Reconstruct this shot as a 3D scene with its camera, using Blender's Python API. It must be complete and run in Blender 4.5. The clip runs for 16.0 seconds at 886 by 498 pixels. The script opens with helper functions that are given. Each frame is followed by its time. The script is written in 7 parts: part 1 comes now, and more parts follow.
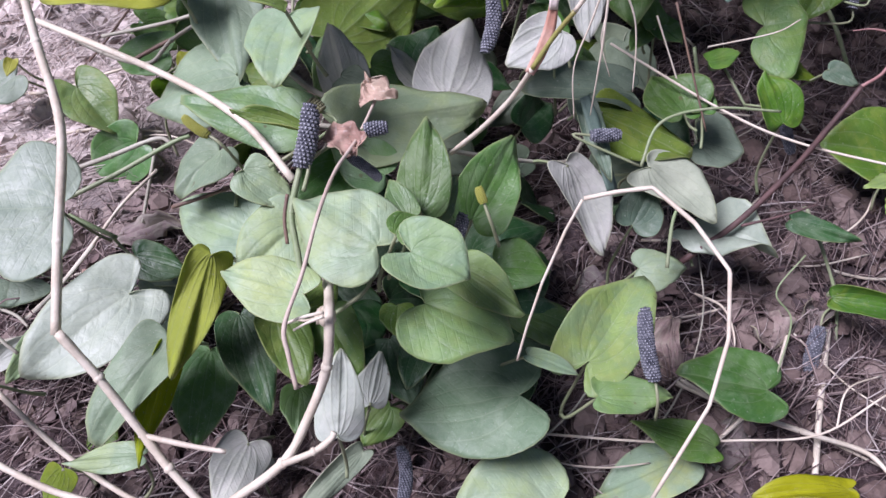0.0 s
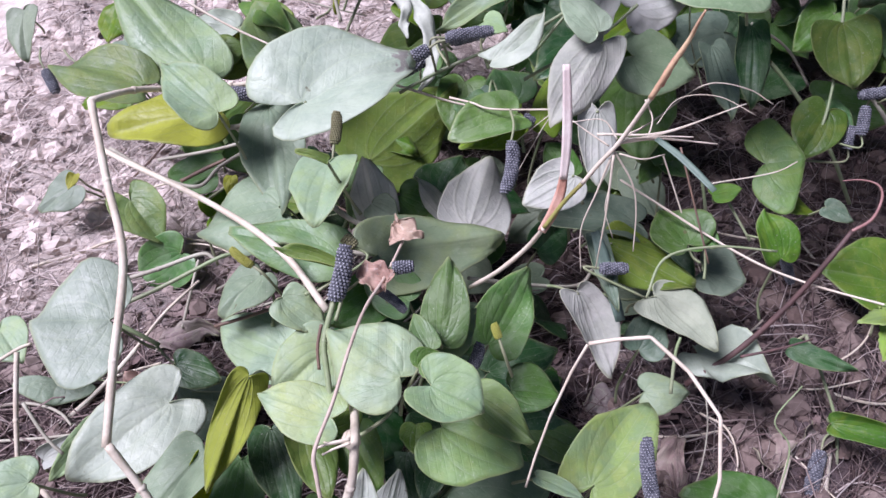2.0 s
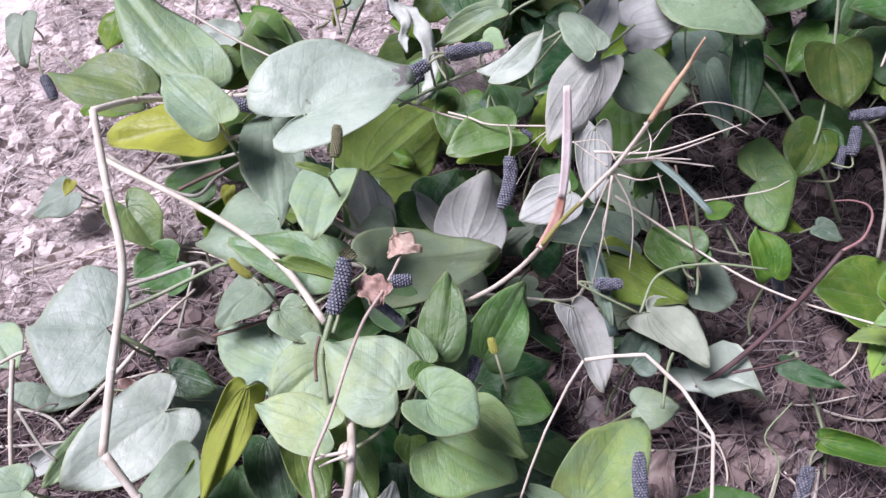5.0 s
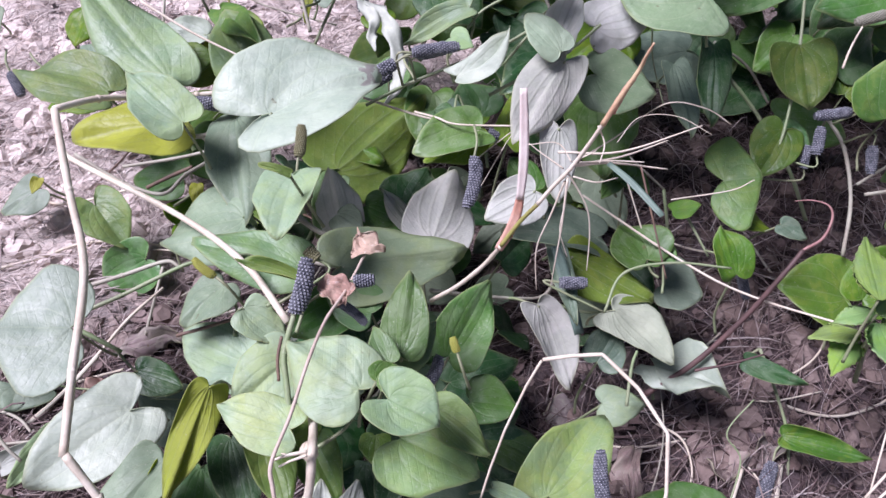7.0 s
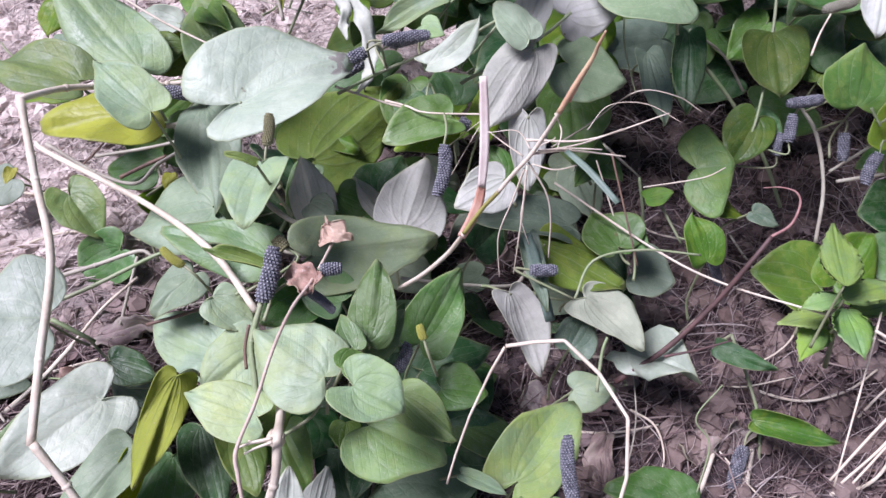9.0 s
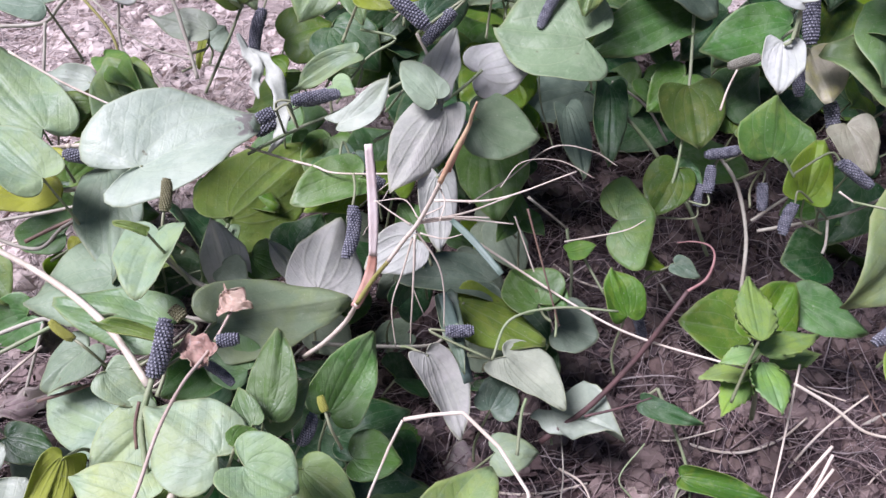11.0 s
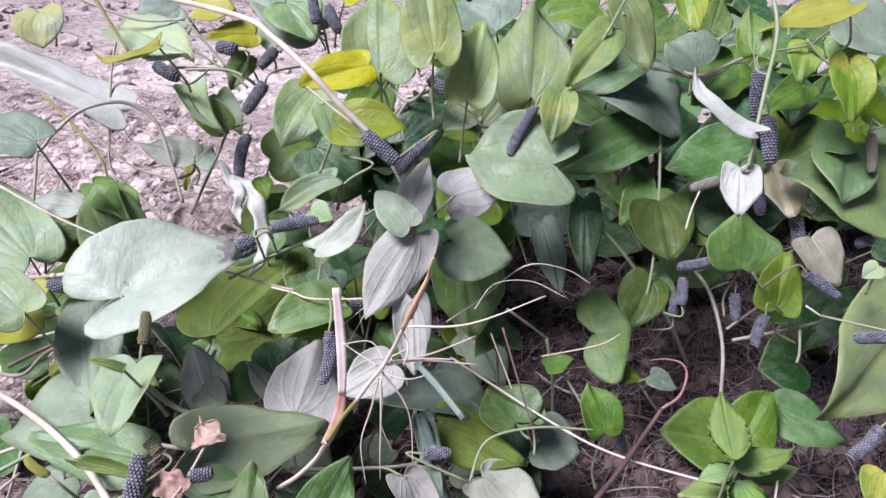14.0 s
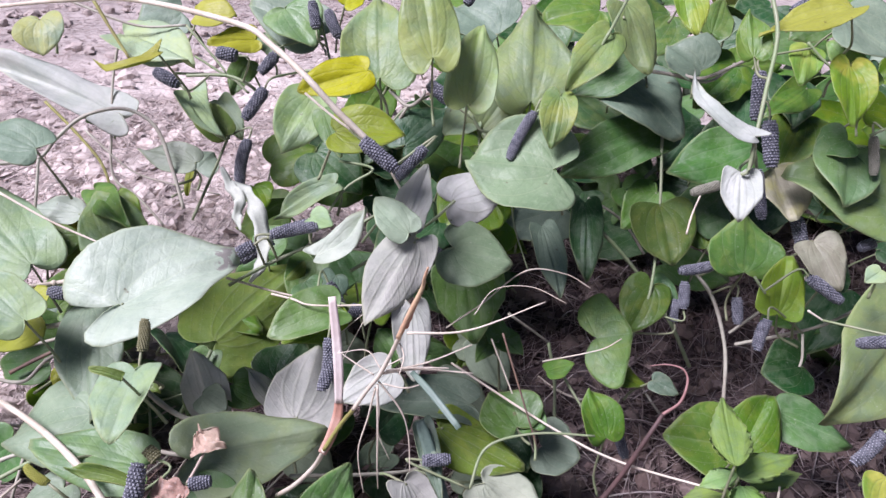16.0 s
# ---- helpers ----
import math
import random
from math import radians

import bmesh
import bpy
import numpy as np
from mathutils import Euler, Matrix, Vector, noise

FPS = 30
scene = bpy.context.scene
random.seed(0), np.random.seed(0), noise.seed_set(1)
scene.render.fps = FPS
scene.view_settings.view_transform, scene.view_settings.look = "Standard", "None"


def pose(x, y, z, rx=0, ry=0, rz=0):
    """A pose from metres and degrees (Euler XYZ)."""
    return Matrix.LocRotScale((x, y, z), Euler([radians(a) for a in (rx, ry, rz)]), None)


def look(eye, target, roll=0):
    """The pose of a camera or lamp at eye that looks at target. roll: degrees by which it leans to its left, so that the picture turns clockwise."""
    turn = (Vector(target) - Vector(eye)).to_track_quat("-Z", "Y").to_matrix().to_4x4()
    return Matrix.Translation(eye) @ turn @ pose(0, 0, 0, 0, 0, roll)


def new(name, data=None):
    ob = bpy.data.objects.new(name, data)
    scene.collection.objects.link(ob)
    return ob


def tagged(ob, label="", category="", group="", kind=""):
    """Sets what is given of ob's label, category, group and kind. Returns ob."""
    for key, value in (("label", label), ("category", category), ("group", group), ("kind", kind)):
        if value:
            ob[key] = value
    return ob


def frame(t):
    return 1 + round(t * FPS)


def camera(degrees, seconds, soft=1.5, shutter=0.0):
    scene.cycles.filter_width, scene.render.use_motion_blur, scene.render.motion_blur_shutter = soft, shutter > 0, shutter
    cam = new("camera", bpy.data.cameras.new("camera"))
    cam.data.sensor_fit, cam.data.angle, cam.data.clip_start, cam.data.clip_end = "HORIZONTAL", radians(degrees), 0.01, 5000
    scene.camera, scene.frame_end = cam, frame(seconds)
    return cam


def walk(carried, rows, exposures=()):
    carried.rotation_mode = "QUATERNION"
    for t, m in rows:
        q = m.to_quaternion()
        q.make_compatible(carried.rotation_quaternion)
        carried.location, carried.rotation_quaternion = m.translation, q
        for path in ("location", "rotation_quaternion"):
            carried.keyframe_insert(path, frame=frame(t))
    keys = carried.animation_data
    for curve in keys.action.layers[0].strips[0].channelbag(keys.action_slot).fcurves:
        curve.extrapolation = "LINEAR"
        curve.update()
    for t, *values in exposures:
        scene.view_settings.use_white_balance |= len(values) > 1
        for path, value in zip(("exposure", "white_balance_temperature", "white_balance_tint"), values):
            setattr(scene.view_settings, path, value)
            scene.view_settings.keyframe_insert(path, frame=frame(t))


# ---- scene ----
cam = camera(60.0, 16.0)
# seconds, eye, yaw to the left, pitch up, roll in degrees
PATH = [
    (0, 0.00001, 0.00000, 0.30000, -0.005, -44.989, -0.001),
    (0.5, -0.00196, -0.00069, 0.30632, -0.533, -43.412, 0.735),
    (1, -0.00049, 0.00211, 0.31057, 0.791, -41.881, -0.478),
    (1.5, 0.00446, -0.00426, 0.32426, 1.235, -41.561, -0.558),
    (2, -0.00028, -0.00648, 0.34126, 1.987, -39.434, 0.470),
    (2.5, -0.00070, -0.00936, 0.34637, 1.843, -39.291, 0.928),
    (3, -0.00415, -0.01482, 0.35313, 1.720, -39.289, 1.387),
    (3.5, -0.00407, -0.00396, 0.34208, 2.471, -40.328, 0.945),
    (4, -0.00581, -0.00506, 0.34284, 1.529, -39.792, 1.743),
    (6.5, 0.00371, -0.00851, 0.35007, 0.465, -38.651, 2.112),
    (7, 0.00621, -0.00683, 0.34998, -0.434, -39.287, 2.891),
    (7.5, 0.00467, -0.00849, 0.35303, -0.487, -39.074, 3.255),
    (8, 0.00501, -0.00778, 0.35471, -1.171, -39.129, 4.198),
    (8.5, 0.01152, -0.00809, 0.34973, 0.605, -40.366, 1.393),
    (9, 0.01852, -0.00844, 0.35120, -1.172, -40.059, 3.090),
    (9.5, 0.02769, -0.00693, 0.35098, -2.156, -38.890, 3.697),
    (12, 0.05488, 0.01292, 0.36213, -4.967, -35.294, 3.561),
    (12.5, 0.05692, 0.01362, 0.36666, -4.858, -33.754, 3.308),
    (13, 0.05631, 0.00942, 0.37434, -4.570, -32.245, 3.071),
    (13.5, 0.05687, 0.00960, 0.37795, -4.278, -31.217, 2.948),
    (14, 0.05855, 0.00920, 0.38001, -4.121, -30.679, 2.788),
    (14.5, 0.05805, 0.00986, 0.37950, -3.874, -30.750, 2.469),
    (15, 0.05885, 0.00902, 0.38274, -3.754, -30.453, 2.455),
    (15.5, 0.05969, 0.01104, 0.38204, -3.947, -30.582, 2.625),
    (16, 0.06247, 0.01111, 0.38240, -3.571, -30.656, 2.311),
]
walk(cam, [(t, pose(x, y, z, 0, 0, yaw) @ pose(0, 0, 0, 90 + pitch, 0, 0) @ pose(0, 0, 0, 0, 0, roll)) for t, x, y, z, yaw, pitch, roll in PATH],
     exposures=[(0, 0.14, 5720, 29), (4, 0.23, 5720, 30), (16, 0.30, 5820, 29)])

# ---- light: bright hazy sky, broad soft sun ----
SUN_EL, SUN_AZ = 57.0, -113.0
world = bpy.data.worlds.new("sky")
scene.world = world
world.use_nodes = True
wn, wl = world.node_tree.nodes, world.node_tree.links
sky = wn.new("ShaderNodeTexSky")
sky.sky_type, sky.sun_disc = "NISHITA", False
sky.sun_elevation, sky.sun_rotation = radians(SUN_EL), radians(SUN_AZ)
sky.air_density, sky.dust_density, sky.ozone_density = 1.0, 3.0, 1.0
wl.new(sky.outputs[0], wn["Background"].inputs[0])
wn["Background"].inputs[1].default_value = 0.038
sun_data = bpy.data.lights.new("sun", "SUN")
sun_data.energy, sun_data.angle, sun_data.color = 5.2, radians(24), (1.0, 0.97, 0.94)
sun = new("sun", sun_data)
sun.matrix_world = look((10 * math.sin(radians(SUN_AZ)) * math.cos(radians(SUN_EL)), 10 * math.cos(radians(SUN_AZ)) * math.cos(radians(SUN_EL)), 10 * math.sin(radians(SUN_EL))), (0, 0, 0))


# ---- materials ----
class Nodes:
    """A small builder for node materials."""

    def __init__(self, name):
        self.mat = bpy.data.materials.new(name)
        self.mat.use_nodes = True
        self.tree = self.mat.node_tree
        self.bsdf = self.tree.nodes["Principled BSDF"]
        self.out = self.tree.nodes["Material Output"]

    def add(self, kind, **values):
        node = self.tree.nodes.new("ShaderNode" + kind)
        for key, value in values.items():
            if key == "op":
                node.operation = value
            elif key == "blend":
                node.blend_type = value
        return node

    def put(self, socket, value):
        if hasattr(value, "is_output"):
            self.tree.links.new(value, socket)
        elif hasattr(value, "__len__") and len(value) == 3 and socket.type == "RGBA":
            socket.default_value = (*value, 1.0)
        else:
            socket.default_value = value

    def math(self, op, a, b=0.0, clamp=False):
        node = self.add("Math", op=op)
        node.use_clamp = clamp
        self.put(node.inputs[0], a)
        self.put(node.inputs[1], b)
        return node.outputs[0]

    def ramp(self, value, lo, hi, a=0.0, b=1.0):
        node = self.add("MapRange")
        node.interpolation_type = "SMOOTHSTEP"
        for n, v in enumerate((value, lo, hi, a, b)):
            self.put(node.inputs[n], v)
        return node.outputs[0]

    def mix(self, fac, a, b, blend="MIX"):
        node = self.add("MixRGB", blend=blend)
        for n, v in enumerate((fac, a, b)):
            self.put(node.inputs[n], v)
        return node.outputs[0]

    def noise(self, scale, detail=4.0, rough=0.55, vector=None, distort=0.0):
        node = self.add("TexNoise")
        if vector is None:
            vector = self.add("TexCoord").outputs["Object"]
        self.put(node.inputs["Vector"], vector)
        self.put(node.inputs["Scale"], scale)
        self.put(node.inputs["Detail"], detail)
        self.put(node.inputs["Roughness"], rough)
        self.put(node.inputs["Distortion"], distort)
        return node.outputs["Fac"]

    def bump(self, height, strength=0.5, distance=0.001, normal=None):
        node = self.add("Bump")
        self.put(node.inputs["Strength"], strength)
        self.put(node.inputs["Distance"], distance)
        self.put(node.inputs["Height"], height)
        if normal is not None:
            self.put(node.inputs["Normal"], normal)
        return node.outputs["Normal"]


def blend3(a, b, k):
    return tuple(p * (1 - k) + q * k for p, q in zip(a, b))


# leaf colours: upper face, lower face, share of light let through
LEAF = {
    "g": ((0.064, 0.168, 0.032), (0.13, 0.23, 0.07), 0.16),
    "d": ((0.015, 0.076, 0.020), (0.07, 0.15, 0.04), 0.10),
    # b and s: the sky's whitish sheen is mixed into the leaf colour
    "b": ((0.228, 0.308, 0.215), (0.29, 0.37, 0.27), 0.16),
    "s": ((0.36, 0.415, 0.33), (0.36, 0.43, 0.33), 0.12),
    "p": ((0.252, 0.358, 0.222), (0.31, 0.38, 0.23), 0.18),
    "o": ((0.084, 0.195, 0.016), (0.15, 0.24, 0.030), 0.30),
    "y": ((0.430, 0.430, 0.016), (0.41, 0.41, 0.02), 0.40),
    "n": ((0.140, 0.290, 0.040), (0.20, 0.32, 0.07), 0.30),
    "w": ((0.53, 0.56, 0.495), (0.58, 0.60, 0.54), 0.20),
    "k": ((0.250, 0.310, 0.210), (0.46, 0.465, 0.41), 0.12),
    "t": ((0.52, 0.345, 0.27), (0.60, 0.45, 0.38), 0.12),
    "c": ((0.490, 0.465, 0.330), (0.51, 0.48, 0.36), 0.2),
    "tan": ((0.270, 0.195, 0.178), (0.30, 0.225, 0.208), 0.05),
    "bark": ((0.205, 0.160, 0.155), (0.23, 0.18, 0.172), 0.0),
    "mint": ((0.225, 0.400, 0.125), (0.28, 0.44, 0.14), 0.4),
}
# the main veins leave the base together, bow outwards and meet again towards the tip
VEINS = (0.0, 0.15, 0.32)


def vein_bow(y):
    return (4 * y * (1 - y)) ** 0.55 if 0 < y < 1 else 0.0


def vein_gap(x, y):
    """Distance to the nearest main vein, in leaf widths."""
    x = abs(x)
    gap = min(abs(x - v * vein_bow(y)) for v in VEINS)
    return min(gap, 0.6 * abs(x + 1.25 * y)) if y < 0.03 else gap


made_leaf_materials = {}


def leaf_material(kind, under, pale=0.0, dark=0.0, yel=0.0, gree=0.0, spot=0):
    key = (kind, under, pale, dark, yel, gree, spot)
    if key in made_leaf_materials:
        return made_leaf_materials[key]
    top, low, through_light = LEAF[kind]
    base = low if under else top
    # pale: lighter leaves, with their sky gloss painted into the colour
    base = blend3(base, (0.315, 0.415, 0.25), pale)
    # dark: darker leaves; on those deep inside, shade is put into the colour
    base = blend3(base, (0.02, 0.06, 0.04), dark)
    base = blend3(base, (0.13, 0.26, 0.05), gree)
    n = Nodes("leaf_" + kind + ("_underside" if under else ""))
    uv_node = n.add("UVMap")
    uv_node.uv_map = "UVMap"
    uv = uv_node.outputs[0]
    sep = n.add("SeparateXYZ")
    n.put(sep.inputs[0], uv)
    side = n.math("ABSOLUTE", n.math("SUBTRACT", sep.outputs[0], 0.5))
    side = n.math("MULTIPLY", side, 2.0)
    along = sep.outputs[1]
    flat = n.add("UVMap")
    flat.uv_map = "flat"
    spot_at = n.add("SeparateXYZ")
    n.put(spot_at.inputs[0], flat.outputs[0])
    wobble = n.math("MULTIPLY", n.math("SUBTRACT", n.noise(60.0, 2.0, 0.5), 0.5), 0.03)
    across = n.math("ABSOLUTE", n.math("ADD", spot_at.outputs[0], wobble))
    up = spot_at.outputs[1]
    bow = n.math("MULTIPLY", n.math("MULTIPLY", up, 4.0), n.math("SUBTRACT", 1.0, up))
    bow = n.math("POWER", n.math("MAXIMUM", bow, 0.0), 0.55)
    near = n.math("ADD", n.math("MULTIPLY", n.math("ABSOLUTE", n.math("ADD", across, n.math("MULTIPLY", up, 1.25))), 0.6), n.ramp(up, 0.0, 0.05))
    for v in VEINS:
        near = n.math("MINIMUM", near, n.math("ABSOLUTE", n.math("SUBTRACT", across, n.math("MULTIPLY", bow, v))))
    vein = n.ramp(near, 0.002, 0.009, 1.0, 0.0)
    furrow = n.ramp(near, 0.0, 0.035, 1.0, 0.0)
    # slanting side veins
    rib = n.math("ADD", n.math("MULTIPLY", n.math("ADD", n.math("SUBTRACT", up, n.math("MULTIPLY", across, 0.8)), n.math("MULTIPLY", wobble, 1.6)), 9.0), 20.0)
    rib = n.math("ABSOLUTE", n.math("SUBTRACT", n.math("FRACT", rib), 0.5))
    rib = n.math("MULTIPLY", n.ramp(rib, 0.0, 0.13, 1.0, 0.0), n.ramp(near, 0.0, 0.03, 0.3, 1.0))
    # cross veins between the main ones
    cell = n.add("TexVoronoi")
    cell.feature = "DISTANCE_TO_EDGE"
    obj = n.add("TexCoord").outputs["Object"]
    n.put(cell.inputs["Vector"], obj)
    n.put(cell.inputs["Scale"], 190.0)
    net = n.ramp(cell.outputs["Distance"], 0.0, 0.09, 1.0, 0.0)
    rnd = n.add("ObjectInfo").outputs["Random"]
    vary = n.math("ADD", n.math("MULTIPLY", rnd, 0.36), 0.84)
    blotch = n.noise(55.0, 5.0, 0.6, obj)
    fine = n.noise(420.0, 3.0, 0.6, obj)
    warm = (base[0] * 1.35 + 0.01, base[1] * 1.2 + 0.01, base[2] * 0.75)
    if kind in ("y", "o", "n"):
        warm = (base[0] * 1.10 + 0.01, base[1] * 1.12 + 0.01, base[2] * 0.7)
    if kind in ("g", "p", "d"):
        warm = (base[0] * 1.16 + 0.005, base[1] * 1.10 + 0.005, base[2] * 0.82)
    if kind in ("t", "tan", "bark", "c"):
        warm = (base[0] * 0.72, base[1] * 0.70, base[2] * 0.70)
    if kind in ("k", "w", "s", "b"):
        warm = (base[0] * 0.78, base[1] * 0.82, base[2] * 0.80)
    col = n.mix(n.ramp(blotch, 0.40, 0.60), base, blend3(base, warm, 0.8))
    if yel:
        col = n.mix(n.math("MULTIPLY", n.ramp(n.noise(28.0, 4.0, 0.6, obj), 0.45, 0.62), yel), col, (0.46, 0.46, 0.09))
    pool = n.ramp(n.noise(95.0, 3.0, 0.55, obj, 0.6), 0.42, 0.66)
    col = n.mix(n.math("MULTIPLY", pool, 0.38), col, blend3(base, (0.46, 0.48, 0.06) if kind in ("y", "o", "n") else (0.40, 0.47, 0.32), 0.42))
    col = n.mix(0.25, col, n.mix(fine, (0.35, 0.35, 0.35), (0.75, 0.75, 0.75)), "OVERLAY")
    vein_col = blend3(base, (0.42, 0.48, 0.28), 0.30 if not under else 0.40)
    col = n.mix(n.math("MULTIPLY", vein, 0.5), col, vein_col)
    col = n.mix(n.math("MULTIPLY", net, 0.10), col, vein_col)
    col = n.mix(n.math("MULTIPLY", rib, 0.10), col, vein_col)
    col = n.mix(n.math("MULTIPLY", n.math("SUBTRACT", furrow, vein), 0.12), col, blend3(base, (0.02, 0.05, 0.02), 0.45))
    scale = n.add("HueSaturation")
    n.put(scale.inputs["Value"], vary)
    other = n.math("FRACT", n.math("MULTIPLY", rnd, 7.31))
    n.put(scale.inputs["Hue"], n.math("ADD", n.math("MULTIPLY", other, 0.012 if kind == "y" else 0.032), 0.494 if kind == "y" else 0.481))
    n.put(scale.inputs["Saturation"], n.math("ADD", n.math("MULTIPLY", n.math("FRACT", n.math("MULTIPLY", rnd, 13.7)), 0.24), 0.86))
    n.put(scale.inputs["Color"], col)
    col = scale.outputs[0]
    # a thin paler rim
    col = n.mix(n.ramp(along, 0.955, 1.0, 0.0, 0.35), col, (0.40, 0.42, 0.20))
    if spot:
        patch = n.math("MULTIPLY", n.ramp(along, 0.80, 0.86), n.ramp(side, 0.06, 0.11, 1.0, 0.0))
        patch = n.math("MULTIPLY", patch, n.ramp(n.noise(160.0, 3.0, 0.6, obj), 0.46, 0.54))
        col = n.mix(n.math("MULTIPLY", patch, 0.7), col, (0.20, 0.15, 0.16))
    # pale dust specks
    grit = n.ramp(n.noise(900.0, 2.0, 0.5, obj), 0.66, 0.74)
    col = n.mix(n.math("MULTIPLY", grit, 0.35), col, (0.55, 0.55, 0.47))
    # small brown specks of damage
    speck = n.ramp(n.noise(130.0, 2.0, 0.5, obj), 0.74, 0.78)
    col = n.mix(n.math("MULTIPLY", speck, 0.6), col, (0.12, 0.08, 0.04))
    dull = kind in ("t", "tan", "bark", "k", "w") or under
    n.put(n.bsdf.inputs["Base Color"], col)
    n.put(n.bsdf.inputs["Roughness"], n.ramp(blotch, 0.3, 0.7, 0.66 if dull else 0.42, 0.78 if dull else 0.60))
    soft = kind in ("s", "b", "p")
    n.put(n.bsdf.inputs["Specular IOR Level"], 0.28 if dull else 0.36 if soft else 0.5)
    high = n.math("ADD", n.math("MULTIPLY", furrow, -0.2 if kind == "mint" else 0.5 if under else -0.30), n.math("MULTIPLY", net, 0.03 if under else -0.03))
    high = n.math("ADD", high, n.math("MULTIPLY", rib, 0.2 if under else -0.14))
    high = n.math("ADD", high, n.math("MULTIPLY", fine, 0.25))
    high = n.math("ADD", high, n.math("MULTIPLY", n.noise(170.0, 3.0, 0.55, obj, 0.4), 1.7))
    normal = n.bump(high, 0.6, 0.0007)
    n.put(n.bsdf.inputs["Normal"], normal)
    if through_light:
        trans = n.add("BsdfTranslucent")
        n.put(trans.inputs[0], n.mix(0.5, col, (0.20, 0.34, 0.03)) if kind not in ("w", "k", "t", "tan") else col)
        mixer = n.add("MixShader")
        n.put(mixer.inputs[0], through_light)
        n.put(mixer.inputs[1], n.bsdf.outputs[0])
        n.put(mixer.inputs[2], trans.outputs[0])
        n.put(n.out.inputs[0], mixer.outputs[0])
    made_leaf_materials[key] = n.mat
    return n.mat


def stem_material(name, a, b, rough=0.6):
    n = Nodes(name)
    obj = n.add("TexCoord").outputs["Object"]
    big, small = n.noise(60.0, 5.0, 0.6, obj), n.noise(600.0, 3.0, 0.6, obj)
    col = n.mix(n.ramp(big, 0.35, 0.65), a, b)
    col = n.mix(0.35, col, n.mix(small, (0.25, 0.25, 0.25), (0.8, 0.8, 0.8)), "OVERLAY")
    n.put(n.bsdf.inputs["Base Color"], col)
    n.put(n.bsdf.inputs["Roughness"], rough)
    n.put(n.bsdf.inputs["Normal"], n.bump(n.math("ADD", big, n.math("MULTIPLY", small, 0.4)), 0.6, 0.0008))
    return n.mat


STEM = {
    "pale": stem_material("dry_pale_bark", (0.68, 0.62, 0.50), (0.54, 0.47, 0.36)),
    "straw": stem_material("straw", (0.70, 0.63, 0.51), (0.58, 0.50, 0.39)),
    "twig": stem_material("grey_twig", (0.44, 0.43, 0.34), (0.33, 0.30, 0.24)),
    "green": stem_material("green_stem", (0.22, 0.29, 0.14), (0.28, 0.31, 0.19), 0.5),
    "petiole": stem_material("petiole_skin", (0.22, 0.27, 0.14), (0.27, 0.28, 0.17), 0.5),
    "olive": stem_material("olive_stem", (0.30, 0.30, 0.08), (0.24, 0.22, 0.07), 0.5),
    "brown": stem_material("brown_twig", (0.20, 0.13, 0.09), (0.14, 0.09, 0.07)),
    "brown2": stem_material("tan_stalk", (0.54, 0.45, 0.37), (0.44, 0.35, 0.28)),
    "redstem": stem_material("red_brown_stem", (0.075, 0.044, 0.041), (0.125, 0.070, 0.064)),
    "pinkstem": stem_material("pink_stem", (0.38, 0.22, 0.20), (0.24, 0.12, 0.11)),
    "strip": stem_material("dead_grass_blade", (0.80, 0.72, 0.66), (0.66, 0.56, 0.51)),
    "teal": stem_material("blue_green_grass", (0.14, 0.20, 0.155), (0.10, 0.15, 0.12), 0.5),
    "wither": stem_material("withered_leaf_skin", (0.47, 0.50, 0.42), (0.38, 0.41, 0.34), 0.7),
    "orange": stem_material("brown_straw", (0.62, 0.47, 0.28), (0.52, 0.32, 0.20)),
    "rust": stem_material("rusty_blade", (0.60, 0.38, 0.30), (0.46, 0.22, 0.15)),
}


def spike_material(name, flesh, tip):
    n = Nodes(name)
    uv = n.add("UVMap").outputs[0]
    sep = n.add("SeparateXYZ")
    n.put(sep.inputs[0], uv)
    obj = n.add("TexCoord").outputs["Object"]
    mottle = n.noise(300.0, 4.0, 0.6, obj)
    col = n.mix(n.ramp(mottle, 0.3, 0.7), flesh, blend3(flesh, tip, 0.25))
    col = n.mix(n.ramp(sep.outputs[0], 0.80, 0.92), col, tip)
    n.put(n.bsdf.inputs["Base Color"], col)
    n.put(n.bsdf.inputs["Roughness"], 0.62)
    n.put(n.bsdf.inputs["Specular IOR Level"], 0.35)
    n.put(n.bsdf.inputs["Normal"], n.bump(n.noise(1500.0, 2.0, 0.5, obj), 0.3, 0.0003))
    return n.mat


SPIKE = {
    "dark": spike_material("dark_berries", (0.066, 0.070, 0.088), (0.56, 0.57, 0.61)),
    "olive": spike_material("olive_berries", (0.15, 0.145, 0.065), (0.36, 0.35, 0.24)),
    "yellow": spike_material("yellow_berries", (0.30, 0.31, 0.05), (0.42, 0.42, 0.14)),
    "pale": spike_material("pale_berries", (0.20, 0.20, 0.15), (0.42, 0.41, 0.34)),
}


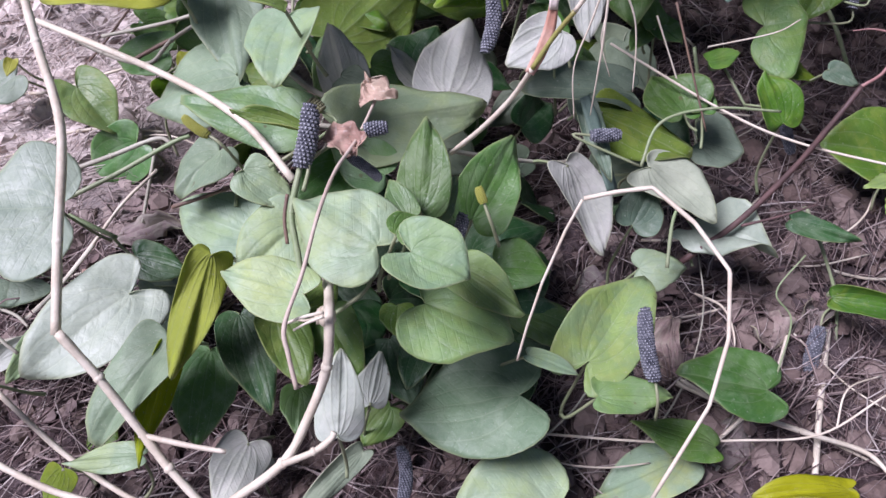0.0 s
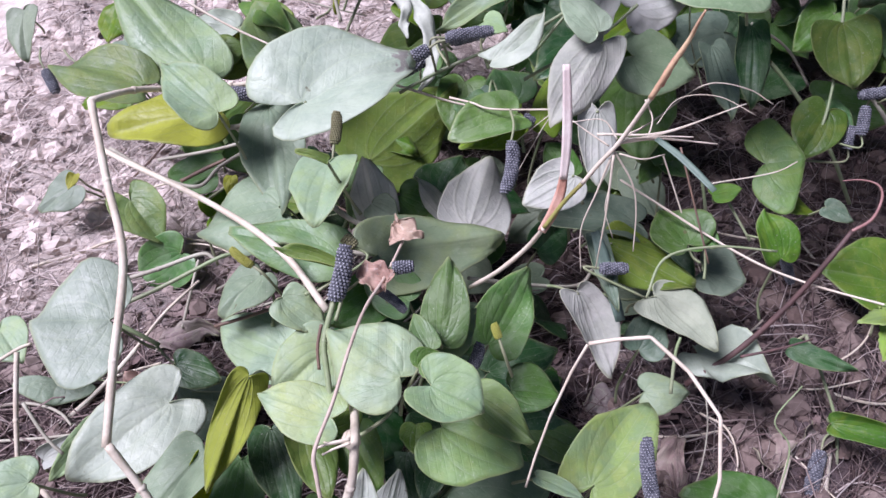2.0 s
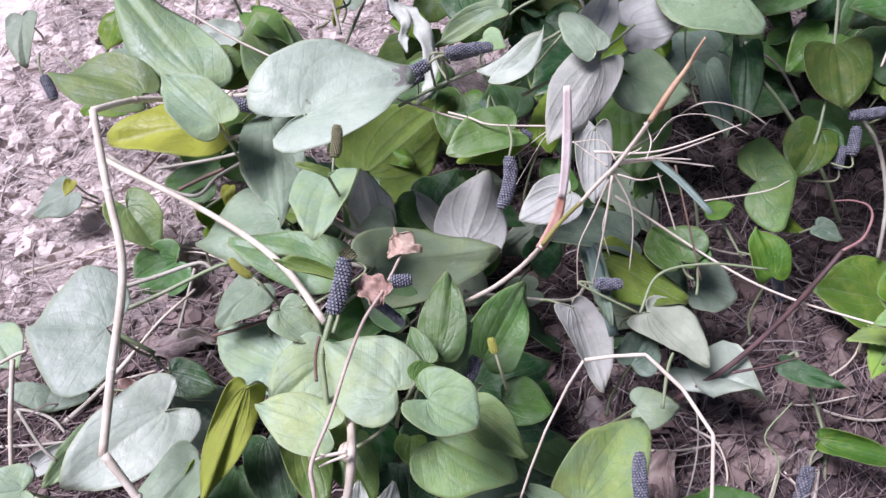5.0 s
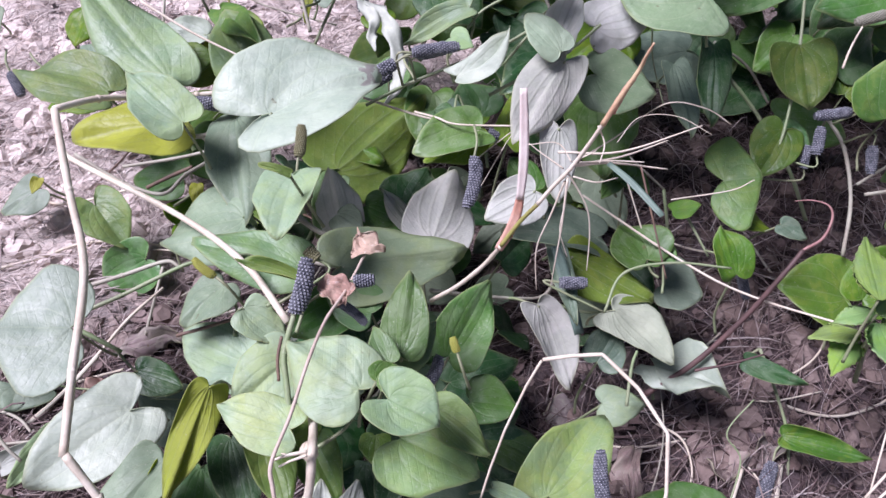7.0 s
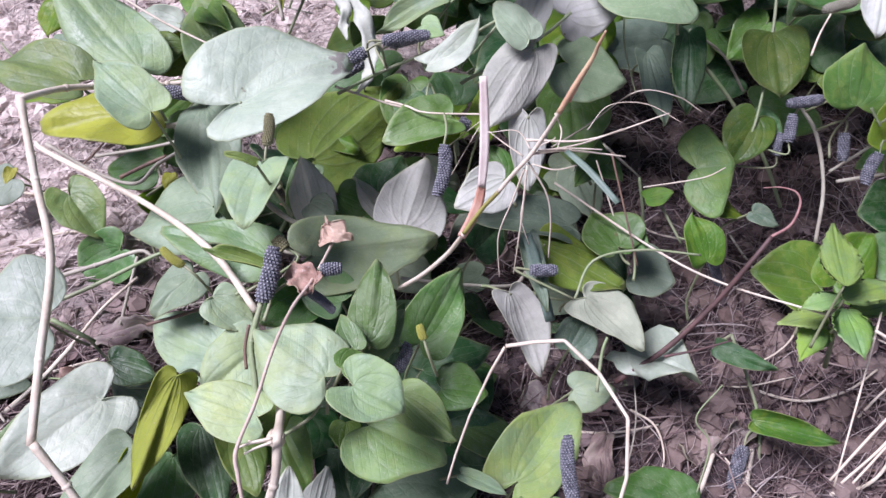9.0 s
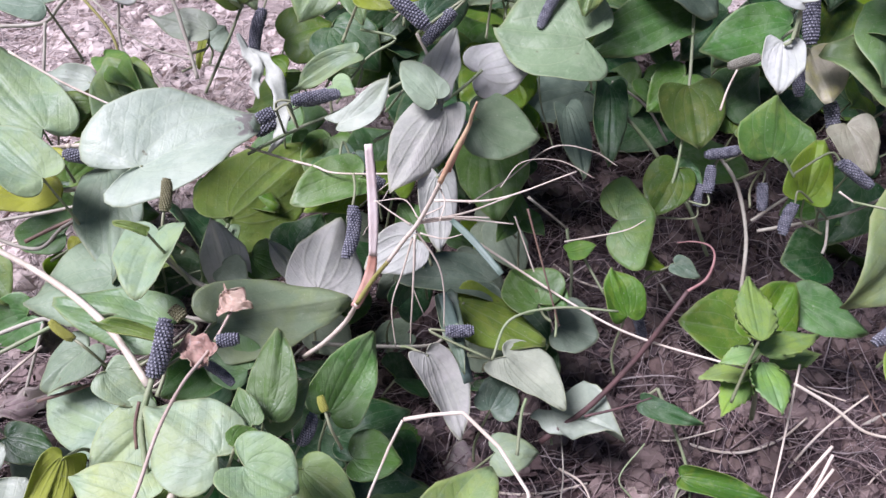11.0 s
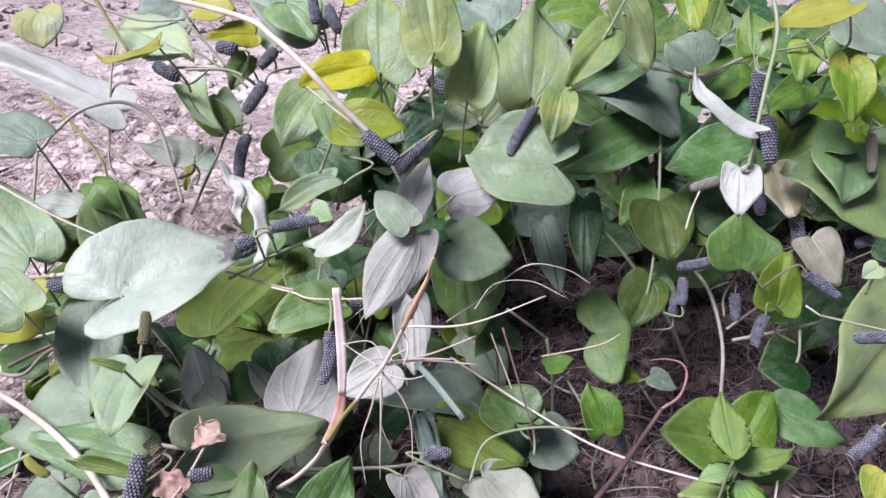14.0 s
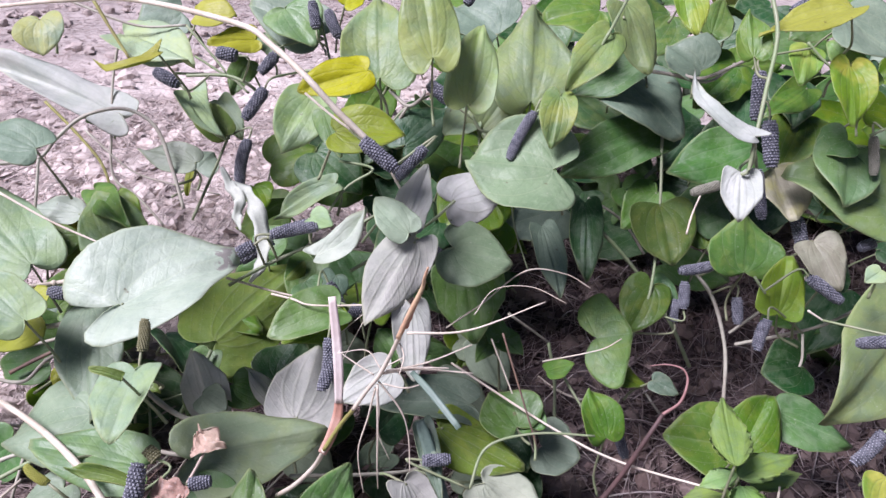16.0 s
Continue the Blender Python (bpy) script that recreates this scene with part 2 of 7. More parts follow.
def bed_shade_mask(n, obj):
    """0 on the bare powdery strip beside the bed, 1 on the dark planted bed, with a ragged border. Sun on the strip and
    shade in the bed are put into the colours it mixes.
    """
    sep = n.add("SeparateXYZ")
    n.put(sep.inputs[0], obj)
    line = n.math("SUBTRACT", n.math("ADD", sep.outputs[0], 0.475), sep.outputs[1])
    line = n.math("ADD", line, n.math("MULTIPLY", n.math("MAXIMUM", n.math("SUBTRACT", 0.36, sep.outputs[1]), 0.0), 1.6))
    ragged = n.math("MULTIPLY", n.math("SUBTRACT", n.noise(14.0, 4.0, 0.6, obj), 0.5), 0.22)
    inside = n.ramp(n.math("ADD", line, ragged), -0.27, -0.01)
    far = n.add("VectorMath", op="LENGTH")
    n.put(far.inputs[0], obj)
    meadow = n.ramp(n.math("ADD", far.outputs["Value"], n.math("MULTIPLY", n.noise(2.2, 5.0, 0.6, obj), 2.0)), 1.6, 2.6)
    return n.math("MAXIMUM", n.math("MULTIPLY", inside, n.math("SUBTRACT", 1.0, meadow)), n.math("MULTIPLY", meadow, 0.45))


def soil_material():
    n = Nodes("dry_soil")
    obj = n.add("TexCoord").outputs["Object"]
    broad, mid, fine = n.noise(9.0, 6.0, 0.6, obj), n.noise(70.0, 6.0, 0.65, obj), n.noise(500.0, 4.0, 0.6, obj)
    bed = bed_shade_mask(n, obj)
    # sunlight lightens the bare strip, plant shade darkens the bed soil, both as colour
    sunlit_dust = n.mix(n.ramp(broad, 0.35, 0.65), (0.68, 0.60, 0.55), (0.78, 0.70, 0.645))
    sunlit_dust = n.mix(n.ramp(mid, 0.45, 0.66), sunlit_dust, (0.50, 0.42, 0.375))
    shaded_humus = n.mix(n.ramp(broad, 0.35, 0.65), (0.082, 0.060, 0.060), (0.140, 0.110, 0.112))
    shaded_humus = n.mix(n.ramp(mid, 0.42, 0.62), shaded_humus, (0.047, 0.031, 0.030))
    col = n.mix(bed, sunlit_dust, shaded_humus)
    col = n.mix(n.ramp(fine, 0.64, 0.78), col, (0.52, 0.45, 0.41))
    n.put(n.bsdf.inputs["Base Color"], col)
    n.put(n.bsdf.inputs["Roughness"], 0.95)
    n.put(n.bsdf.inputs["Specular IOR Level"], 0.15)
    n.put(n.bsdf.inputs["Normal"], n.bump(n.math("ADD", mid, n.math("MULTIPLY", fine, 0.5)), 0.9, 0.004))
    return n.mat


def island_material(name, a, b, c, dust_lit=0.0, bed_shade=0.0):
    n = Nodes(name)
    rnd = n.add("NewGeometry").outputs["Random Per Island"]
    obj = n.add("TexCoord").outputs["Object"]
    fine = n.noise(420.0, 4.0, 0.6, obj)
    col = n.mix(n.ramp(rnd, 0.15, 0.6), a, b)
    col = n.mix(n.ramp(rnd, 0.7, 1.0), col, c)
    # litter gets the same painted sun on the strip and shade in the bed
    col = n.mix(bed_shade_mask(n, obj), n.mix(dust_lit, col, (0.74, 0.655, 0.605)), n.mix(bed_shade, col, (0.092, 0.064, 0.062)))
    col = n.mix(0.4, col, n.mix(fine, (0.2, 0.2, 0.2), (0.8, 0.8, 0.8)), "OVERLAY")
    n.put(n.bsdf.inputs["Base Color"], col)
    n.put(n.bsdf.inputs["Roughness"], 0.85)
    n.put(n.bsdf.inputs["Specular IOR Level"], 0.2)
    n.put(n.bsdf.inputs["Normal"], n.bump(fine, 0.7, 0.001))
    return n.mat


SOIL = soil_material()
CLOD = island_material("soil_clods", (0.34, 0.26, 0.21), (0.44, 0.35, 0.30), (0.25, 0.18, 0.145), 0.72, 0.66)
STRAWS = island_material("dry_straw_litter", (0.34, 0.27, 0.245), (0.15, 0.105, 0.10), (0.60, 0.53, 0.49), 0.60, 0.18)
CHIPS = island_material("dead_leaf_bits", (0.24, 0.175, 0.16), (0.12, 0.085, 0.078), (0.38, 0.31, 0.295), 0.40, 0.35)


# ---- ground ----
def ground_height(x, y):
    """The soil: a gentle slope that rises away from the camera and flattens out."""
    yy = min(max(y, -0.3), 0.75)
    xx = min(max(x, -0.5), 0.6)
    z = -0.102 - 0.09 * max(xx, 0.0) - 0.03 * min(xx, 0.0) + 0.175 * yy
    z += 0.010 * noise.noise((x * 9, y * 9, 0.3)) + 0.006 * noise.noise((x * 24, y * 24, 1.7))
    return z


def mesh_object(name, verts, faces, mats, parent=None, smooth=True, slots=None, uvs=None, flat=None):
    me = bpy.data.meshes.new(name)
    origin = Vector(parent["origin"]) if parent is not None else Vector((0, 0, 0))
    me.from_pydata([tuple(Vector(v) - origin) for v in verts], [], faces)
    for m in mats:
        me.materials.append(m)
    if slots is not None:
        me.polygons.foreach_set("material_index", slots)
    if smooth:
        me.polygons.foreach_set("use_smooth", [True] * len(me.polygons))
    if uvs is not None:
        layer = me.uv_layers.new(name="UVMap")
        loops = np.empty(len(me.loops), dtype=np.int32)
        me.loops.foreach_get("vertex_index", loops)
        layer.data.foreach_set("uv", np.asarray(uvs, dtype=np.float32)[loops].ravel())
        if flat is not None:
            layer = me.uv_layers.new(name="flat")
            layer.data.foreach_set("uv", np.asarray(flat, dtype=np.float32)[loops].ravel())
    me.update()
    ob = new(name, me)
    if parent is not None:
        ob.parent = parent
        ob["origin"] = parent["origin"]
    return ob


def make_ground():
    fine = np.arange(-0.62, 0.78, 0.0055)
    far = [0.03 * 1.35 ** k for k in range(1, 33)]
    xs = np.r_[[fine[0] - sum(far[: k + 1]) for k in range(len(far))][::-1], fine, [fine[-1] + sum(far[: k + 1]) for k in range(len(far))]]
    fine_y = np.arange(-0.15, 1.25, 0.0055)
    ys = np.r_[[fine_y[0] - sum(far[: k + 1]) for k in range(len(far))][::-1], fine_y, [fine_y[-1] + sum(far[: k + 1]) for k in range(len(far))]]
    verts = []
    for y in ys:
        for x in xs:
            z = ground_height(x, y)
            if -0.7 < x < 0.9 and -0.3 < y < 1.4:
                z += 0.0035 * noise.noise((x * 75, y * 75, 4.0)) + 0.003 * abs(noise.noise((x * 140, y * 140, 8.0)))
            verts.append((x, y, z))
    w = len(xs)
    faces = [(j * w + i, j * w + i + 1, (j + 1) * w + i + 1, (j + 1) * w + i) for j in range(len(ys) - 1) for i in range(w - 1)]
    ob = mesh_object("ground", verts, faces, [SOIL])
    tagged(ob, "dry pinkish-brown crumbly soil under the vines", "ground", kind="structure")


make_ground()

ICO = bmesh.new()
bmesh.ops.create_icosphere(ICO, subdivisions=1, radius=1.0)
ICO_V = [tuple(v.co) for v in ICO.verts]
ICO_F = [tuple(v.index for v in f.verts) for f in ICO.faces]
ICO2 = bmesh.new()
bmesh.ops.create_icosphere(ICO2, subdivisions=2, radius=1.0)
ICO2_V = [tuple(v.co) for v in ICO2.verts]
ICO2_F = [tuple(v.index for v in f.verts) for f in ICO2.faces]


def spread(rng):
    """A place on the ground, densest under the plants and thinning out round them."""
    pick = rng.random()
    if pick < 0.13:
        return rng.uniform(-0.6, 1.3), rng.uniform(0.8, 1.7)
    if pick < 0.78:
        return rng.uniform(-0.42, 0.55), rng.uniform(0.05, 0.95)
    a, r = rng.uniform(0, 6.3), 0.35 + abs(rng.gauss(0, 0.55))
    return 0.06 + r * math.cos(a), 0.5 + r * math.sin(a)


def scatter_clods(count, seed, lo, hi):
    rng = random.Random(seed)
    verts, faces = [], []
    for k in range(count):
        x, y = spread(rng)
        r = lo + (hi - lo) * rng.random() ** 4.4
        z = ground_height(x, y) + r * 0.25
        sx, sy, sz = r * rng.uniform(0.7, 1.3), r * rng.uniform(0.7, 1.3), r * rng.uniform(0.5, 0.95)
        spin = Euler((rng.uniform(0, 6), rng.uniform(0, 6), rng.uniform(0, 6))).to_matrix()
        shape_v, shape_f = (ICO2_V, ICO2_F) if r > 0.0028 else (ICO_V, ICO_F)
        at = len(verts)
        ph = rng.uniform(0, 90)
        for v in shape_v:
            q = Vector(v) * (1 + 0.55 * noise.noise((v[0] * 1.4 + ph, v[1] * 1.4, v[2] * 1.4)))
            q = spin @ q
            verts.append((x + q.x * sx, y + q.y * sy, z + q.z * sz))
        faces += [tuple(i + at for i in f) for f in shape_f]
    ob = mesh_object("soil_clods", verts, faces, [CLOD], smooth=False)
    tagged(ob, "loose crumbs and clods of dry soil on the ground", "soil", kind="stuff")


def tube(points, r0, r1, sides=6, seed=0, knots=0.0):
    """A tapered tube along points; knots swells it at the given points."""
    pts = [Vector(p) for p in points]
    verts, faces = [], []
    up = Vector((0.3, 0.2, 1)).normalized()
    for k, p in enumerate(pts):
        d = (pts[min(k + 1, len(pts) - 1)] - pts[max(k - 1, 0)]).normalized()
        a = d.cross(up)
        if a.length < 1e-3:
            a = d.cross(Vector((1, 0, 0)))
        a.normalize()
        b = d.cross(a)
        r = r0 + (r1 - r0) * k / max(1, len(pts) - 1)
        if knots:
            r *= 1 + knots * noise.noise((k * 0.7 + seed, seed * 1.3, 0))
        for s in range(sides):
            t = 2 * math.pi * s / sides
            verts.append(p + (a * math.cos(t) + b * math.sin(t)) * r)
    for k in range(len(pts) - 1):
        for s in range(sides):
            faces.append((k * sides + s, k * sides + (s + 1) % sides, (k + 1) * sides + (s + 1) % sides, (k + 1) * sides + s))
    faces.append(tuple(range(sides))[::-1])
    faces.append(tuple((len(pts) - 1) * sides + s for s in range(sides)))
    return verts, faces


def smooth_line(points, steps=6):
    """A Catmull-Rom line through the points."""
    p = [Vector(q) for q in points]
    if len(p) == 2:
        return [p[0].lerp(p[1], k / steps) for k in range(steps + 1)]
    p = [p[0] * 2 - p[1], *p, p[-1] * 2 - p[-2]]
    line = []
    for k in range(1, len(p) - 2):
        for s in range(steps):
            t = s / steps
            line.append(0.5 * (2 * p[k] + (p[k + 1] - p[k - 1]) * t + (2 * p[k - 1] - 5 * p[k] + 4 * p[k + 1] - p[k + 2]) * t * t + (3 * p[k] - p[k - 1] - 3 * p[k + 1] + p[k + 2]) * t ** 3))
    line.append(p[-2])
    return line


def scatter_straws(count, seed):
    rng = random.Random(seed)
    verts, faces = [], []
    for k in range(count):
        x, y = spread(rng)
        length, turn = rng.uniform(0.012, 0.085), rng.uniform(0, math.pi)
        if rng.random() < 0.5:
            turn = rng.gauss(0.6, 0.5)
        lift, curl = rng.uniform(0.0, 0.008), rng.gauss(0, 0.35) if rng.random() < 0.7 else rng.uniform(-1.6, 1.6)
        pts = []
        for s in range(5):
            f = s / 4 - 0.5
            px, py = x + math.cos(turn + curl * f) * length * f, y + math.sin(turn + curl * f) * length * f
            pts.append((px, py, ground_height(px, py) + 0.003 + lift * (1 - 4 * f * f) + (0.012 * (f + 0.5) if rng.random() < 0.1 else 0)))
        r = 0.0002 + 0.0007 * rng.random() ** 2.5
        v, f = tube(pts, r, r * 0.6, 3)
        at = len(verts)
        verts += v
        faces += [tuple(i + at for i in q) for q in f]
    ob = mesh_object("straw_litter", verts, faces, [STRAWS])
    tagged(ob, "scattered dry straw and thin twigs on soil", "litter", kind="stuff")


def scatter_chips(count, seed):
    rng = random.Random(seed)
    verts, faces = [], []
    for k in range(count):
        x, y = spread(rng)
        size = 0.0025 + 0.0095 * rng.random() ** 2.2
        m = Euler((rng.gauss(0, 0.4), rng.gauss(0, 0.4), rng.uniform(0, 6.3))).to_matrix()
        curl = rng.uniform(-0.6, 0.6)
        base = Vector((x, y, ground_height(x, y) + 0.004))
        at, n = len(verts), 5
        for side in (0, -0.0004):
            for j in range(n):
                for i in range(n):
                    u, v = i / (n - 1) - 0.5, j / (n - 1) - 0.5
                    e = 1 + 0.5 * noise.noise((u * 3 + k, v * 3, 2.0))
                    h = curl * (u * u + 0.5 * v * v) * 1.8 + 0.30 * noise.noise((u * 4, v * 4 + k, 0.0)) + side / size
                    verts.append(base + m @ Vector((u * e * (1 - 0.5 * abs(v)) * size, v * e * 1.4 * size, h * size)))
        for side in (0, 1):
            o = at + side * n * n
            for j in range(n - 1):
                for i in range(n - 1):
                    q = (o + j * n + i, o + j * n + i + 1, o + (j + 1) * n + i + 1, o + (j + 1) * n + i)
                    faces.append(q if side == 0 else q[::-1])
    ob = mesh_object("leaf_litter", verts, faces, [CHIPS])
    tagged(ob, "curled bits of dead brown leaves on soil", "litter", kind="stuff")


scatter_clods(15500, 11, 0.0010, 0.0105)
scatter_straws(22000, 12)
scatter_chips(4600, 13)


# ---- plants ----
def plant(name, x, y, label, category):
    ob = new(name)
    ob.location = (x, y, ground_height(x, y))
    ob.empty_display_size = 0.01
    ob["origin"] = tuple(ob.location)
    return tagged(ob, label, category)


VINES = {
    "left": plant("pepper_vine", -0.16, 0.30, "vine with pale dry woody stems and large heart-shaped leaves", "vine"),
    "centre": plant("pepper_vine", -0.02, 0.25, "low clump of pale green heart-shaped vine leaves with dark fruit spikes", "vine"),
    "middle": plant("pepper_vine", 0.10, 0.38, "vine with grey withered leaves and small heart-shaped green ones", "vine"),
    "back": plant("pepper_vine", 0.06, 0.50, "leafy vine with yellowing and whitish leaves and dark fruit spikes", "vine"),
    "right": plant("pepper_vine", 0.26, 0.50, "dense vine with hanging green leaves and long dark fruit spikes", "vine"),
    "grass": plant("dry_grass", 0.02, 0.30, "dry straw-coloured grass stalk with a frayed orange-brown top", "grass"),
    "straw": plant("bent_straw", 0.06, 0.26, "thin pale grass stalk bent over twice above the soil", "grass"),
    "red": plant("bare_weed", 0.14, 0.31, "bare red-brown weed stem leaning with a curled pink tip", "weed"),
    "mint": plant("weed_seedling", 0.28, 0.36, "small bright green seedling with toothed leaves in bare soil", "weed"),
}
STEM_POINTS = []


def stem(owner, kind, r0, r1, points):
    line = smooth_line(points, 7)
    if owner == VINES["straw"]:
        line = [Vector(a).lerp(Vector(b), t) for a, b in zip(points, points[1:]) for t in (0.03, 0.35, 0.65, 0.97)]
    k = len(STEM_POINTS)
    v, f = tube(line, r0, r1, 10, seed=k, knots=0.16)
    if kind in ("pale", "twig", "green") and r0 > 0.0011:
        # swollen nodes at the bends
        for p in points[1:-1:2]:
            at = len(v)
            for q in ICO2_V:
                s = 1.18 + 0.3 * noise.noise((q[0] * 2 + k, q[1] * 2, q[2] * 2))
                v.append(Vector(p) + Vector(q) * r0 * s)
            f += [tuple(i + at for i in g) for g in ICO2_F]
    name = "grass_blade" if kind in ("straw", "orange") else "stem"
    mesh_object(name, v, f, [STEM[kind]], owner)
    STEM_POINTS.extend(line[::2])


def loose_straw(kind, r0, r1, points):
    line = smooth_line(points, 7)
    v, f = tube(line, r0, r1, 8, seed=len(STEM_POINTS), knots=0.15)
    ob = mesh_object("dry_stalk", v, f, [STEM[kind]])
    tagged(ob, "long dry pale stalk lying across the soil", "twig", group="loose dry stalks")


def outline(lobe, kind):
    """Half the outline from the tip to the notch, x across and y along, for a leaf one long and one wide."""
    if kind == "mint":
        return [(0, 1), (0.10, 0.90), (0.27, 0.75), (0.42, 0.57), (0.50, 0.38), (0.45, 0.20), (0.28, 0.07), (0.10, 0.01), (0, 0)]
    return [(0, 1), (0.13, 0.905), (0.32, 0.74), (0.45, 0.53), (0.50, 0.29), (0.48, 0.07 - 0.06 * lobe), (0.37, 0.01 - 0.21 * lobe), (0.20, 0.01 - 0.27 * lobe), (0.06, -0.12 * lobe), (0, 0)]


def spline_at(pts, a):
    k = a * (len(pts) - 1)
    i = min(int(k), len(pts) - 2)
    t = k - i
    g = lambda j: Vector((*pts[min(max(j, 0), len(pts) - 1)], 0)) if j >= 0 else Vector((-pts[1][0], pts[1][1], 0))
    p0, p1, p2, p3 = g(i - 1), g(i), g(i + 1), g(i + 2)
    return 0.5 * (2 * p1 + (p2 - p0) * t + (2 * p0 - 5 * p1 + 4 * p2 - p3) * t * t + (3 * p1 - p0 - 3 * p2 + p3) * t ** 3)


def blade(kind, base, tip, width, normal, lobe, cup, bend, wave, blis, seed, fold=0.15, asym=0.0, arc=0.0, jag=0.0):
    """Upper and lower face of a leaf between base and tip: vertices, faces, slots, uvs."""
    rng = random.Random(seed)
    ns, nf = (52, 10) if kind == "mint" else (40, 11)
    half = outline(lobe, kind)
    length = (Vector(tip) - Vector(base)).length
    ratio = width / length
    wob = [rng.uniform(-1, 1) for _ in range(6)]
    pts = np.zeros((nf + 1, ns + 1, 3))
    spots = np.zeros((nf + 1, ns + 1, 2))
    skew = rng.uniform(-0.05, 0.05)
    taper = rng.uniform(0.0, 0.6)
    bite = rng.uniform(-0.8, 0.8) if rng.random() < 0.22 else None
    for j in range(ns + 1):
        s = 2 * j / ns - 1
        p = spline_at(half, abs(s))
        edge = 1 + 0.05 * math.sin(4 * s + wob[0] * 3) + 0.03 * math.sin(9 * s + wob[1] * 3) + 0.014 * math.sin(21 * s + wob[3] * 3)
        edge += jag * noise.noise((s * 7 + seed, 3.1, 0.0))
        if bite is not None:
            edge -= 0.11 * math.exp(-((s - bite) / 0.06) ** 2)
        # drawn-out tip
        if kind != "mint" and p.y > 0.5:
            edge *= 1 - 0.34 * taper * math.sin(math.pi * min((p.y - 0.5) / 0.5, 1.0))
        if kind == "mint" and j % 2:
            edge *= 0.88
        px, py = math.copysign(p.x, s) * edge, p.y
        cx, cy = px * (0.78 if py > 0 else 0.55), py * (0.36 if py > 0 else 0.45)
        for i in range(nf + 1):
            f = i / nf
            x = (2 * f * (1 - f) * cx + f * f * px) * ratio
            y = 2 * f * (1 - f) * cy + f * f * py
            x += skew * y * (1 - y) + arc * 4 * y * (1 - y)
            # blisters between the veins, waves along the edge
            spots[i, j] = (x / ratio, y)
            puff = min(vein_gap(x / ratio, y) / 0.075, 1.0)
            z = blis * 0.009 * puff * (2 - puff) * math.sin(f * math.pi) * (0.7 + 0.3 * math.sin((y - 0.5 * abs(x)) * 30 + seed))
            z += wave * 0.035 * f * f * math.sin(abs(s) * 11 + wob[2] * 3 + (2 if s > 0 else 0)) * (1 - 0.5 * abs(s))
            z += 0.034 * noise.noise((x * 2.6 + seed * 0.37, y * 2.6, 0.5)) + 0.016 * noise.noise((x * 7 + seed * 0.37, y * 7, 2.5)) + 0.006 * noise.noise((x * 15, y * 15 + seed, 4.5))
            w = ratio * 0.5
            if x * asym > 0:
                x *= 1 + abs(asym)
            elif asym:
                x *= 1 - abs(asym)
            z += abs(x) * math.tan(fold)
            bow = cup * 1.6
            if abs(bow) > 1e-3:
                ang = bow * x / w
                x, z = math.sin(ang) / bow * w, z + (1 - math.cos(ang)) / bow * w
            if abs(bend) > 1e-3:
                ang = bend * y
                y, z = math.sin(ang) / bend + z * math.sin(ang), -(1 - math.cos(ang)) / bend + z * math.cos(ang)
            pts[i, j] = (x, y, z)
    tip_local = Vector(pts[nf, ns // 2])
    size = length / tip_local.length
    ya = (Vector(tip) - Vector(base)).normalized()
    za = Vector(normal) - ya * Vector(normal).dot(ya)
    za.normalize()
    xa = ya.cross(za)
    # turn the local chord onto y
    ang = math.atan2(tip_local.z, tip_local.y)
    turn = Matrix((xa, ya, za)).transposed() @ Matrix.Rotation(-ang, 3, "X")
    flat = pts.reshape(-1, 3) * size
    flat = flat @ np.array(turn).T + np.array(base)
    grid = flat.reshape(nf + 1, ns + 1, 3)
    du, dv = np.gradient(grid, axis=1), np.gradient(grid, axis=0)
    nor = np.cross(du, dv)
    nor /= np.maximum(np.linalg.norm(nor, axis=-1, keepdims=True), 1e-12)
    nor[0] = np.array(za)
    low = grid - nor * 0.00035
    verts = [tuple(v) for v in grid.reshape(-1, 3)] + [tuple(v) for v in low.reshape(-1, 3)]
    uv = [(j / ns, i / nf) for i in range(nf + 1) for j in range(ns + 1)] * 2
    count, w = (nf + 1) * (ns + 1), ns + 1
    faces, slots = [], []
    for i in range(nf):
        for j in range(ns):
            a, b, c, d = i * w + j, i * w + j + 1, (i + 1) * w + j + 1, (i + 1) * w + j
            faces += [(a, b, c, d), (a + count, d + count, c + count, b + count)]
            slots += [0, 1]
    for j in range(ns):
        a, b = nf * w + j, nf * w + j + 1
        faces.append((a, b, b + count, a + count))
        slots.append(1)
    return verts, faces, slots, uv, [tuple(q) for q in spots.reshape(-1, 2)] * 2


leaf_count = 0


def nearest_stem(p, most):
    best, gap = None, most
    for q in STEM_POINTS:
        d = (q - p).length
        if 0.008 < d < gap and q.z < p.z + 0.006 and q.y > p.y - 0.02:
            best, gap = q, d
    return best


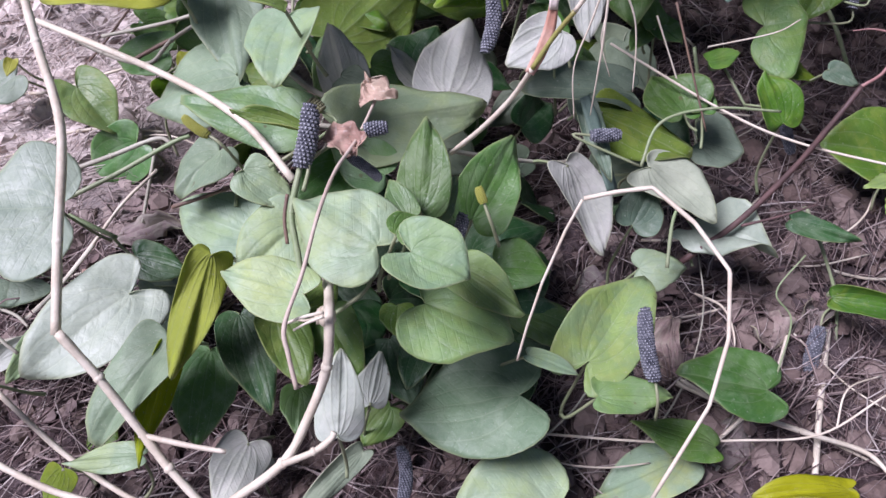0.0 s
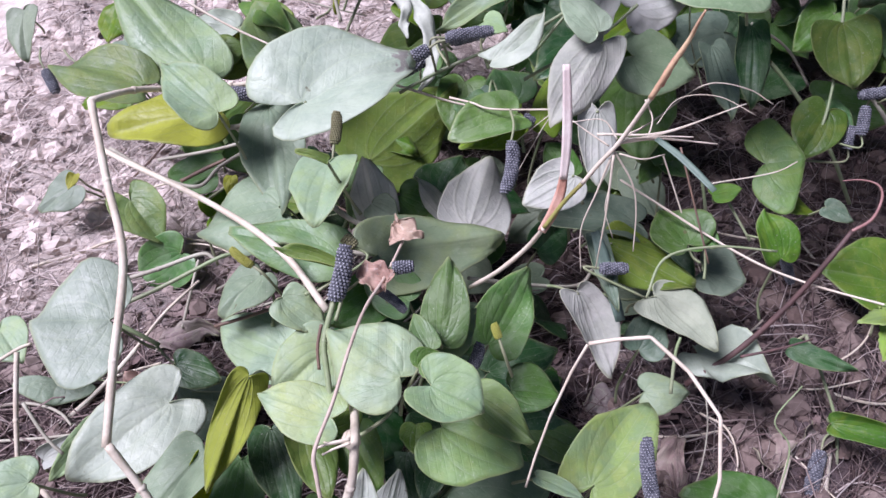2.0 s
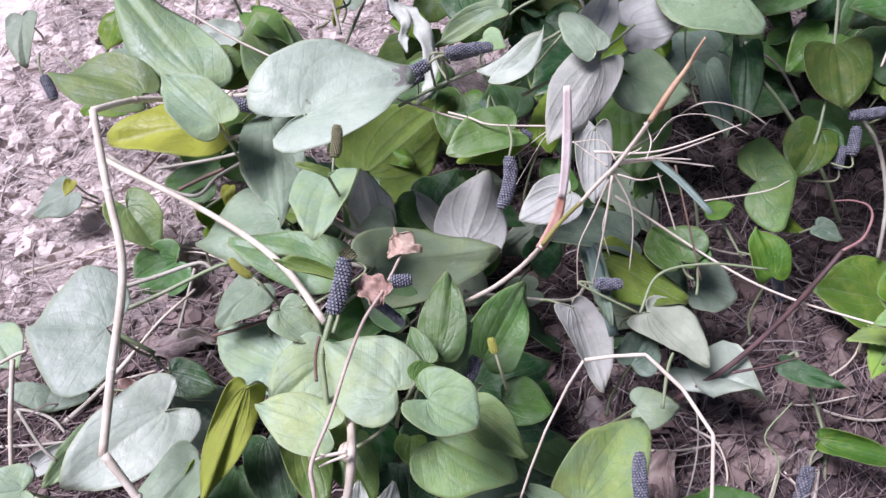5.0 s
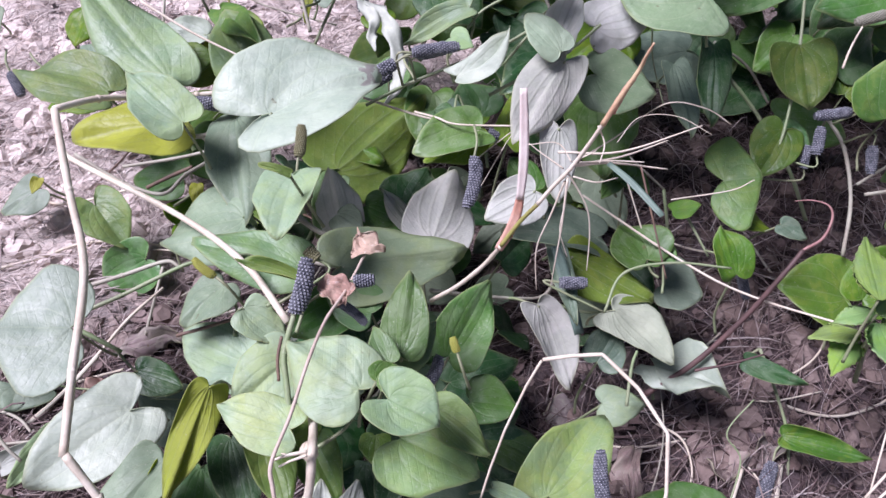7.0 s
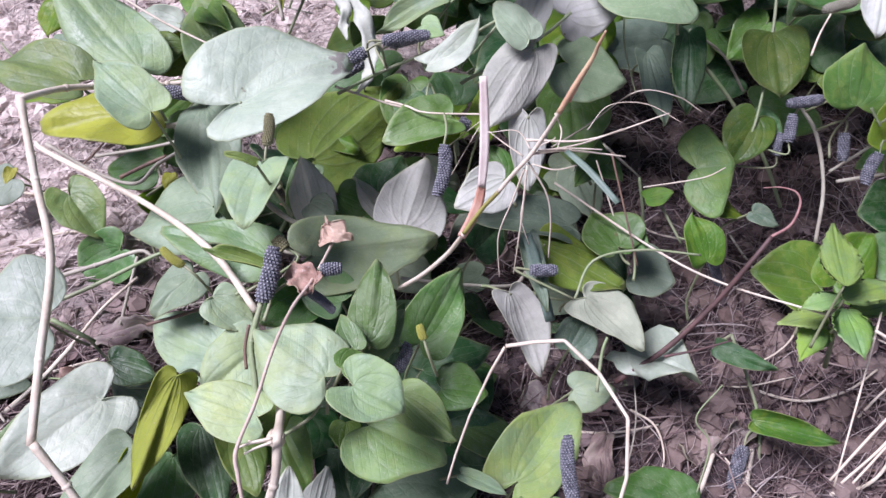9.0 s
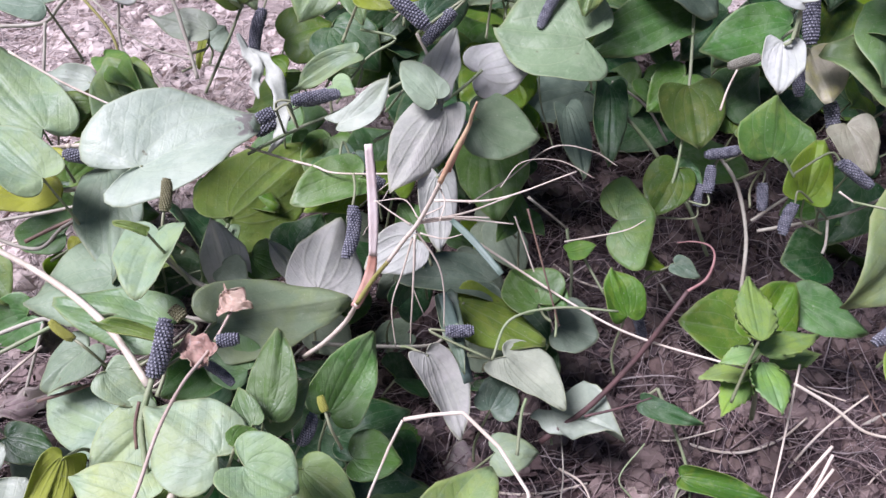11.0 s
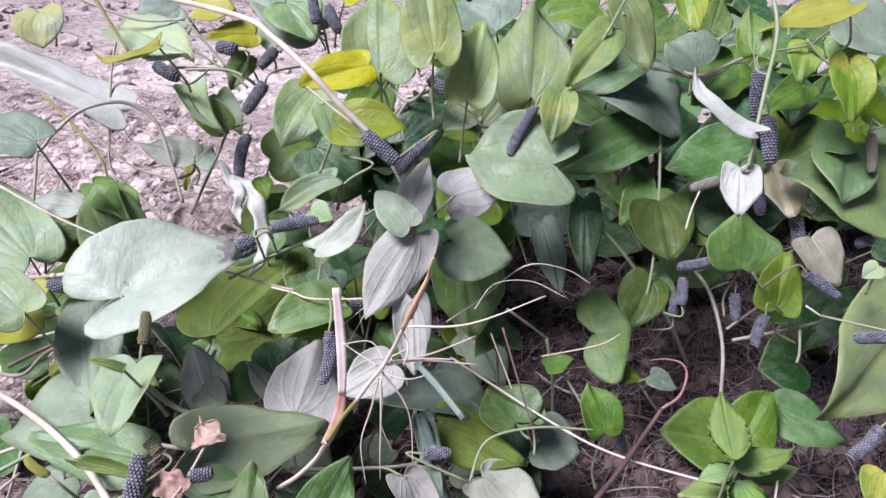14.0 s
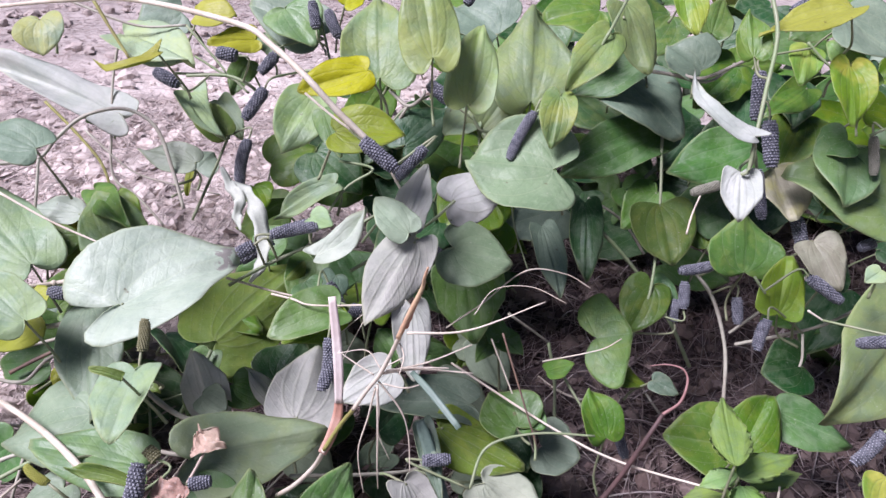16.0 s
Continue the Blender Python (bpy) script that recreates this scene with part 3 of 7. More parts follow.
def leaf(owner, kind, base, tip, width, normal, lobe=0.4, cup=None, bend=None, wave=1.7, blis=0.8, pale=0.0, dark=0.0, yel=0.0, gree=0.0, fold=None, asym=0.0, spot=0, arc=0.0, jag=0.0):
    seed = int(abs(base[0] * 7919 + base[1] * 4729 + base[2] * 1297 + tip[0] * 611) * 100) % 9973
    rng = random.Random(seed)
    cup = rng.uniform(-0.15, 0.22) if cup is None else cup
    bend = rng.uniform(0.0, 0.45) if bend is None else bend
    fold = rng.uniform(0.02, 0.18) if fold is None else fold
    v, f, s, uv, flat = blade(kind, base, tip, width, normal, lobe, cup, bend, wave, blis, seed * 0.37, fold, asym, arc, jag)
    mats = [leaf_material(kind, False, pale, dark, yel, gree, spot), leaf_material(kind, True, pale, dark, yel, gree)]
    ob = mesh_object("leaf", v, f, mats, owner, slots=s, uvs=uv, flat=flat)
    b, t = Vector(base), Vector(tip)
    back = (b - t).normalized()
    goal = nearest_stem(b, 0.030)
    if goal is None:
        goal = b + back * 0.012 + Vector((0, 0.012, -0.035))
    sunk = Vector(normal).normalized() * (0.35 * (goal - b).length)
    if goal.y < b.y + 0.004:
        goal = goal - Vector((0, 0, 0.012))
    mid = b.lerp(goal, 0.4) + back * (goal - b).length * 0.1 - (sunk if normal[2] > 0 else -sunk)
    pv, pf = tube(smooth_line([b + (t - b) * 0.02 - Vector(normal) * 0.0006, mid, goal], 6), 0.0007, 0.0010, 6)
    mesh_object("petiole", pv, pf, [STEM["petiole"]], ob)
    return ob


def spike(owner, kind, start, end, dia):
    """A fruit spike of many small berries set in spirals round a core."""
    a, b = Vector(start), Vector(end)
    axis = b - a
    length = axis.length
    d = axis / length
    side = d.cross(Vector((0.2, 0.4, 1))).normalized()
    other = d.cross(side)
    r = dia * 0.45
    seed = int(abs(a.x * 9999)) + int(abs(a.z * 7777))
    rng = random.Random(seed)
    bow = rng.uniform(-0.12, 0.12) * length
    core_r = r * 0.80

    def centre(t):
        return a + axis * t + side * bow * 4 * t * (1 - t)

    verts, faces, uv = [], [], []
    rings, sides = 14, 12
    for k in range(rings + 1):
        t = k / rings
        e = math.sqrt(max(0.0, 1 - (2 * t - 1) ** 6)) * (1 - 0.12 * t)
        for s in range(sides):
            ang = 2 * math.pi * s / sides
            verts.append(centre(t) + (side * math.cos(ang) + other * math.sin(ang)) * core_r * max(e, 0.15))
            uv.append((0.0, t))
    for k in range(rings):
        for s in range(sides):
            faces.append((k * sides + s, k * sides + (s + 1) % sides, (k + 1) * sides + (s + 1) % sides, (k + 1) * sides + s))
    faces += [tuple(range(sides))[::-1], tuple(rings * sides + s for s in range(sides))]
    per = 13
    cell = 2 * math.pi * core_r / per
    rows = max(6, int(length / (cell * 0.86)))
    for k in range(rows):
        t = 0.03 + 0.95 * (k + 0.5) / rows
        e = math.sqrt(max(0.0, 1 - (2 * t - 1) ** 6)) * (1 - 0.12 * t)
        for s in range(per):
            ang = 2 * math.pi * (s + 0.5 * (k % 2) + 0.12 * k) / per
            out = side * math.cos(ang) + other * math.sin(ang)
            if abs(2 * t - 1) > 0.85:
                out = (out + d * (0.8 if t > 0.5 else -0.8)).normalized()
            c = centre(t) + (side * math.cos(ang) + other * math.sin(ang)) * core_r * max(e, 0.25)
            tan = d.cross(out)
            size = cell * 0.56 * rng.uniform(0.85, 1.12)
            at = len(verts)
            for q in ICO_V:
                verts.append(c + (tan * q[0] + d * q[1] * 1.0 + out * q[2] * 1.0) * size)
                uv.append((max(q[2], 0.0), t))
            faces += [tuple(i + at for i in g) for g in ICO_F]
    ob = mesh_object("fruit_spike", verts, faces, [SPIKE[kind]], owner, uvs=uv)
    goal = nearest_stem(a - d * 0.01, 0.05)
    if goal is None:
        goal = a - d * 0.02 + Vector((0, 0.008, -0.006))
    pv, pf = tube(smooth_line([a + d * 0.002, a - d * 0.008, goal], 5), 0.0007, 0.0008, 6)
    mesh_object("stalk", pv, pf, [STEM["petiole"]], ob)


def dry_leaf(place, kind, base, tip, width, normal, lobe=0.3):
    global leaf_count
    leaf_count += 1
    rng = random.Random(leaf_count + 40)
    v, f, s, uv, flat = blade(kind, base, tip, width, normal, lobe, rng.uniform(-0.7, 0.7), rng.uniform(0.2, 1.0), 3.5, 2.5, leaf_count, rng.uniform(0.2, 0.6), jag=0.7 if place == "stalk" else 0.45)
    mats = [leaf_material(kind, False), leaf_material(kind, True)]
    size = max((Vector(tip) - Vector(base)).length, width)
    ph = leaf_count * 1.7
    side = Vector(normal).cross(Vector(tip) - Vector(base)).normalized()
    much = 1.0 if place == "stalk" else 0.7

    def crumple(p):
        q = Vector(p) / size
        up = 0.30 * (abs(noise.noise((q.x * 2.6 + ph, q.y * 2.6, q.z * 2.6))) - 0.2) + 0.16 * abs(noise.noise((q.x * 6, q.y * 6 + ph, q.z * 6)))
        across = 0.22 * noise.noise((q.x * 3 + ph, q.y * 3 + 5, q.z * 3))
        return tuple(Vector(p) + (Vector(normal) * up + side * across) * size * much)

    v = [crumple(p) for p in v]
    if place == "stalk":
        mesh_object("withered_leaf", v, f, mats, VINES["centre"], slots=s, uvs=uv, flat=flat)
        return
    drop = min(p[2] - ground_height(p[0], p[1]) for p in v)
    v = [(p[0], p[1], p[2] - drop - 0.001) for p in v]
    ob = mesh_object("dry_leaf", v, f, mats, slots=s, uvs=uv, flat=flat)
    text = {"wilted": "whitish wilted crumpled leaf lying on bare soil", "litter": "curled brown dead leaf lying on the soil"}[place]
    tagged(ob, text, "dead leaf", group="dead leaves on the soil")


def ribbon(owner, kind, width, points, name="grass_blade"):
    """A flat, slightly folded strip of dry leaf along the points."""
    line = smooth_line(points, 6)
    verts, faces, n = [], [], len(line)
    for k, p in enumerate(line):
        d = (line[min(k + 1, n - 1)] - line[max(k - 1, 0)]).normalized()
        a = d.cross(Vector((0.1, -0.75, 0.65))).normalized()
        b = a.cross(d)
        w = width * (0.55 + 0.45 * math.sin(math.pi * (0.15 + 0.7 * k / n)))
        if name == "withered_leaf":
            w = width * max(math.sin(math.pi * (0.04 + 0.93 * k / (n - 1))), 0.05) ** 0.7 * (1 + 0.35 * noise.noise((k * 0.45, width * 900, 0)))
            a = (a + b * 0.8 * math.sin(k * 0.5)).normalized()
            b = a.cross(d)
        for e, h in ((-1, 0.14), (-0.4, 0.05), (0, 0.0), (0.4, 0.04), (1, 0.08), (0.96, 0.0), (0, -0.12), (-0.96, 0.04)):
            verts.append(p + a * e * w / 2 + b * h * w / 2)
    for k in range(n - 1):
        for s in range(8):
            faces.append((k * 8 + s, k * 8 + (s + 1) % 8, (k + 1) * 8 + (s + 1) % 8, (k + 1) * 8 + s))
    faces += [tuple(range(8))[::-1], tuple((n - 1) * 8 + s for s in range(8))]
    mesh_object(name, verts, faces, [STEM[kind]], owner)


stem(VINES["left"], "pale", 0.0019, 0.0020299999999999997, [(-0.1830, 0.3195, 0.1596), (-0.1697, 0.2875, 0.1348), (-0.1568, 0.2574, 0.1122), (-0.1556, 0.2212, 0.0830), (-0.1535, 0.1911, 0.0609)])
stem(VINES["left"], "pale", 0.00197, 0.00171, [(-0.1529, 0.1918, 0.0617), (-0.1388, 0.1821, 0.0442), (-0.1246, 0.1703, 0.0248), (-0.1123, 0.1590, 0.0135), (-0.0972, 0.1475, 0.0020)])
stem(VINES["left"], "pale", 0.00171, 0.0014399999999999999, [(-0.1830, 0.3195, 0.1596), (-0.1725, 0.3443, 0.1524), (-0.1564, 0.3667, 0.1420), (-0.1375, 0.3897, 0.1322), (-0.1086, 0.3937, 0.1355)])
stem(VINES["left"], "pale", 0.0015, 0.0019, [(-0.2198, 0.3802, 0.0943), (-0.1976, 0.3521, 0.1065), (-0.1314, 0.3129, 0.1034), (-0.0882, 0.2759, 0.1040), (-0.0627, 0.2480, 0.0930)])
stem(VINES["left"], "pale", 0.0021000000000000003, 0.00183, [(-0.0554, 0.2424, 0.0545), (-0.0476, 0.2136, 0.0654), (-0.0429, 0.1869, 0.0786), (-0.0446, 0.1762, 0.0598), (-0.0528, 0.1655, 0.0412), (-0.0627, 0.1530, 0.0287), (-0.0848, 0.1413, 0.0170)])
stem(VINES["left"], "pale", 0.0014399999999999999, 0.00131, [(-0.0617, 0.1501, 0.0329), (-0.0497, 0.1535, 0.0363), (-0.0432, 0.1569, 0.0397), (-0.0417, 0.1589, 0.0417)])
stem(VINES["left"], "straw", 0.00136, 0.00136, [(-0.2105, 0.2080, -0.0012), (-0.1787, 0.1873, -0.0218), (-0.1522, 0.1742, -0.0349), (-0.1389, 0.1695, -0.0396)])
stem(VINES["left"], "straw", 0.0015300000000000001, 0.0015300000000000001, [(-0.1988, 0.1734, -0.0075), (-0.1737, 0.1649, -0.0160), (-0.1462, 0.1592, -0.0216)])
stem(VINES["left"], "straw", 0.00127, 0.00102, [(-0.1246, 0.1689, 0.0233), (-0.1053, 0.1659, 0.0203), (-0.0891, 0.1639, 0.0184)])
stem(VINES["left"], "twig", 0.00148, 0.00117, [(-0.2087, 0.3362, 0.0266), (-0.1866, 0.3419, 0.0321), (-0.1610, 0.3489, 0.0390), (-0.1522, 0.3471, 0.0365)])
stem(VINES["left"], "green", 0.00136, 0.0011899999999999999, [(-0.2054, 0.3190, 0.0216), (-0.1822, 0.3269, 0.0297), (-0.1491, 0.3396, 0.0430), (-0.1391, 0.3424, 0.0457)])
stem(VINES["left"], "green", 0.0015300000000000001, 0.00136, [(-0.2066, 0.3124, 0.0139), (-0.1806, 0.3050, 0.0039)])
stem(VINES["left"], "twig", 0.00109, 0.00094, [(-0.1727, 0.3689, 0.0169), (-0.1773, 0.3543, -0.0000), (-0.1818, 0.3398, -0.0170)])
stem(VINES["left"], "twig", 0.00156, 0.0014, [(-0.0987, 0.3801, 0.1268), (-0.1128, 0.3744, 0.1207), (-0.1317, 0.3703, 0.1168), (-0.1413, 0.3697, 0.1167)])
stem(VINES["left"], "twig", 0.00172, 0.00156, [(-0.1361, 0.3832, 0.1090), (-0.1019, 0.3678, 0.0892), (-0.0675, 0.3510, 0.0677), (-0.0407, 0.3475, 0.0622)])
stem(VINES["left"], "twig", 0.00125, 0.00109, [(-0.2192, 0.3884, 0.0885), (-0.1891, 0.3788, 0.0756), (-0.1646, 0.3756, 0.0707), (-0.1513, 0.3842, 0.0801), (-0.1311, 0.3931, 0.0896)])
stem(VINES["left"], "twig", 0.00109, 0.00109, [(-0.1935, 0.3933, 0.0775), (-0.1584, 0.3991, 0.0825), (-0.1305, 0.4052, 0.0883)])
stem(VINES["left"], "brown", 0.00136, 0.0011899999999999999, [(-0.1860, 0.4016, 0.0560), (-0.1717, 0.4071, 0.0618), (-0.1572, 0.4122, 0.0671)])
stem(VINES["left"], "green", 0.00127, 0.00127, [(-0.0614, 0.4143, 0.0646), (-0.0697, 0.4007, 0.0491), (-0.0815, 0.3834, 0.0293)])
stem(VINES["left"], "twig", 0.00125, 0.00125, [(-0.1156, 0.3219, 0.0823), (-0.0876, 0.3200, 0.0786), (-0.0625, 0.3157, 0.0723), (-0.0376, 0.3151, 0.0703)])
stem(VINES["left"], "brown", 0.00094, 0.00094, [(-0.1255, 0.2651, 0.0623), (-0.1057, 0.2699, 0.0669), (-0.0887, 0.2745, 0.0715)])
stem(VINES["left"], "pale", 0.0010500000000000002, 0.00092, [(-0.2575, 0.2661, 0.0238), (-0.2424, 0.2730, 0.0311), (-0.2348, 0.2754, 0.0336)])
stem(VINES["left"], "pale", 0.00131, 0.0011799999999999998, [(-0.2310, 0.2588, 0.0448), (-0.2300, 0.2360, 0.0178), (-0.2258, 0.2037, -0.0203)])
stem(VINES["left"], "twig", 0.00101, 0.00094, [(-0.2380, 0.2542, 0.0088), (-0.2249, 0.2428, -0.0052), (-0.2152, 0.2374, -0.0122)])
stem(VINES["centre"], "brown2", 0.0007, 0.0009, [(-0.0271, 0.2815, 0.1151), (-0.0356, 0.2567, 0.1079), (-0.0420, 0.2341, 0.1096), (-0.0461, 0.2096, 0.1088), (-0.0513, 0.1918, 0.0959), (-0.0571, 0.1760, 0.0852), (-0.0560, 0.1695, 0.0775), (-0.0531, 0.1609, 0.0673)])
stem(VINES["centre"], "pale", 0.00079, 0.0005200000000000001, [(-0.0438, 0.1826, 0.0847), (-0.0517, 0.1812, 0.0834), (-0.0573, 0.1797, 0.0819)])
stem(VINES["centre"], "pale", 0.00066, 0.00039, [(-0.0437, 0.1816, 0.0835), (-0.0505, 0.1797, 0.0816), (-0.0549, 0.1780, 0.0798)])
stem(VINES["centre"], "green", 0.00127, 0.0014399999999999999, [(-0.0581, 0.2433, 0.1031), (-0.0614, 0.2305, 0.0907), (-0.0592, 0.2198, 0.0804), (-0.0565, 0.2091, 0.0702)])
stem(VINES["centre"], "brown", 0.0007700000000000001, 0.0007700000000000001, [(-0.0633, 0.2366, 0.0951), (-0.0646, 0.2300, 0.0874), (-0.0636, 0.2234, 0.0796)])
stem(VINES["middle"], "twig", 0.00125, 0.00109, [(0.0030, 0.3092, 0.0613), (0.0333, 0.3289, 0.0403), (0.0706, 0.3506, 0.0213), (0.0806, 0.3579, 0.0294), (0.0880, 0.3629, 0.0349)])
stem(VINES["middle"], "green", 0.00102, 0.00085, [(0.0706, 0.3506, 0.0213), (0.0989, 0.3464, 0.0150), (0.1216, 0.3481, 0.0158)])
stem(VINES["middle"], "green", 0.00136, 0.0011899999999999999, [(0.1769, 0.4823, 0.0188), (0.1807, 0.4633, -0.0037), (0.1799, 0.4441, -0.0263), (0.1798, 0.4277, -0.0456)])
stem(VINES["middle"], "twig", 0.00109, 0.00094, [(0.1425, 0.4766, 0.0503), (0.1773, 0.4823, 0.0188)])
stem(VINES["middle"], "green", 0.00102, 0.00085, [(0.1713, 0.4101, 0.0479), (0.1872, 0.3931, 0.0270)])
stem(VINES["middle"], "green", 0.00085, 0.00068, [(0.1009, 0.3065, 0.0531), (0.1107, 0.3211, 0.0698), (0.1382, 0.3265, 0.0748), (0.1724, 0.3264, 0.0729)])
stem(VINES["middle"], "green", 0.00102, 0.00085, [(0.1156, 0.2732, 0.0132), (0.1177, 0.2874, 0.0298), (0.1204, 0.2935, 0.0369)])
stem(VINES["middle"], "green", 0.0011, 0.00094, [(0.2164, 0.3410, -0.0055), (0.2286, 0.3226, -0.0278), (0.2372, 0.3041, -0.0503), (0.2381, 0.2786, -0.0818)])
stem(VINES["middle"], "green", 0.00055, 0.0004, [(0.1753, 0.2383, -0.0309), (0.1818, 0.2567, -0.0095), (0.1734, 0.2663, 0.0021), (0.1880, 0.2791, 0.0165)])
stem(VINES["right"], "green", 0.0011, 0.00102, [(0.2576, 0.5513, 0.1786), (0.2478, 0.4946, 0.1328), (0.2376, 0.4542, 0.0912), (0.2287, 0.4414, 0.0687), (0.2217, 0.4332, 0.0542)])
stem(VINES["right"], "green", 0.00127, 0.00102, [(0.2718, 0.4590, 0.2957), (0.2728, 0.4363, 0.2728), (0.2630, 0.4130, 0.2477), (0.2541, 0.3934, 0.2288), (0.2513, 0.3863, 0.2119), (0.2484, 0.3870, 0.2081)])
stem(VINES["right"], "green", 0.00085, 0.00085, [(0.2534, 0.3934, 0.2288), (0.2723, 0.4192, 0.1970)])
stem(VINES["right"], "pale", 0.0014, 0.00175, [(-0.2147, 0.5542, 0.2479), (-0.1486, 0.5153, 0.2629), (-0.0929, 0.4745, 0.2735), (-0.0231, 0.4140, 0.2771), (-0.0038, 0.3976, 0.2711), (0.0146, 0.3791, 0.2615), (0.0308, 0.3740, 0.2448), (0.0447, 0.3713, 0.2318)])
stem(VINES["right"], "pale", 0.00092, 0.00079, [(0.0553, 0.4133, 0.1964), (0.0635, 0.4044, 0.1828), (0.0701, 0.3916, 0.1623)])
stem(VINES["right"], "pale", 0.00066, 0.00066, [(0.0114, 0.3991, 0.2458), (0.0298, 0.3837, 0.2366), (0.0433, 0.3718, 0.2325)])
stem(VINES["right"], "twig", 0.00101, 0.00101, [(-0.1869, 0.6067, 0.2412), (-0.1364, 0.5950, 0.2267), (-0.0987, 0.5934, 0.2280)])
stem(VINES["right"], "green", 0.00094, 0.00085, [(-0.0959, 0.5832, 0.2307), (-0.0667, 0.5640, 0.2016), (-0.0895, 0.5713, 0.2115)])
stem(VINES["right"], "twig", 0.00133, 0.00125, [(-0.2138, 0.4998, 0.1564), (-0.1858, 0.5015, 0.1594), (-0.1731, 0.5095, 0.1716), (-0.1546, 0.5179, 0.1849), (-0.1277, 0.5192, 0.1899), (-0.1063, 0.5120, 0.1800), (-0.0945, 0.4967, 0.1555), (-0.0866, 0.4826, 0.1325)])
stem(VINES["right"], "twig", 0.00101, 0.00094, [(-0.1840, 0.5001, 0.1601), (-0.1850, 0.4908, 0.1442), (-0.1860, 0.4820, 0.1294)])
stem(VINES["right"], "twig", 0.00101, 0.00101, [(-0.1592, 0.6228, 0.2124), (-0.1642, 0.6050, 0.1818), (-0.1648, 0.5869, 0.1514), (-0.1635, 0.5666, 0.1173), (-0.1435, 0.5567, 0.1028), (-0.1235, 0.5446, 0.0845)])
stem(VINES["right"], "olive", 0.0011899999999999999, 0.00102, [(-0.1983, 0.5590, 0.1793), (-0.1776, 0.5476, 0.1623), (-0.1568, 0.5341, 0.1418), (-0.1483, 0.5211, 0.1208)])
stem(VINES["right"], "olive", 0.00136, 0.00102, [(-0.1599, 0.5851, 0.2468), (-0.1476, 0.5742, 0.2298), (-0.1333, 0.5622, 0.2112)])
stem(VINES["right"], "twig", 0.00078, 0.0007, [(-0.1859, 0.5856, 0.1469), (-0.1503, 0.5683, 0.1215), (-0.1194, 0.5614, 0.1131), (-0.0796, 0.5552, 0.1069)])
stem(VINES["right"], "green", 0.00102, 0.00102, [(-0.0643, 0.5408, 0.1627), (-0.0744, 0.5286, 0.1411), (-0.0905, 0.5103, 0.1086)])
stem(VINES["right"], "green", 0.00094, 0.00085, [(0.0211, 0.4726, 0.1745), (0.0432, 0.4688, 0.1705), (0.0250, 0.4630, 0.1588), (0.0068, 0.4497, 0.1344)])
stem(VINES["right"], "green", 0.00102, 0.00102, [(-0.0409, 0.4003, 0.1248), (-0.0156, 0.4062, 0.1373), (0.0113, 0.4111, 0.1484), (0.0383, 0.4160, 0.1596), (0.0652, 0.4236, 0.1751)])
stem(VINES["right"], "green", 0.00102, 0.00094, [(0.0318, 0.4016, 0.1346), (0.0553, 0.4076, 0.1470), (0.0789, 0.4144, 0.1610), (0.0940, 0.4206, 0.1731)])
stem(VINES["right"], "green", 0.00085, 0.00085, [(0.0585, 0.4213, 0.1705), (0.0518, 0.4181, 0.1644), (0.0384, 0.4100, 0.1494)])
stem(VINES["right"], "green", 0.0011, 0.00102, [(0.0177, 0.5605, 0.2045), (0.0320, 0.5652, 0.2139), (0.0567, 0.5648, 0.2158)])
stem(VINES["right"], "green", 0.00085, 0.00085, [(-0.0091, 0.5627, 0.2054), (0.0156, 0.5617, 0.2062)])
stem(VINES["right"], "green", 0.00102, 0.00085, [(0.0527, 0.5590, 0.1664), (0.0653, 0.5650, 0.1779), (0.0823, 0.5687, 0.1858)])
stem(VINES["right"], "green", 0.0011, 0.00102, [(0.0008, 0.6004, 0.2307), (0.0053, 0.5893, 0.2125), (0.0097, 0.5804, 0.1980)])
stem(VINES["right"], "green", 0.00102, 0.00094, [(-0.1097, 0.5854, 0.1938), (-0.0713, 0.5827, 0.1933), (-0.0542, 0.5754, 0.1829)])
stem(VINES["right"], "green", 0.00102, 0.00094, [(0.1073, 0.4840, 0.2028), (0.1129, 0.4791, 0.1951), (0.1202, 0.4778, 0.1938)])
stem(VINES["right"], "green", 0.00102, 0.00094, [(0.1873, 0.4729, 0.2626), (0.1755, 0.4689, 0.2410), (0.1615, 0.4663, 0.2217), (0.1451, 0.4691, 0.2111)])
stem(VINES["right"], "green", 0.00102, 0.00094, [(0.2077, 0.5184, 0.2712), (0.1873, 0.4729, 0.2626)])
stem(VINES["right"], "twig", 0.00125, 0.00109, [(0.2613, 0.5699, 0.2067), (0.2912, 0.5654, 0.2022), (0.3124, 0.5710, 0.2140)])
stem(VINES["right"], "green", 0.00102, 0.00085, [(0.3256, 0.4993, 0.2515), (0.3368, 0.4923, 0.2409), (0.3516, 0.4864, 0.2325)])
stem(VINES["right"], "green", 0.00094, 0.00085, [(0.2920, 0.4227, 0.1190), (0.2994, 0.4168, 0.1097)])
stem(VINES["right"], "green", 0.00094, 0.00085, [(0.3544, 0.4484, 0.2080), (0.3643, 0.4501, 0.2120)])
stem(VINES["right"], "twig", 0.0014, 0.0014, [(0.2742, 0.4772, 0.0911), (0.2896, 0.4649, 0.0722), (0.2986, 0.4456, 0.0406), (0.2977, 0.4256, 0.0068)])
stem(VINES["right"], "green", 0.0015300000000000001, 0.0015300000000000001, [(0.2096, 0.5330, 0.0998), (0.2385, 0.5160, 0.0743), (0.2698, 0.4921, 0.0373), (0.2878, 0.4710, 0.0038)])
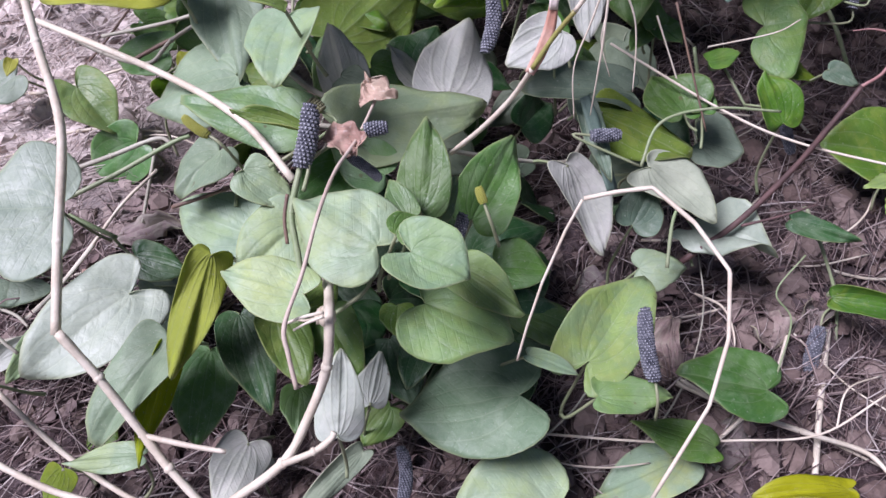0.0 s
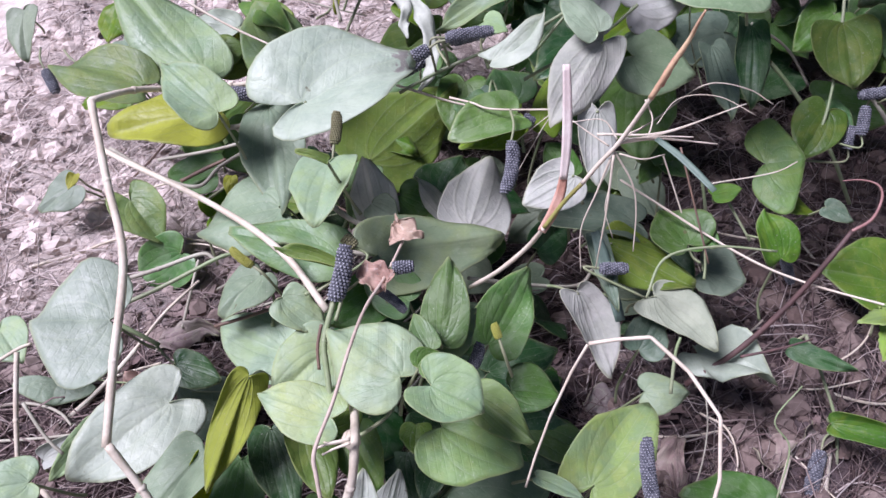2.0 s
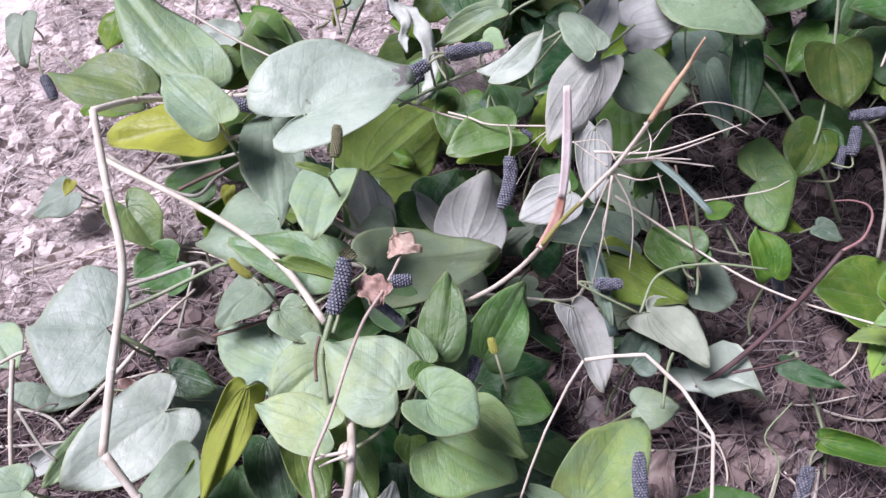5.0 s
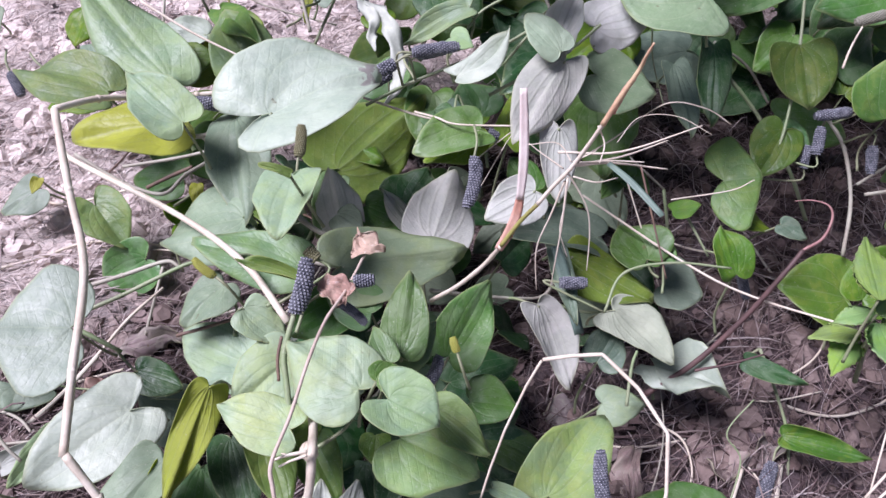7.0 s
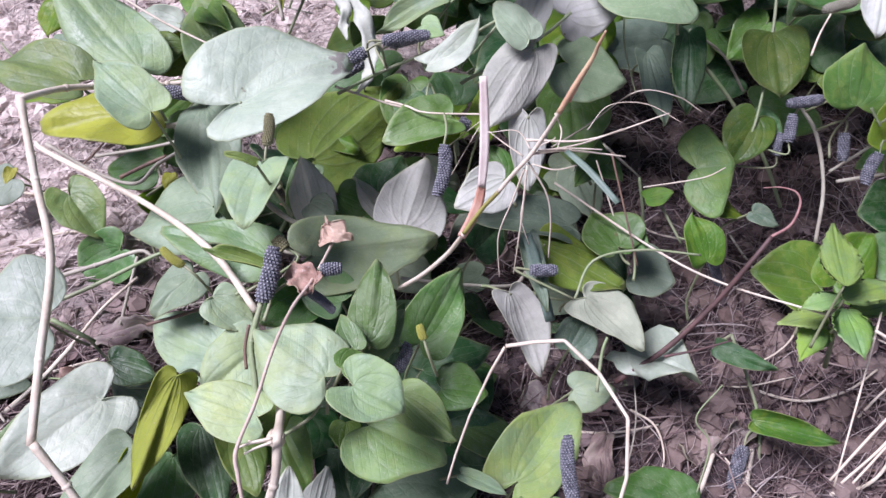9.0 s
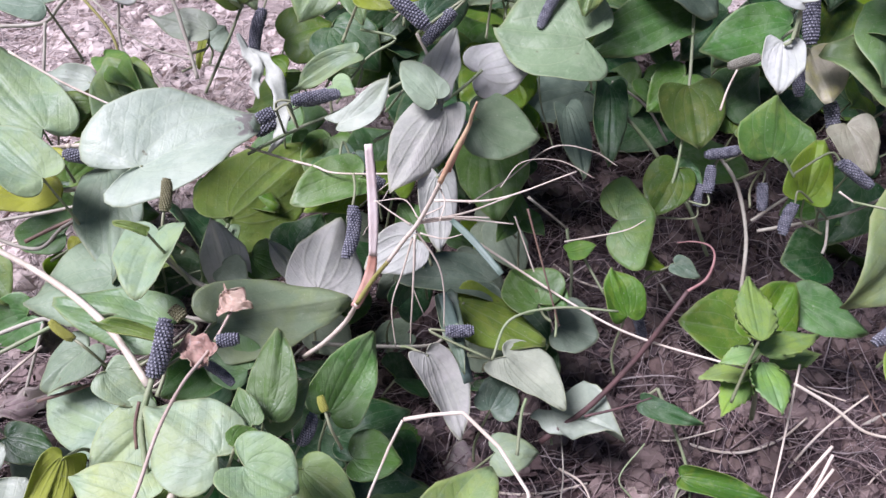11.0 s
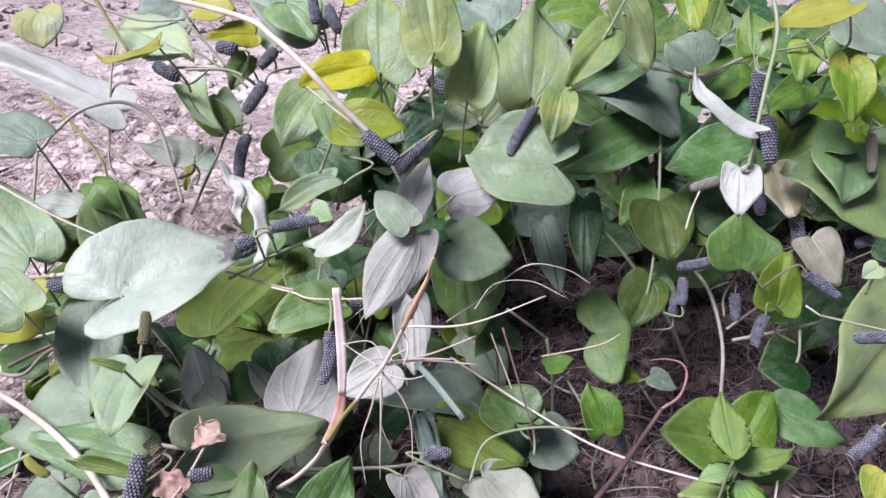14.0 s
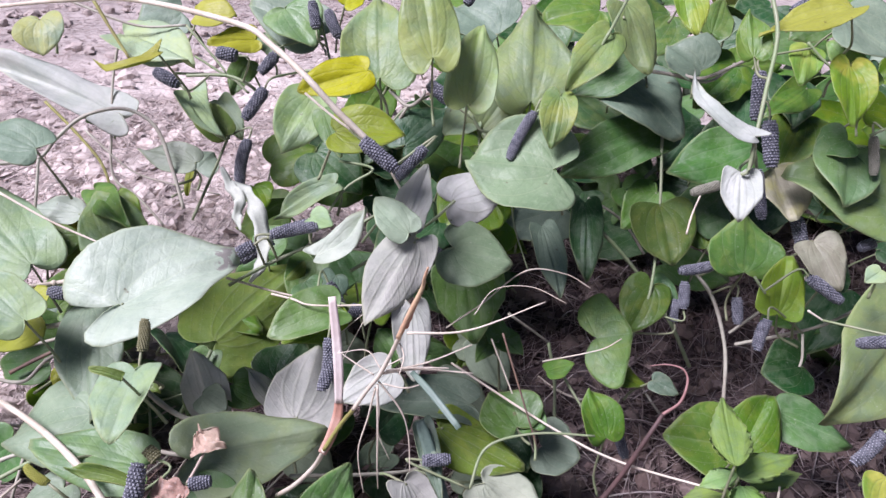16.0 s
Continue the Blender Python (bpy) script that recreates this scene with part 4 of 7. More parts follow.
stem(VINES["right"], "twig", 0.00109, 0.00109, [(0.2121, 0.5598, 0.1060), (0.2396, 0.5493, 0.0913), (0.2580, 0.5345, 0.0684)])
stem(VINES["right"], "twig", 0.00125, 0.00117, [(0.2969, 0.4318, 0.0564), (0.3365, 0.4342, 0.0646), (0.3642, 0.4371, 0.0724), (0.4030, 0.4457, 0.0909)])
stem(VINES["right"], "twig", 0.00109, 0.00101, [(0.3014, 0.4518, 0.0513), (0.3300, 0.4611, 0.0700), (0.3627, 0.4724, 0.0924), (0.3790, 0.4823, 0.1107)])
stem(VINES["right"], "twig", 0.00094, 0.00094, [(0.3340, 0.4182, 0.0767), (0.3341, 0.4104, 0.0635), (0.3323, 0.4066, 0.0568)])
stem(VINES["right"], "straw", 0.0007700000000000001, 0.0005899999999999999, [(-0.1731, 0.4251, 0.1721), (-0.1432, 0.4154, 0.1589), (-0.1133, 0.4073, 0.1486)])
stem(VINES["right"], "straw", 0.0007700000000000001, 0.00051, [(-0.0426, 0.4026, 0.1285), (-0.0087, 0.3964, 0.1215), (0.0116, 0.3938, 0.1193)])
stem(VINES["right"], "straw", 0.0007700000000000001, 0.00034, [(0.0655, 0.3329, 0.1401), (0.0978, 0.3323, 0.1425), (0.1374, 0.3382, 0.1565)])
stem(VINES["right"], "straw", 0.0005899999999999999, 0.00034, [(0.0907, 0.3980, 0.0955), (0.1118, 0.4044, 0.1084), (0.1398, 0.4140, 0.1276), (0.1646, 0.4121, 0.1269), (0.1805, 0.4069, 0.1199)])
stem(VINES["right"], "straw", 0.00068, 0.00051, [(0.2328, 0.4045, 0.1605), (0.2361, 0.4104, 0.1708), (0.2411, 0.4162, 0.1812)])
stem(VINES["right"], "straw", 0.00068, 0.00051, [(0.3059, 0.3781, 0.1237), (0.3162, 0.3742, 0.1182)])
stem(VINES["right"], "straw", 0.00051, 0.00034, [(0.1546, 0.4002, 0.0667), (0.1913, 0.4025, 0.0743), (0.2059, 0.4056, 0.0812)])
stem(VINES["right"], "brown", 0.00068, 0.00051, [(0.1234, 0.3788, 0.1057), (0.1338, 0.3610, 0.0770), (0.1443, 0.3433, 0.0482)])
stem(VINES["right"], "straw", 0.0005899999999999999, 0.00041999999999999996, [(0.1190, 0.3932, 0.0904), (0.1299, 0.3783, 0.0665), (0.1461, 0.3560, 0.0306)])
stem(VINES["right"], "green", 0.00068, 0.00041999999999999996, [(0.1334, 0.4575, 0.1610), (0.1355, 0.4462, 0.1420), (0.1449, 0.4307, 0.1170)])
stem(VINES["grass"], "straw", 0.00115, 0.001, [(0.0038, 0.2705, 0.0899), (0.0156, 0.2550, 0.1142), (0.0260, 0.2472, 0.1339), (0.0318, 0.2383, 0.1525)])
stem(VINES["grass"], "olive", 0.00095, 0.00085, [(0.0318, 0.2383, 0.1525), (0.0381, 0.2385, 0.1648), (0.0441, 0.2371, 0.1752)])
stem(VINES["grass"], "straw", 0.00085, 0.0008, [(0.0441, 0.2371, 0.1752), (0.0493, 0.2364, 0.1850), (0.0543, 0.2351, 0.1939), (0.0588, 0.2329, 0.2058), (0.0619, 0.2297, 0.2165)])
stem(VINES["grass"], "orange", 0.0011, 0.0004, [(0.0615, 0.2293, 0.2161), (0.0652, 0.2278, 0.2273), (0.0694, 0.2266, 0.2389), (0.0700, 0.2246, 0.2442), (0.0711, 0.2228, 0.2497)])
stem(VINES["grass"], "rust", 0.0013, 0.0009, [(0.0638, 0.2295, 0.2209), (0.0665, 0.2293, 0.2290), (0.0683, 0.2273, 0.2351)])
stem(VINES["grass"], "straw", 0.00037, 0.0002, [(0.0609, 0.2334, 0.2133), (0.0635, 0.2292, 0.2082), (0.0619, 0.2247, 0.2030)])
stem(VINES["grass"], "straw", 0.00062, 0.00023999999999999998, [(0.0553, 0.2356, 0.1946), (0.0689, 0.2354, 0.1967), (0.0895, 0.2334, 0.1964)])
stem(VINES["grass"], "straw", 0.0005, 0.00023999999999999998, [(0.0571, 0.2353, 0.1956), (0.0727, 0.2368, 0.1989), (0.0892, 0.2403, 0.2045)])
stem(VINES["grass"], "straw", 0.00043, 0.00023999999999999998, [(0.0571, 0.2357, 0.1960), (0.0685, 0.2346, 0.1981), (0.0802, 0.2329, 0.1993)])
stem(VINES["grass"], "straw", 0.00037, 0.0002, [(0.0555, 0.2347, 0.1904), (0.0642, 0.2338, 0.1889), (0.0723, 0.2353, 0.1903)])
stem(VINES["grass"], "straw", 0.00043, 0.0002, [(0.0541, 0.2360, 0.1904), (0.0624, 0.2345, 0.1774), (0.0656, 0.2334, 0.1651), (0.0664, 0.2290, 0.1491)])
stem(VINES["grass"], "straw", 0.0005, 0.0002, [(0.0537, 0.2352, 0.1895), (0.0537, 0.2312, 0.1689), (0.0534, 0.2302, 0.1517), (0.0535, 0.2315, 0.1373)])
stem(VINES["grass"], "straw", 0.00043, 0.0002, [(0.0529, 0.2359, 0.1873), (0.0497, 0.2355, 0.1721), (0.0457, 0.2339, 0.1554), (0.0476, 0.2305, 0.1363)])
stem(VINES["grass"], "straw", 0.00031, 0.00017999999999999998, [(0.0535, 0.2366, 0.1881), (0.0542, 0.2351, 0.1765), (0.0538, 0.2340, 0.1654), (0.0582, 0.2321, 0.1532)])
stem(VINES["grass"], "straw", 0.00031, 0.00017999999999999998, [(0.0562, 0.2371, 0.1963), (0.0622, 0.2392, 0.1984), (0.0636, 0.2400, 0.1993)])
stem(VINES["grass"], "straw", 0.00037, 0.0002, [(0.0523, 0.2390, 0.1909), (0.0449, 0.2418, 0.1946), (0.0387, 0.2444, 0.1980)])
stem(VINES["grass"], "straw", 0.00031, 0.00017999999999999998, [(0.0549, 0.2390, 0.1939), (0.0494, 0.2433, 0.1993), (0.0382, 0.2423, 0.1987)])
stem(VINES["grass"], "straw", 0.0007, 0.0005, [(-0.0106, 0.3731, 0.1371), (0.0018, 0.3687, 0.1366), (0.0141, 0.3641, 0.1356), (0.0501, 0.3626, 0.1373)])
stem(VINES["grass"], "straw", 0.00028000000000000003, 0.00023999999999999998, [(0.0260, 0.3586, 0.1183), (0.0454, 0.3697, 0.1303), (0.0500, 0.3709, 0.1315)])
stem(VINES["grass"], "straw", 0.00028000000000000003, 0.00023999999999999998, [(0.0283, 0.3483, 0.1060), (0.0411, 0.3644, 0.1243), (0.0455, 0.3687, 0.1291)])
stem(VINES["grass"], "straw", 0.00028000000000000003, 0.00023999999999999998, [(0.1043, 0.3688, 0.1263), (0.1161, 0.3785, 0.1371), (0.1377, 0.3802, 0.1381), (0.1582, 0.3747, 0.1305)])
stem(VINES["straw"], "straw", 0.00085, 0.00075, [(0.0511, 0.2108, 0.1152), (0.0623, 0.2099, 0.1192), (0.0746, 0.2084, 0.1226), (0.0885, 0.1969, 0.1160), (0.0995, 0.1826, 0.1066), (0.1002, 0.1679, 0.0876), (0.0943, 0.1528, 0.0682), (0.0741, 0.1302, 0.0413)])
stem(VINES["straw"], "straw", 0.0006, 0.0005, [(0.0511, 0.2108, 0.1152), (0.0457, 0.2078, 0.1015), (0.0382, 0.1995, 0.0825), (0.0330, 0.1920, 0.0643), (0.0299, 0.1871, 0.0487)])
stem(VINES["red"], "redstem", 0.0019, 0.0013, [(0.1381, 0.3096, -0.0201), (0.1640, 0.3124, 0.0089), (0.1867, 0.3188, 0.0427), (0.2015, 0.3238, 0.0734), (0.2109, 0.3311, 0.0847)])
stem(VINES["red"], "pinkstem", 0.001, 0.0003, [(0.2109, 0.3311, 0.0847), (0.2209, 0.3346, 0.0909), (0.2252, 0.3410, 0.1004), (0.2226, 0.3451, 0.1060), (0.2137, 0.3471, 0.1076), (0.2042, 0.3472, 0.1066)])
stem(VINES["red"], "redstem", 0.00085, 0.00051, [(0.1525, 0.2858, 0.0311), (0.1710, 0.2875, 0.0359), (0.1894, 0.2902, 0.0418)])
loose_straw("straw", 0.0007700000000000001, 0.00068, [(0.0938, 0.3854, 0.0776), (0.1535, 0.3493, 0.0572), (0.1900, 0.3263, 0.0524), (0.2445, 0.3042, 0.0511)])
loose_straw("pale", 0.00098, 0.00085, [(0.2721, 0.2982, 0.0460), (0.2937, 0.2898, 0.0368), (0.3129, 0.2806, 0.0261), (0.3344, 0.2771, 0.0239)])
loose_straw("straw", 0.00068, 0.00051, [(0.2774, 0.3077, 0.0516), (0.2692, 0.2832, 0.0209), (0.2556, 0.2445, -0.0278)])
loose_straw("straw", 0.00085, 0.00068, [(0.2734, 0.2532, 0.0476), (0.2543, 0.2402, 0.0306), (0.2318, 0.2235, 0.0088)])
loose_straw("straw", 0.00085, 0.00068, [(0.2736, 0.2504, 0.0442), (0.2604, 0.2365, 0.0263), (0.2377, 0.2226, 0.0080)])
loose_straw("straw", 0.0007700000000000001, 0.0005899999999999999, [(0.2739, 0.2458, 0.0385), (0.2549, 0.2309, 0.0191), (0.2436, 0.2226, 0.0083)])
loose_straw("pale", 0.00092, 0.00079, [(0.1302, 0.2465, -0.0475), (0.1596, 0.2349, -0.0591), (0.1998, 0.2262, -0.0678), (0.2425, 0.2120, -0.0820)])
loose_straw("pale", 0.0010500000000000002, 0.00098, [(0.2324, 0.2777, -0.0729), (0.2256, 0.2585, -0.0921), (0.2222, 0.2274, -0.1232)])
loose_straw("straw", 0.00068, 0.0005899999999999999, [(0.0519, 0.2148, -0.0509), (0.1078, 0.2119, -0.0538), (0.1520, 0.2123, -0.0534), (0.1962, 0.2144, -0.0513), (0.2310, 0.2289, -0.0367)])
loose_straw("straw", 0.0007700000000000001, 0.00068, [(0.2053, 0.2896, -0.0609), (0.1918, 0.2657, -0.0849), (0.1647, 0.2441, -0.1064)])
stem(VINES["mint"], "green", 0.0012, 0.0016, [(0.2524, 0.3066, 0.0553), (0.2693, 0.3219, 0.0098), (0.2768, 0.3268, -0.0171)])
stem(VINES["back"], "green", 0.00122, 0.00101, [(-0.0078, 0.5526, 0.2082), (0.0192, 0.5474, 0.2121), (0.0355, 0.5449, 0.2193), (0.0593, 0.5490, 0.2190)])
stem(VINES["back"], "twig", 0.00144, 0.00103, [(0.0528, 0.5527, 0.1951), (0.0660, 0.5415, 0.1874), (0.0765, 0.5396, 0.1951), (0.0780, 0.5420, 0.1993)])
stem(VINES["back"], "twig", 0.00123, 0.00102, [(0.0660, 0.5415, 0.1874), (0.0571, 0.5399, 0.1740), (0.0404, 0.5411, 0.1545)])
stem(VINES["right"], "twig", 0.00142, 0.00122, [(0.2389, 0.5423, 0.2168), (0.2634, 0.5344, 0.2157), (0.2746, 0.5286, 0.2170), (0.2952, 0.5322, 0.2253), (0.3205, 0.5460, 0.2314)])
stem(VINES["left"], "green", 0.00122, 0.00122, [(-0.0927, 0.5545, 0.2025), (-0.0644, 0.5534, 0.2034), (-0.0482, 0.5494, 0.1984), (-0.0411, 0.5546, 0.1883)])
stem(VINES["left"], "pale", 0.00369, 0.00295, [(-0.0488, 0.1948, 0.0684), (-0.0460, 0.1944, 0.0680), (-0.0428, 0.1940, 0.0675)])
stem(VINES["centre"], "pale", 0.00073, 0.00037, [(-0.0474, 0.1931, 0.0696), (-0.0531, 0.1909, 0.0699), (-0.0573, 0.1912, 0.0703)])
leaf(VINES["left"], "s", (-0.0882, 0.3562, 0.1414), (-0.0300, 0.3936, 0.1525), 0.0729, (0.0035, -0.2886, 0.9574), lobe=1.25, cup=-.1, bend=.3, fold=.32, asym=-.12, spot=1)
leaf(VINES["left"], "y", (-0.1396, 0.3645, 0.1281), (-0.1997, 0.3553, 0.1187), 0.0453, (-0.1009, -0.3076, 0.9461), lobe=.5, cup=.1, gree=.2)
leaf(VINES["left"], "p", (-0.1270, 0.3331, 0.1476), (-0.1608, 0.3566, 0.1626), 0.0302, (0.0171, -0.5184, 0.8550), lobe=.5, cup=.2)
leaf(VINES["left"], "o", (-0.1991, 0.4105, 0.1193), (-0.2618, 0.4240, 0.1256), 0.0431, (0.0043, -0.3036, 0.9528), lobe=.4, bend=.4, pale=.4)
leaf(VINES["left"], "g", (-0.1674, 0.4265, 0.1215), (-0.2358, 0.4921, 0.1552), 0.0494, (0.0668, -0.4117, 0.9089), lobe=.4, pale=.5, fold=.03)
leaf(VINES["left"], "o", (-0.2507, 0.5153, 0.1276), (-0.2502, 0.4832, 0.1135), 0.0275, (-0.2061, -0.3966, 0.8946), lobe=.4)
leaf(VINES["left"], "b", (-0.2590, 0.5256, 0.0960), (-0.2382, 0.5051, 0.0903), 0.0183, (-0.1254, -0.3828, 0.9153), lobe=.4)
leaf(VINES["left"], "y", (-0.1542, 0.4893, 0.1124), (-0.1877, 0.4869, 0.1093), 0.0199, (-0.0407, -0.5391, 0.8412), lobe=.4)
leaf(VINES["left"], "o", (-0.1459, 0.4574, 0.1169), (-0.1756, 0.4459, 0.1110), 0.0231, (-0.0439, 0.5462, -0.8365), lobe=.4)
leaf(VINES["left"], "o", (-0.1476, 0.4941, 0.1402), (-0.1089, 0.4436, 0.1369), 0.0223, (-0.3226, -0.3053, 0.8959), lobe=.3)
leaf(VINES["left"], "b", (-0.3300, 0.5299, 0.1163), (-0.3210, 0.4985, 0.0894), 0.0260, (-0.2360, -0.2097, 0.9489), lobe=.3, pale=.5)
leaf(VINES["left"], "o", (-0.2483, 0.4940, 0.0744), (-0.2800, 0.4807, 0.0619), 0.0321, (-0.1418, -0.4771, 0.8674), lobe=.3)
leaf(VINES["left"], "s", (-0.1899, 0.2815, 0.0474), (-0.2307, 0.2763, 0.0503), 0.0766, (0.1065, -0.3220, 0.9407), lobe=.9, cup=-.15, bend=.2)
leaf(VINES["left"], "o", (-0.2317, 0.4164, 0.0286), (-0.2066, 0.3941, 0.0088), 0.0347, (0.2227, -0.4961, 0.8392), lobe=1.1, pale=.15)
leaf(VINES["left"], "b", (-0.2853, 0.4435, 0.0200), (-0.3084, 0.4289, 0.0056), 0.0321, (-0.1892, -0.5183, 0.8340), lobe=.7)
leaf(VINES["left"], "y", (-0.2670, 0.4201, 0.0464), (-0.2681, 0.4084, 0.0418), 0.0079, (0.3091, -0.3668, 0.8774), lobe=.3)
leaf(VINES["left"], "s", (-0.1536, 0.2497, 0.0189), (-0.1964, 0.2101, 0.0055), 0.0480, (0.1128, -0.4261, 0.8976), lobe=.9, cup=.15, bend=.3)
leaf(VINES["left"], "d", (-0.1635, 0.2861, 0.0085), (-0.1358, 0.2786, 0.0045), 0.0223, (0.0120, -0.4337, 0.9010), lobe=.6)
leaf(VINES["left"], "b", (-0.1352, 0.2755, -0.0220), (-0.1704, 0.2944, -0.0173), 0.0384, (0.0043, -0.3036, 0.9528), lobe=.6)
leaf(VINES["left"], "g", (-0.1620, 0.2622, -0.0366), (-0.1794, 0.2545, -0.0356), 0.0202, (0.2180, -0.3796, 0.8991), lobe=.5)
leaf(VINES["left"], "y", (-0.0965, 0.2241, 0.0731), (-0.1099, 0.1815, 0.0435), 0.0197, (-0.2996, 0.6005, -0.7414), lobe=.2, cup=.3, bend=.3, wave=3.0, gree=.4)
leaf(VINES["left"], "b", (-0.2523, 0.3030, -0.0299), (-0.2523, 0.2892, -0.0378), 0.0486, (0.1079, -0.4938, 0.8629), lobe=.6)
leaf(VINES["left"], "p", (-0.2022, 0.1953, 0.0251), (-0.2322, 0.1847, 0.0246), 0.0254, (0.0827, -0.2804, 0.9563), lobe=.6)
leaf(VINES["left"], "p", (-0.2732, 0.3034, 0.0136), (-0.2528, 0.2841, 0.0067), 0.0267, (0.0194, -0.3205, 0.9470), lobe=.6)
leaf(VINES["left"], "w", (-0.2343, 0.2438, -0.0282), (-0.2050, 0.2609, -0.0223), 0.0152, (0.1319, -0.5186, 0.8448), lobe=.2, cup=.6)
leaf(VINES["left"], "o", (-0.1196, 0.4482, 0.1186), (-0.1443, 0.4822, 0.1440), 0.0434, (0.0487, -0.5783, 0.8144), lobe=.3, pale=.45)
leaf(VINES["left"], "p", (-0.1786, 0.5202, 0.1092), (-0.1592, 0.4870, 0.1070), 0.0305, (0.0698, -0.0260, 0.9972), lobe=.5)
leaf(VINES["left"], "o", (-0.1666, 0.4510, 0.1233), (-0.1449, 0.4553, 0.1231), 0.0254, (0.1077, -0.5144, 0.8507), lobe=.5)
leaf(VINES["left"], "d", (-0.0926, 0.2262, 0.0305), (-0.0757, 0.1870, 0.0088), 0.0240, (0.1048, -0.4449, 0.8894), lobe=.4, bend=.3)
leaf(VINES["left"], "g", (-0.1131, 0.2286, 0.0012), (-0.1144, 0.1851, -0.0154), 0.0329, (0.1010, -0.3573, 0.9285), lobe=.5)
leaf(VINES["left"], "b", (-0.1221, 0.2124, 0.0298), (-0.1482, 0.1726, 0.0073), 0.0332, (-0.2461, -0.3481, 0.9046), lobe=.3, cup=.3, pale=.45)
leaf(VINES["left"], "y", (-0.1231, 0.2135, 0.0251), (-0.1313, 0.1671, -0.0010), 0.0152, (-0.6470, 0.4577, -0.6099), lobe=.2, gree=.4)
leaf(VINES["left"], "p", (-0.1376, 0.1817, -0.0151), (-0.1736, 0.1779, -0.0154), 0.0147, (0.0000, -0.0769, 0.9970), lobe=.3)
leaf(VINES["left"], "o", (-0.1792, 0.1828, -0.0295), (-0.1855, 0.1676, -0.0385), 0.0178, (0.1330, 0.4645, -0.8755), lobe=.3)
leaf(VINES["left"], "k", (-0.0932, 0.1944, -0.0262), (-0.1035, 0.1640, -0.0341), 0.0277, (-0.2258, 0.3166, -0.9213), lobe=.5)
leaf(VINES["left"], "k", (-0.0893, 0.1882, -0.0446), (-0.0971, 0.2015, -0.0407), 0.0159, (-0.1281, 0.2019, -0.9710), lobe=.4)
leaf(VINES["left"], "g", (-0.0704, 0.2175, -0.0150), (-0.0694, 0.1950, -0.0195), 0.0188, (0.1244, -0.1903, 0.9738), lobe=.5)
leaf(VINES["left"], "o", (-0.1863, 0.2114, -0.0574), (-0.1682, 0.2050, -0.0577), 0.0303, (-0.0628, -0.2254, 0.9722), lobe=.5)
leaf(VINES["left"], "g", (-0.2668, 0.3019, -0.0518), (-0.2390, 0.2955, -0.0521), 0.0396, (-0.0323, -0.1876, 0.9817), lobe=.6)
leaf(VINES["left"], "p", (-0.2066, 0.2597, -0.0164), (-0.2240, 0.2291, -0.0267), 0.0175, (0.2458, -0.4330, 0.8672), lobe=.3, cup=.5)
leaf(VINES["left"], "k", (-0.2286, 0.2201, -0.0780), (-0.2270, 0.2062, -0.0838), 0.0218, (-0.2333, -0.3960, 0.8881), lobe=.4)
leaf(VINES["left"], "k", (-0.0395, 0.1941, -0.0335), (-0.0727, 0.1547, -0.0372), 0.0119, (0.2846, -0.3226, 0.9027), lobe=.3)
spike(VINES["left"], "olive", (-0.0659, 0.3174, 0.1396), (-0.0653, 0.3283, 0.1523), 0.0070)
spike(VINES["left"], "yellow", (-0.1015, 0.2708, 0.0987), (-0.1128, 0.2760, 0.1054), 0.0054)
spike(VINES["left"], "dark", (-0.1152, 0.3781, 0.1329), (-0.1359, 0.3784, 0.1343), 0.0095)
spike(VINES["left"], "pale", (-0.1464, 0.3702, 0.1252), (-0.1395, 0.3620, 0.1152), 0.0082)
spike(VINES["left"], "dark", (-0.2580, 0.4531, 0.1112), (-0.2485, 0.4485, 0.1059), 0.0096)
spike(VINES["left"], "dark", (-0.3049, 0.4898, 0.0886), (-0.2961, 0.4792, 0.0757), 0.0097)
leaf(VINES["centre"], "p", (-0.0888, 0.2595, 0.0490), (-0.1267, 0.2746, 0.0526), 0.0364, (-0.0889, -0.4369, 0.8951), lobe=.8)
leaf(VINES["centre"], "p", (-0.0628, 0.2465, 0.0698), (-0.0871, 0.2244, 0.0569), 0.0332, (0.0171, -0.5184, 0.8550), lobe=.6)
leaf(VINES["centre"], "p", (-0.0877, 0.2631, 0.0855), (-0.0650, 0.2537, 0.0739), 0.0208, (0.2227, -0.4961, 0.8392), lobe=.3)
leaf(VINES["centre"], "p", (-0.0559, 0.2032, 0.0714), (-0.0899, 0.2125, 0.0751), 0.0269, (-0.0949, -0.3328, 0.9382), lobe=.6, yel=.18)
leaf(VINES["centre"], "p", (-0.0260, 0.2130, 0.0885), (-0.0603, 0.2340, 0.0957), 0.0415, (0.0095, -0.3924, 0.9197), lobe=.6, cup=-.15, blis=1.4)
leaf(VINES["centre"], "p", (-0.0117, 0.2017, 0.0970), (0.0103, 0.1937, 0.0905), 0.0303, (0.1065, -0.3220, 0.9407), lobe=1.3, cup=.35, gree=.1)
leaf(VINES["centre"], "g", (-0.0178, 0.2114, 0.0967), (-0.0091, 0.2185, 0.0993), 0.0145, (0.0952, -0.4477, 0.8891), lobe=.4, cup=.3)
leaf(VINES["centre"], "g", (-0.0093, 0.2399, 0.0837), (-0.0069, 0.2681, 0.1111), 0.0241, (-0.0761, -0.6917, 0.7182), lobe=.35, blis=1.6)
leaf(VINES["centre"], "g", (-0.0125, 0.2439, 0.0761), (0.0069, 0.2617, 0.0842), 0.0247, (0.0163, -0.4271, 0.9041), lobe=.4, pale=.3)
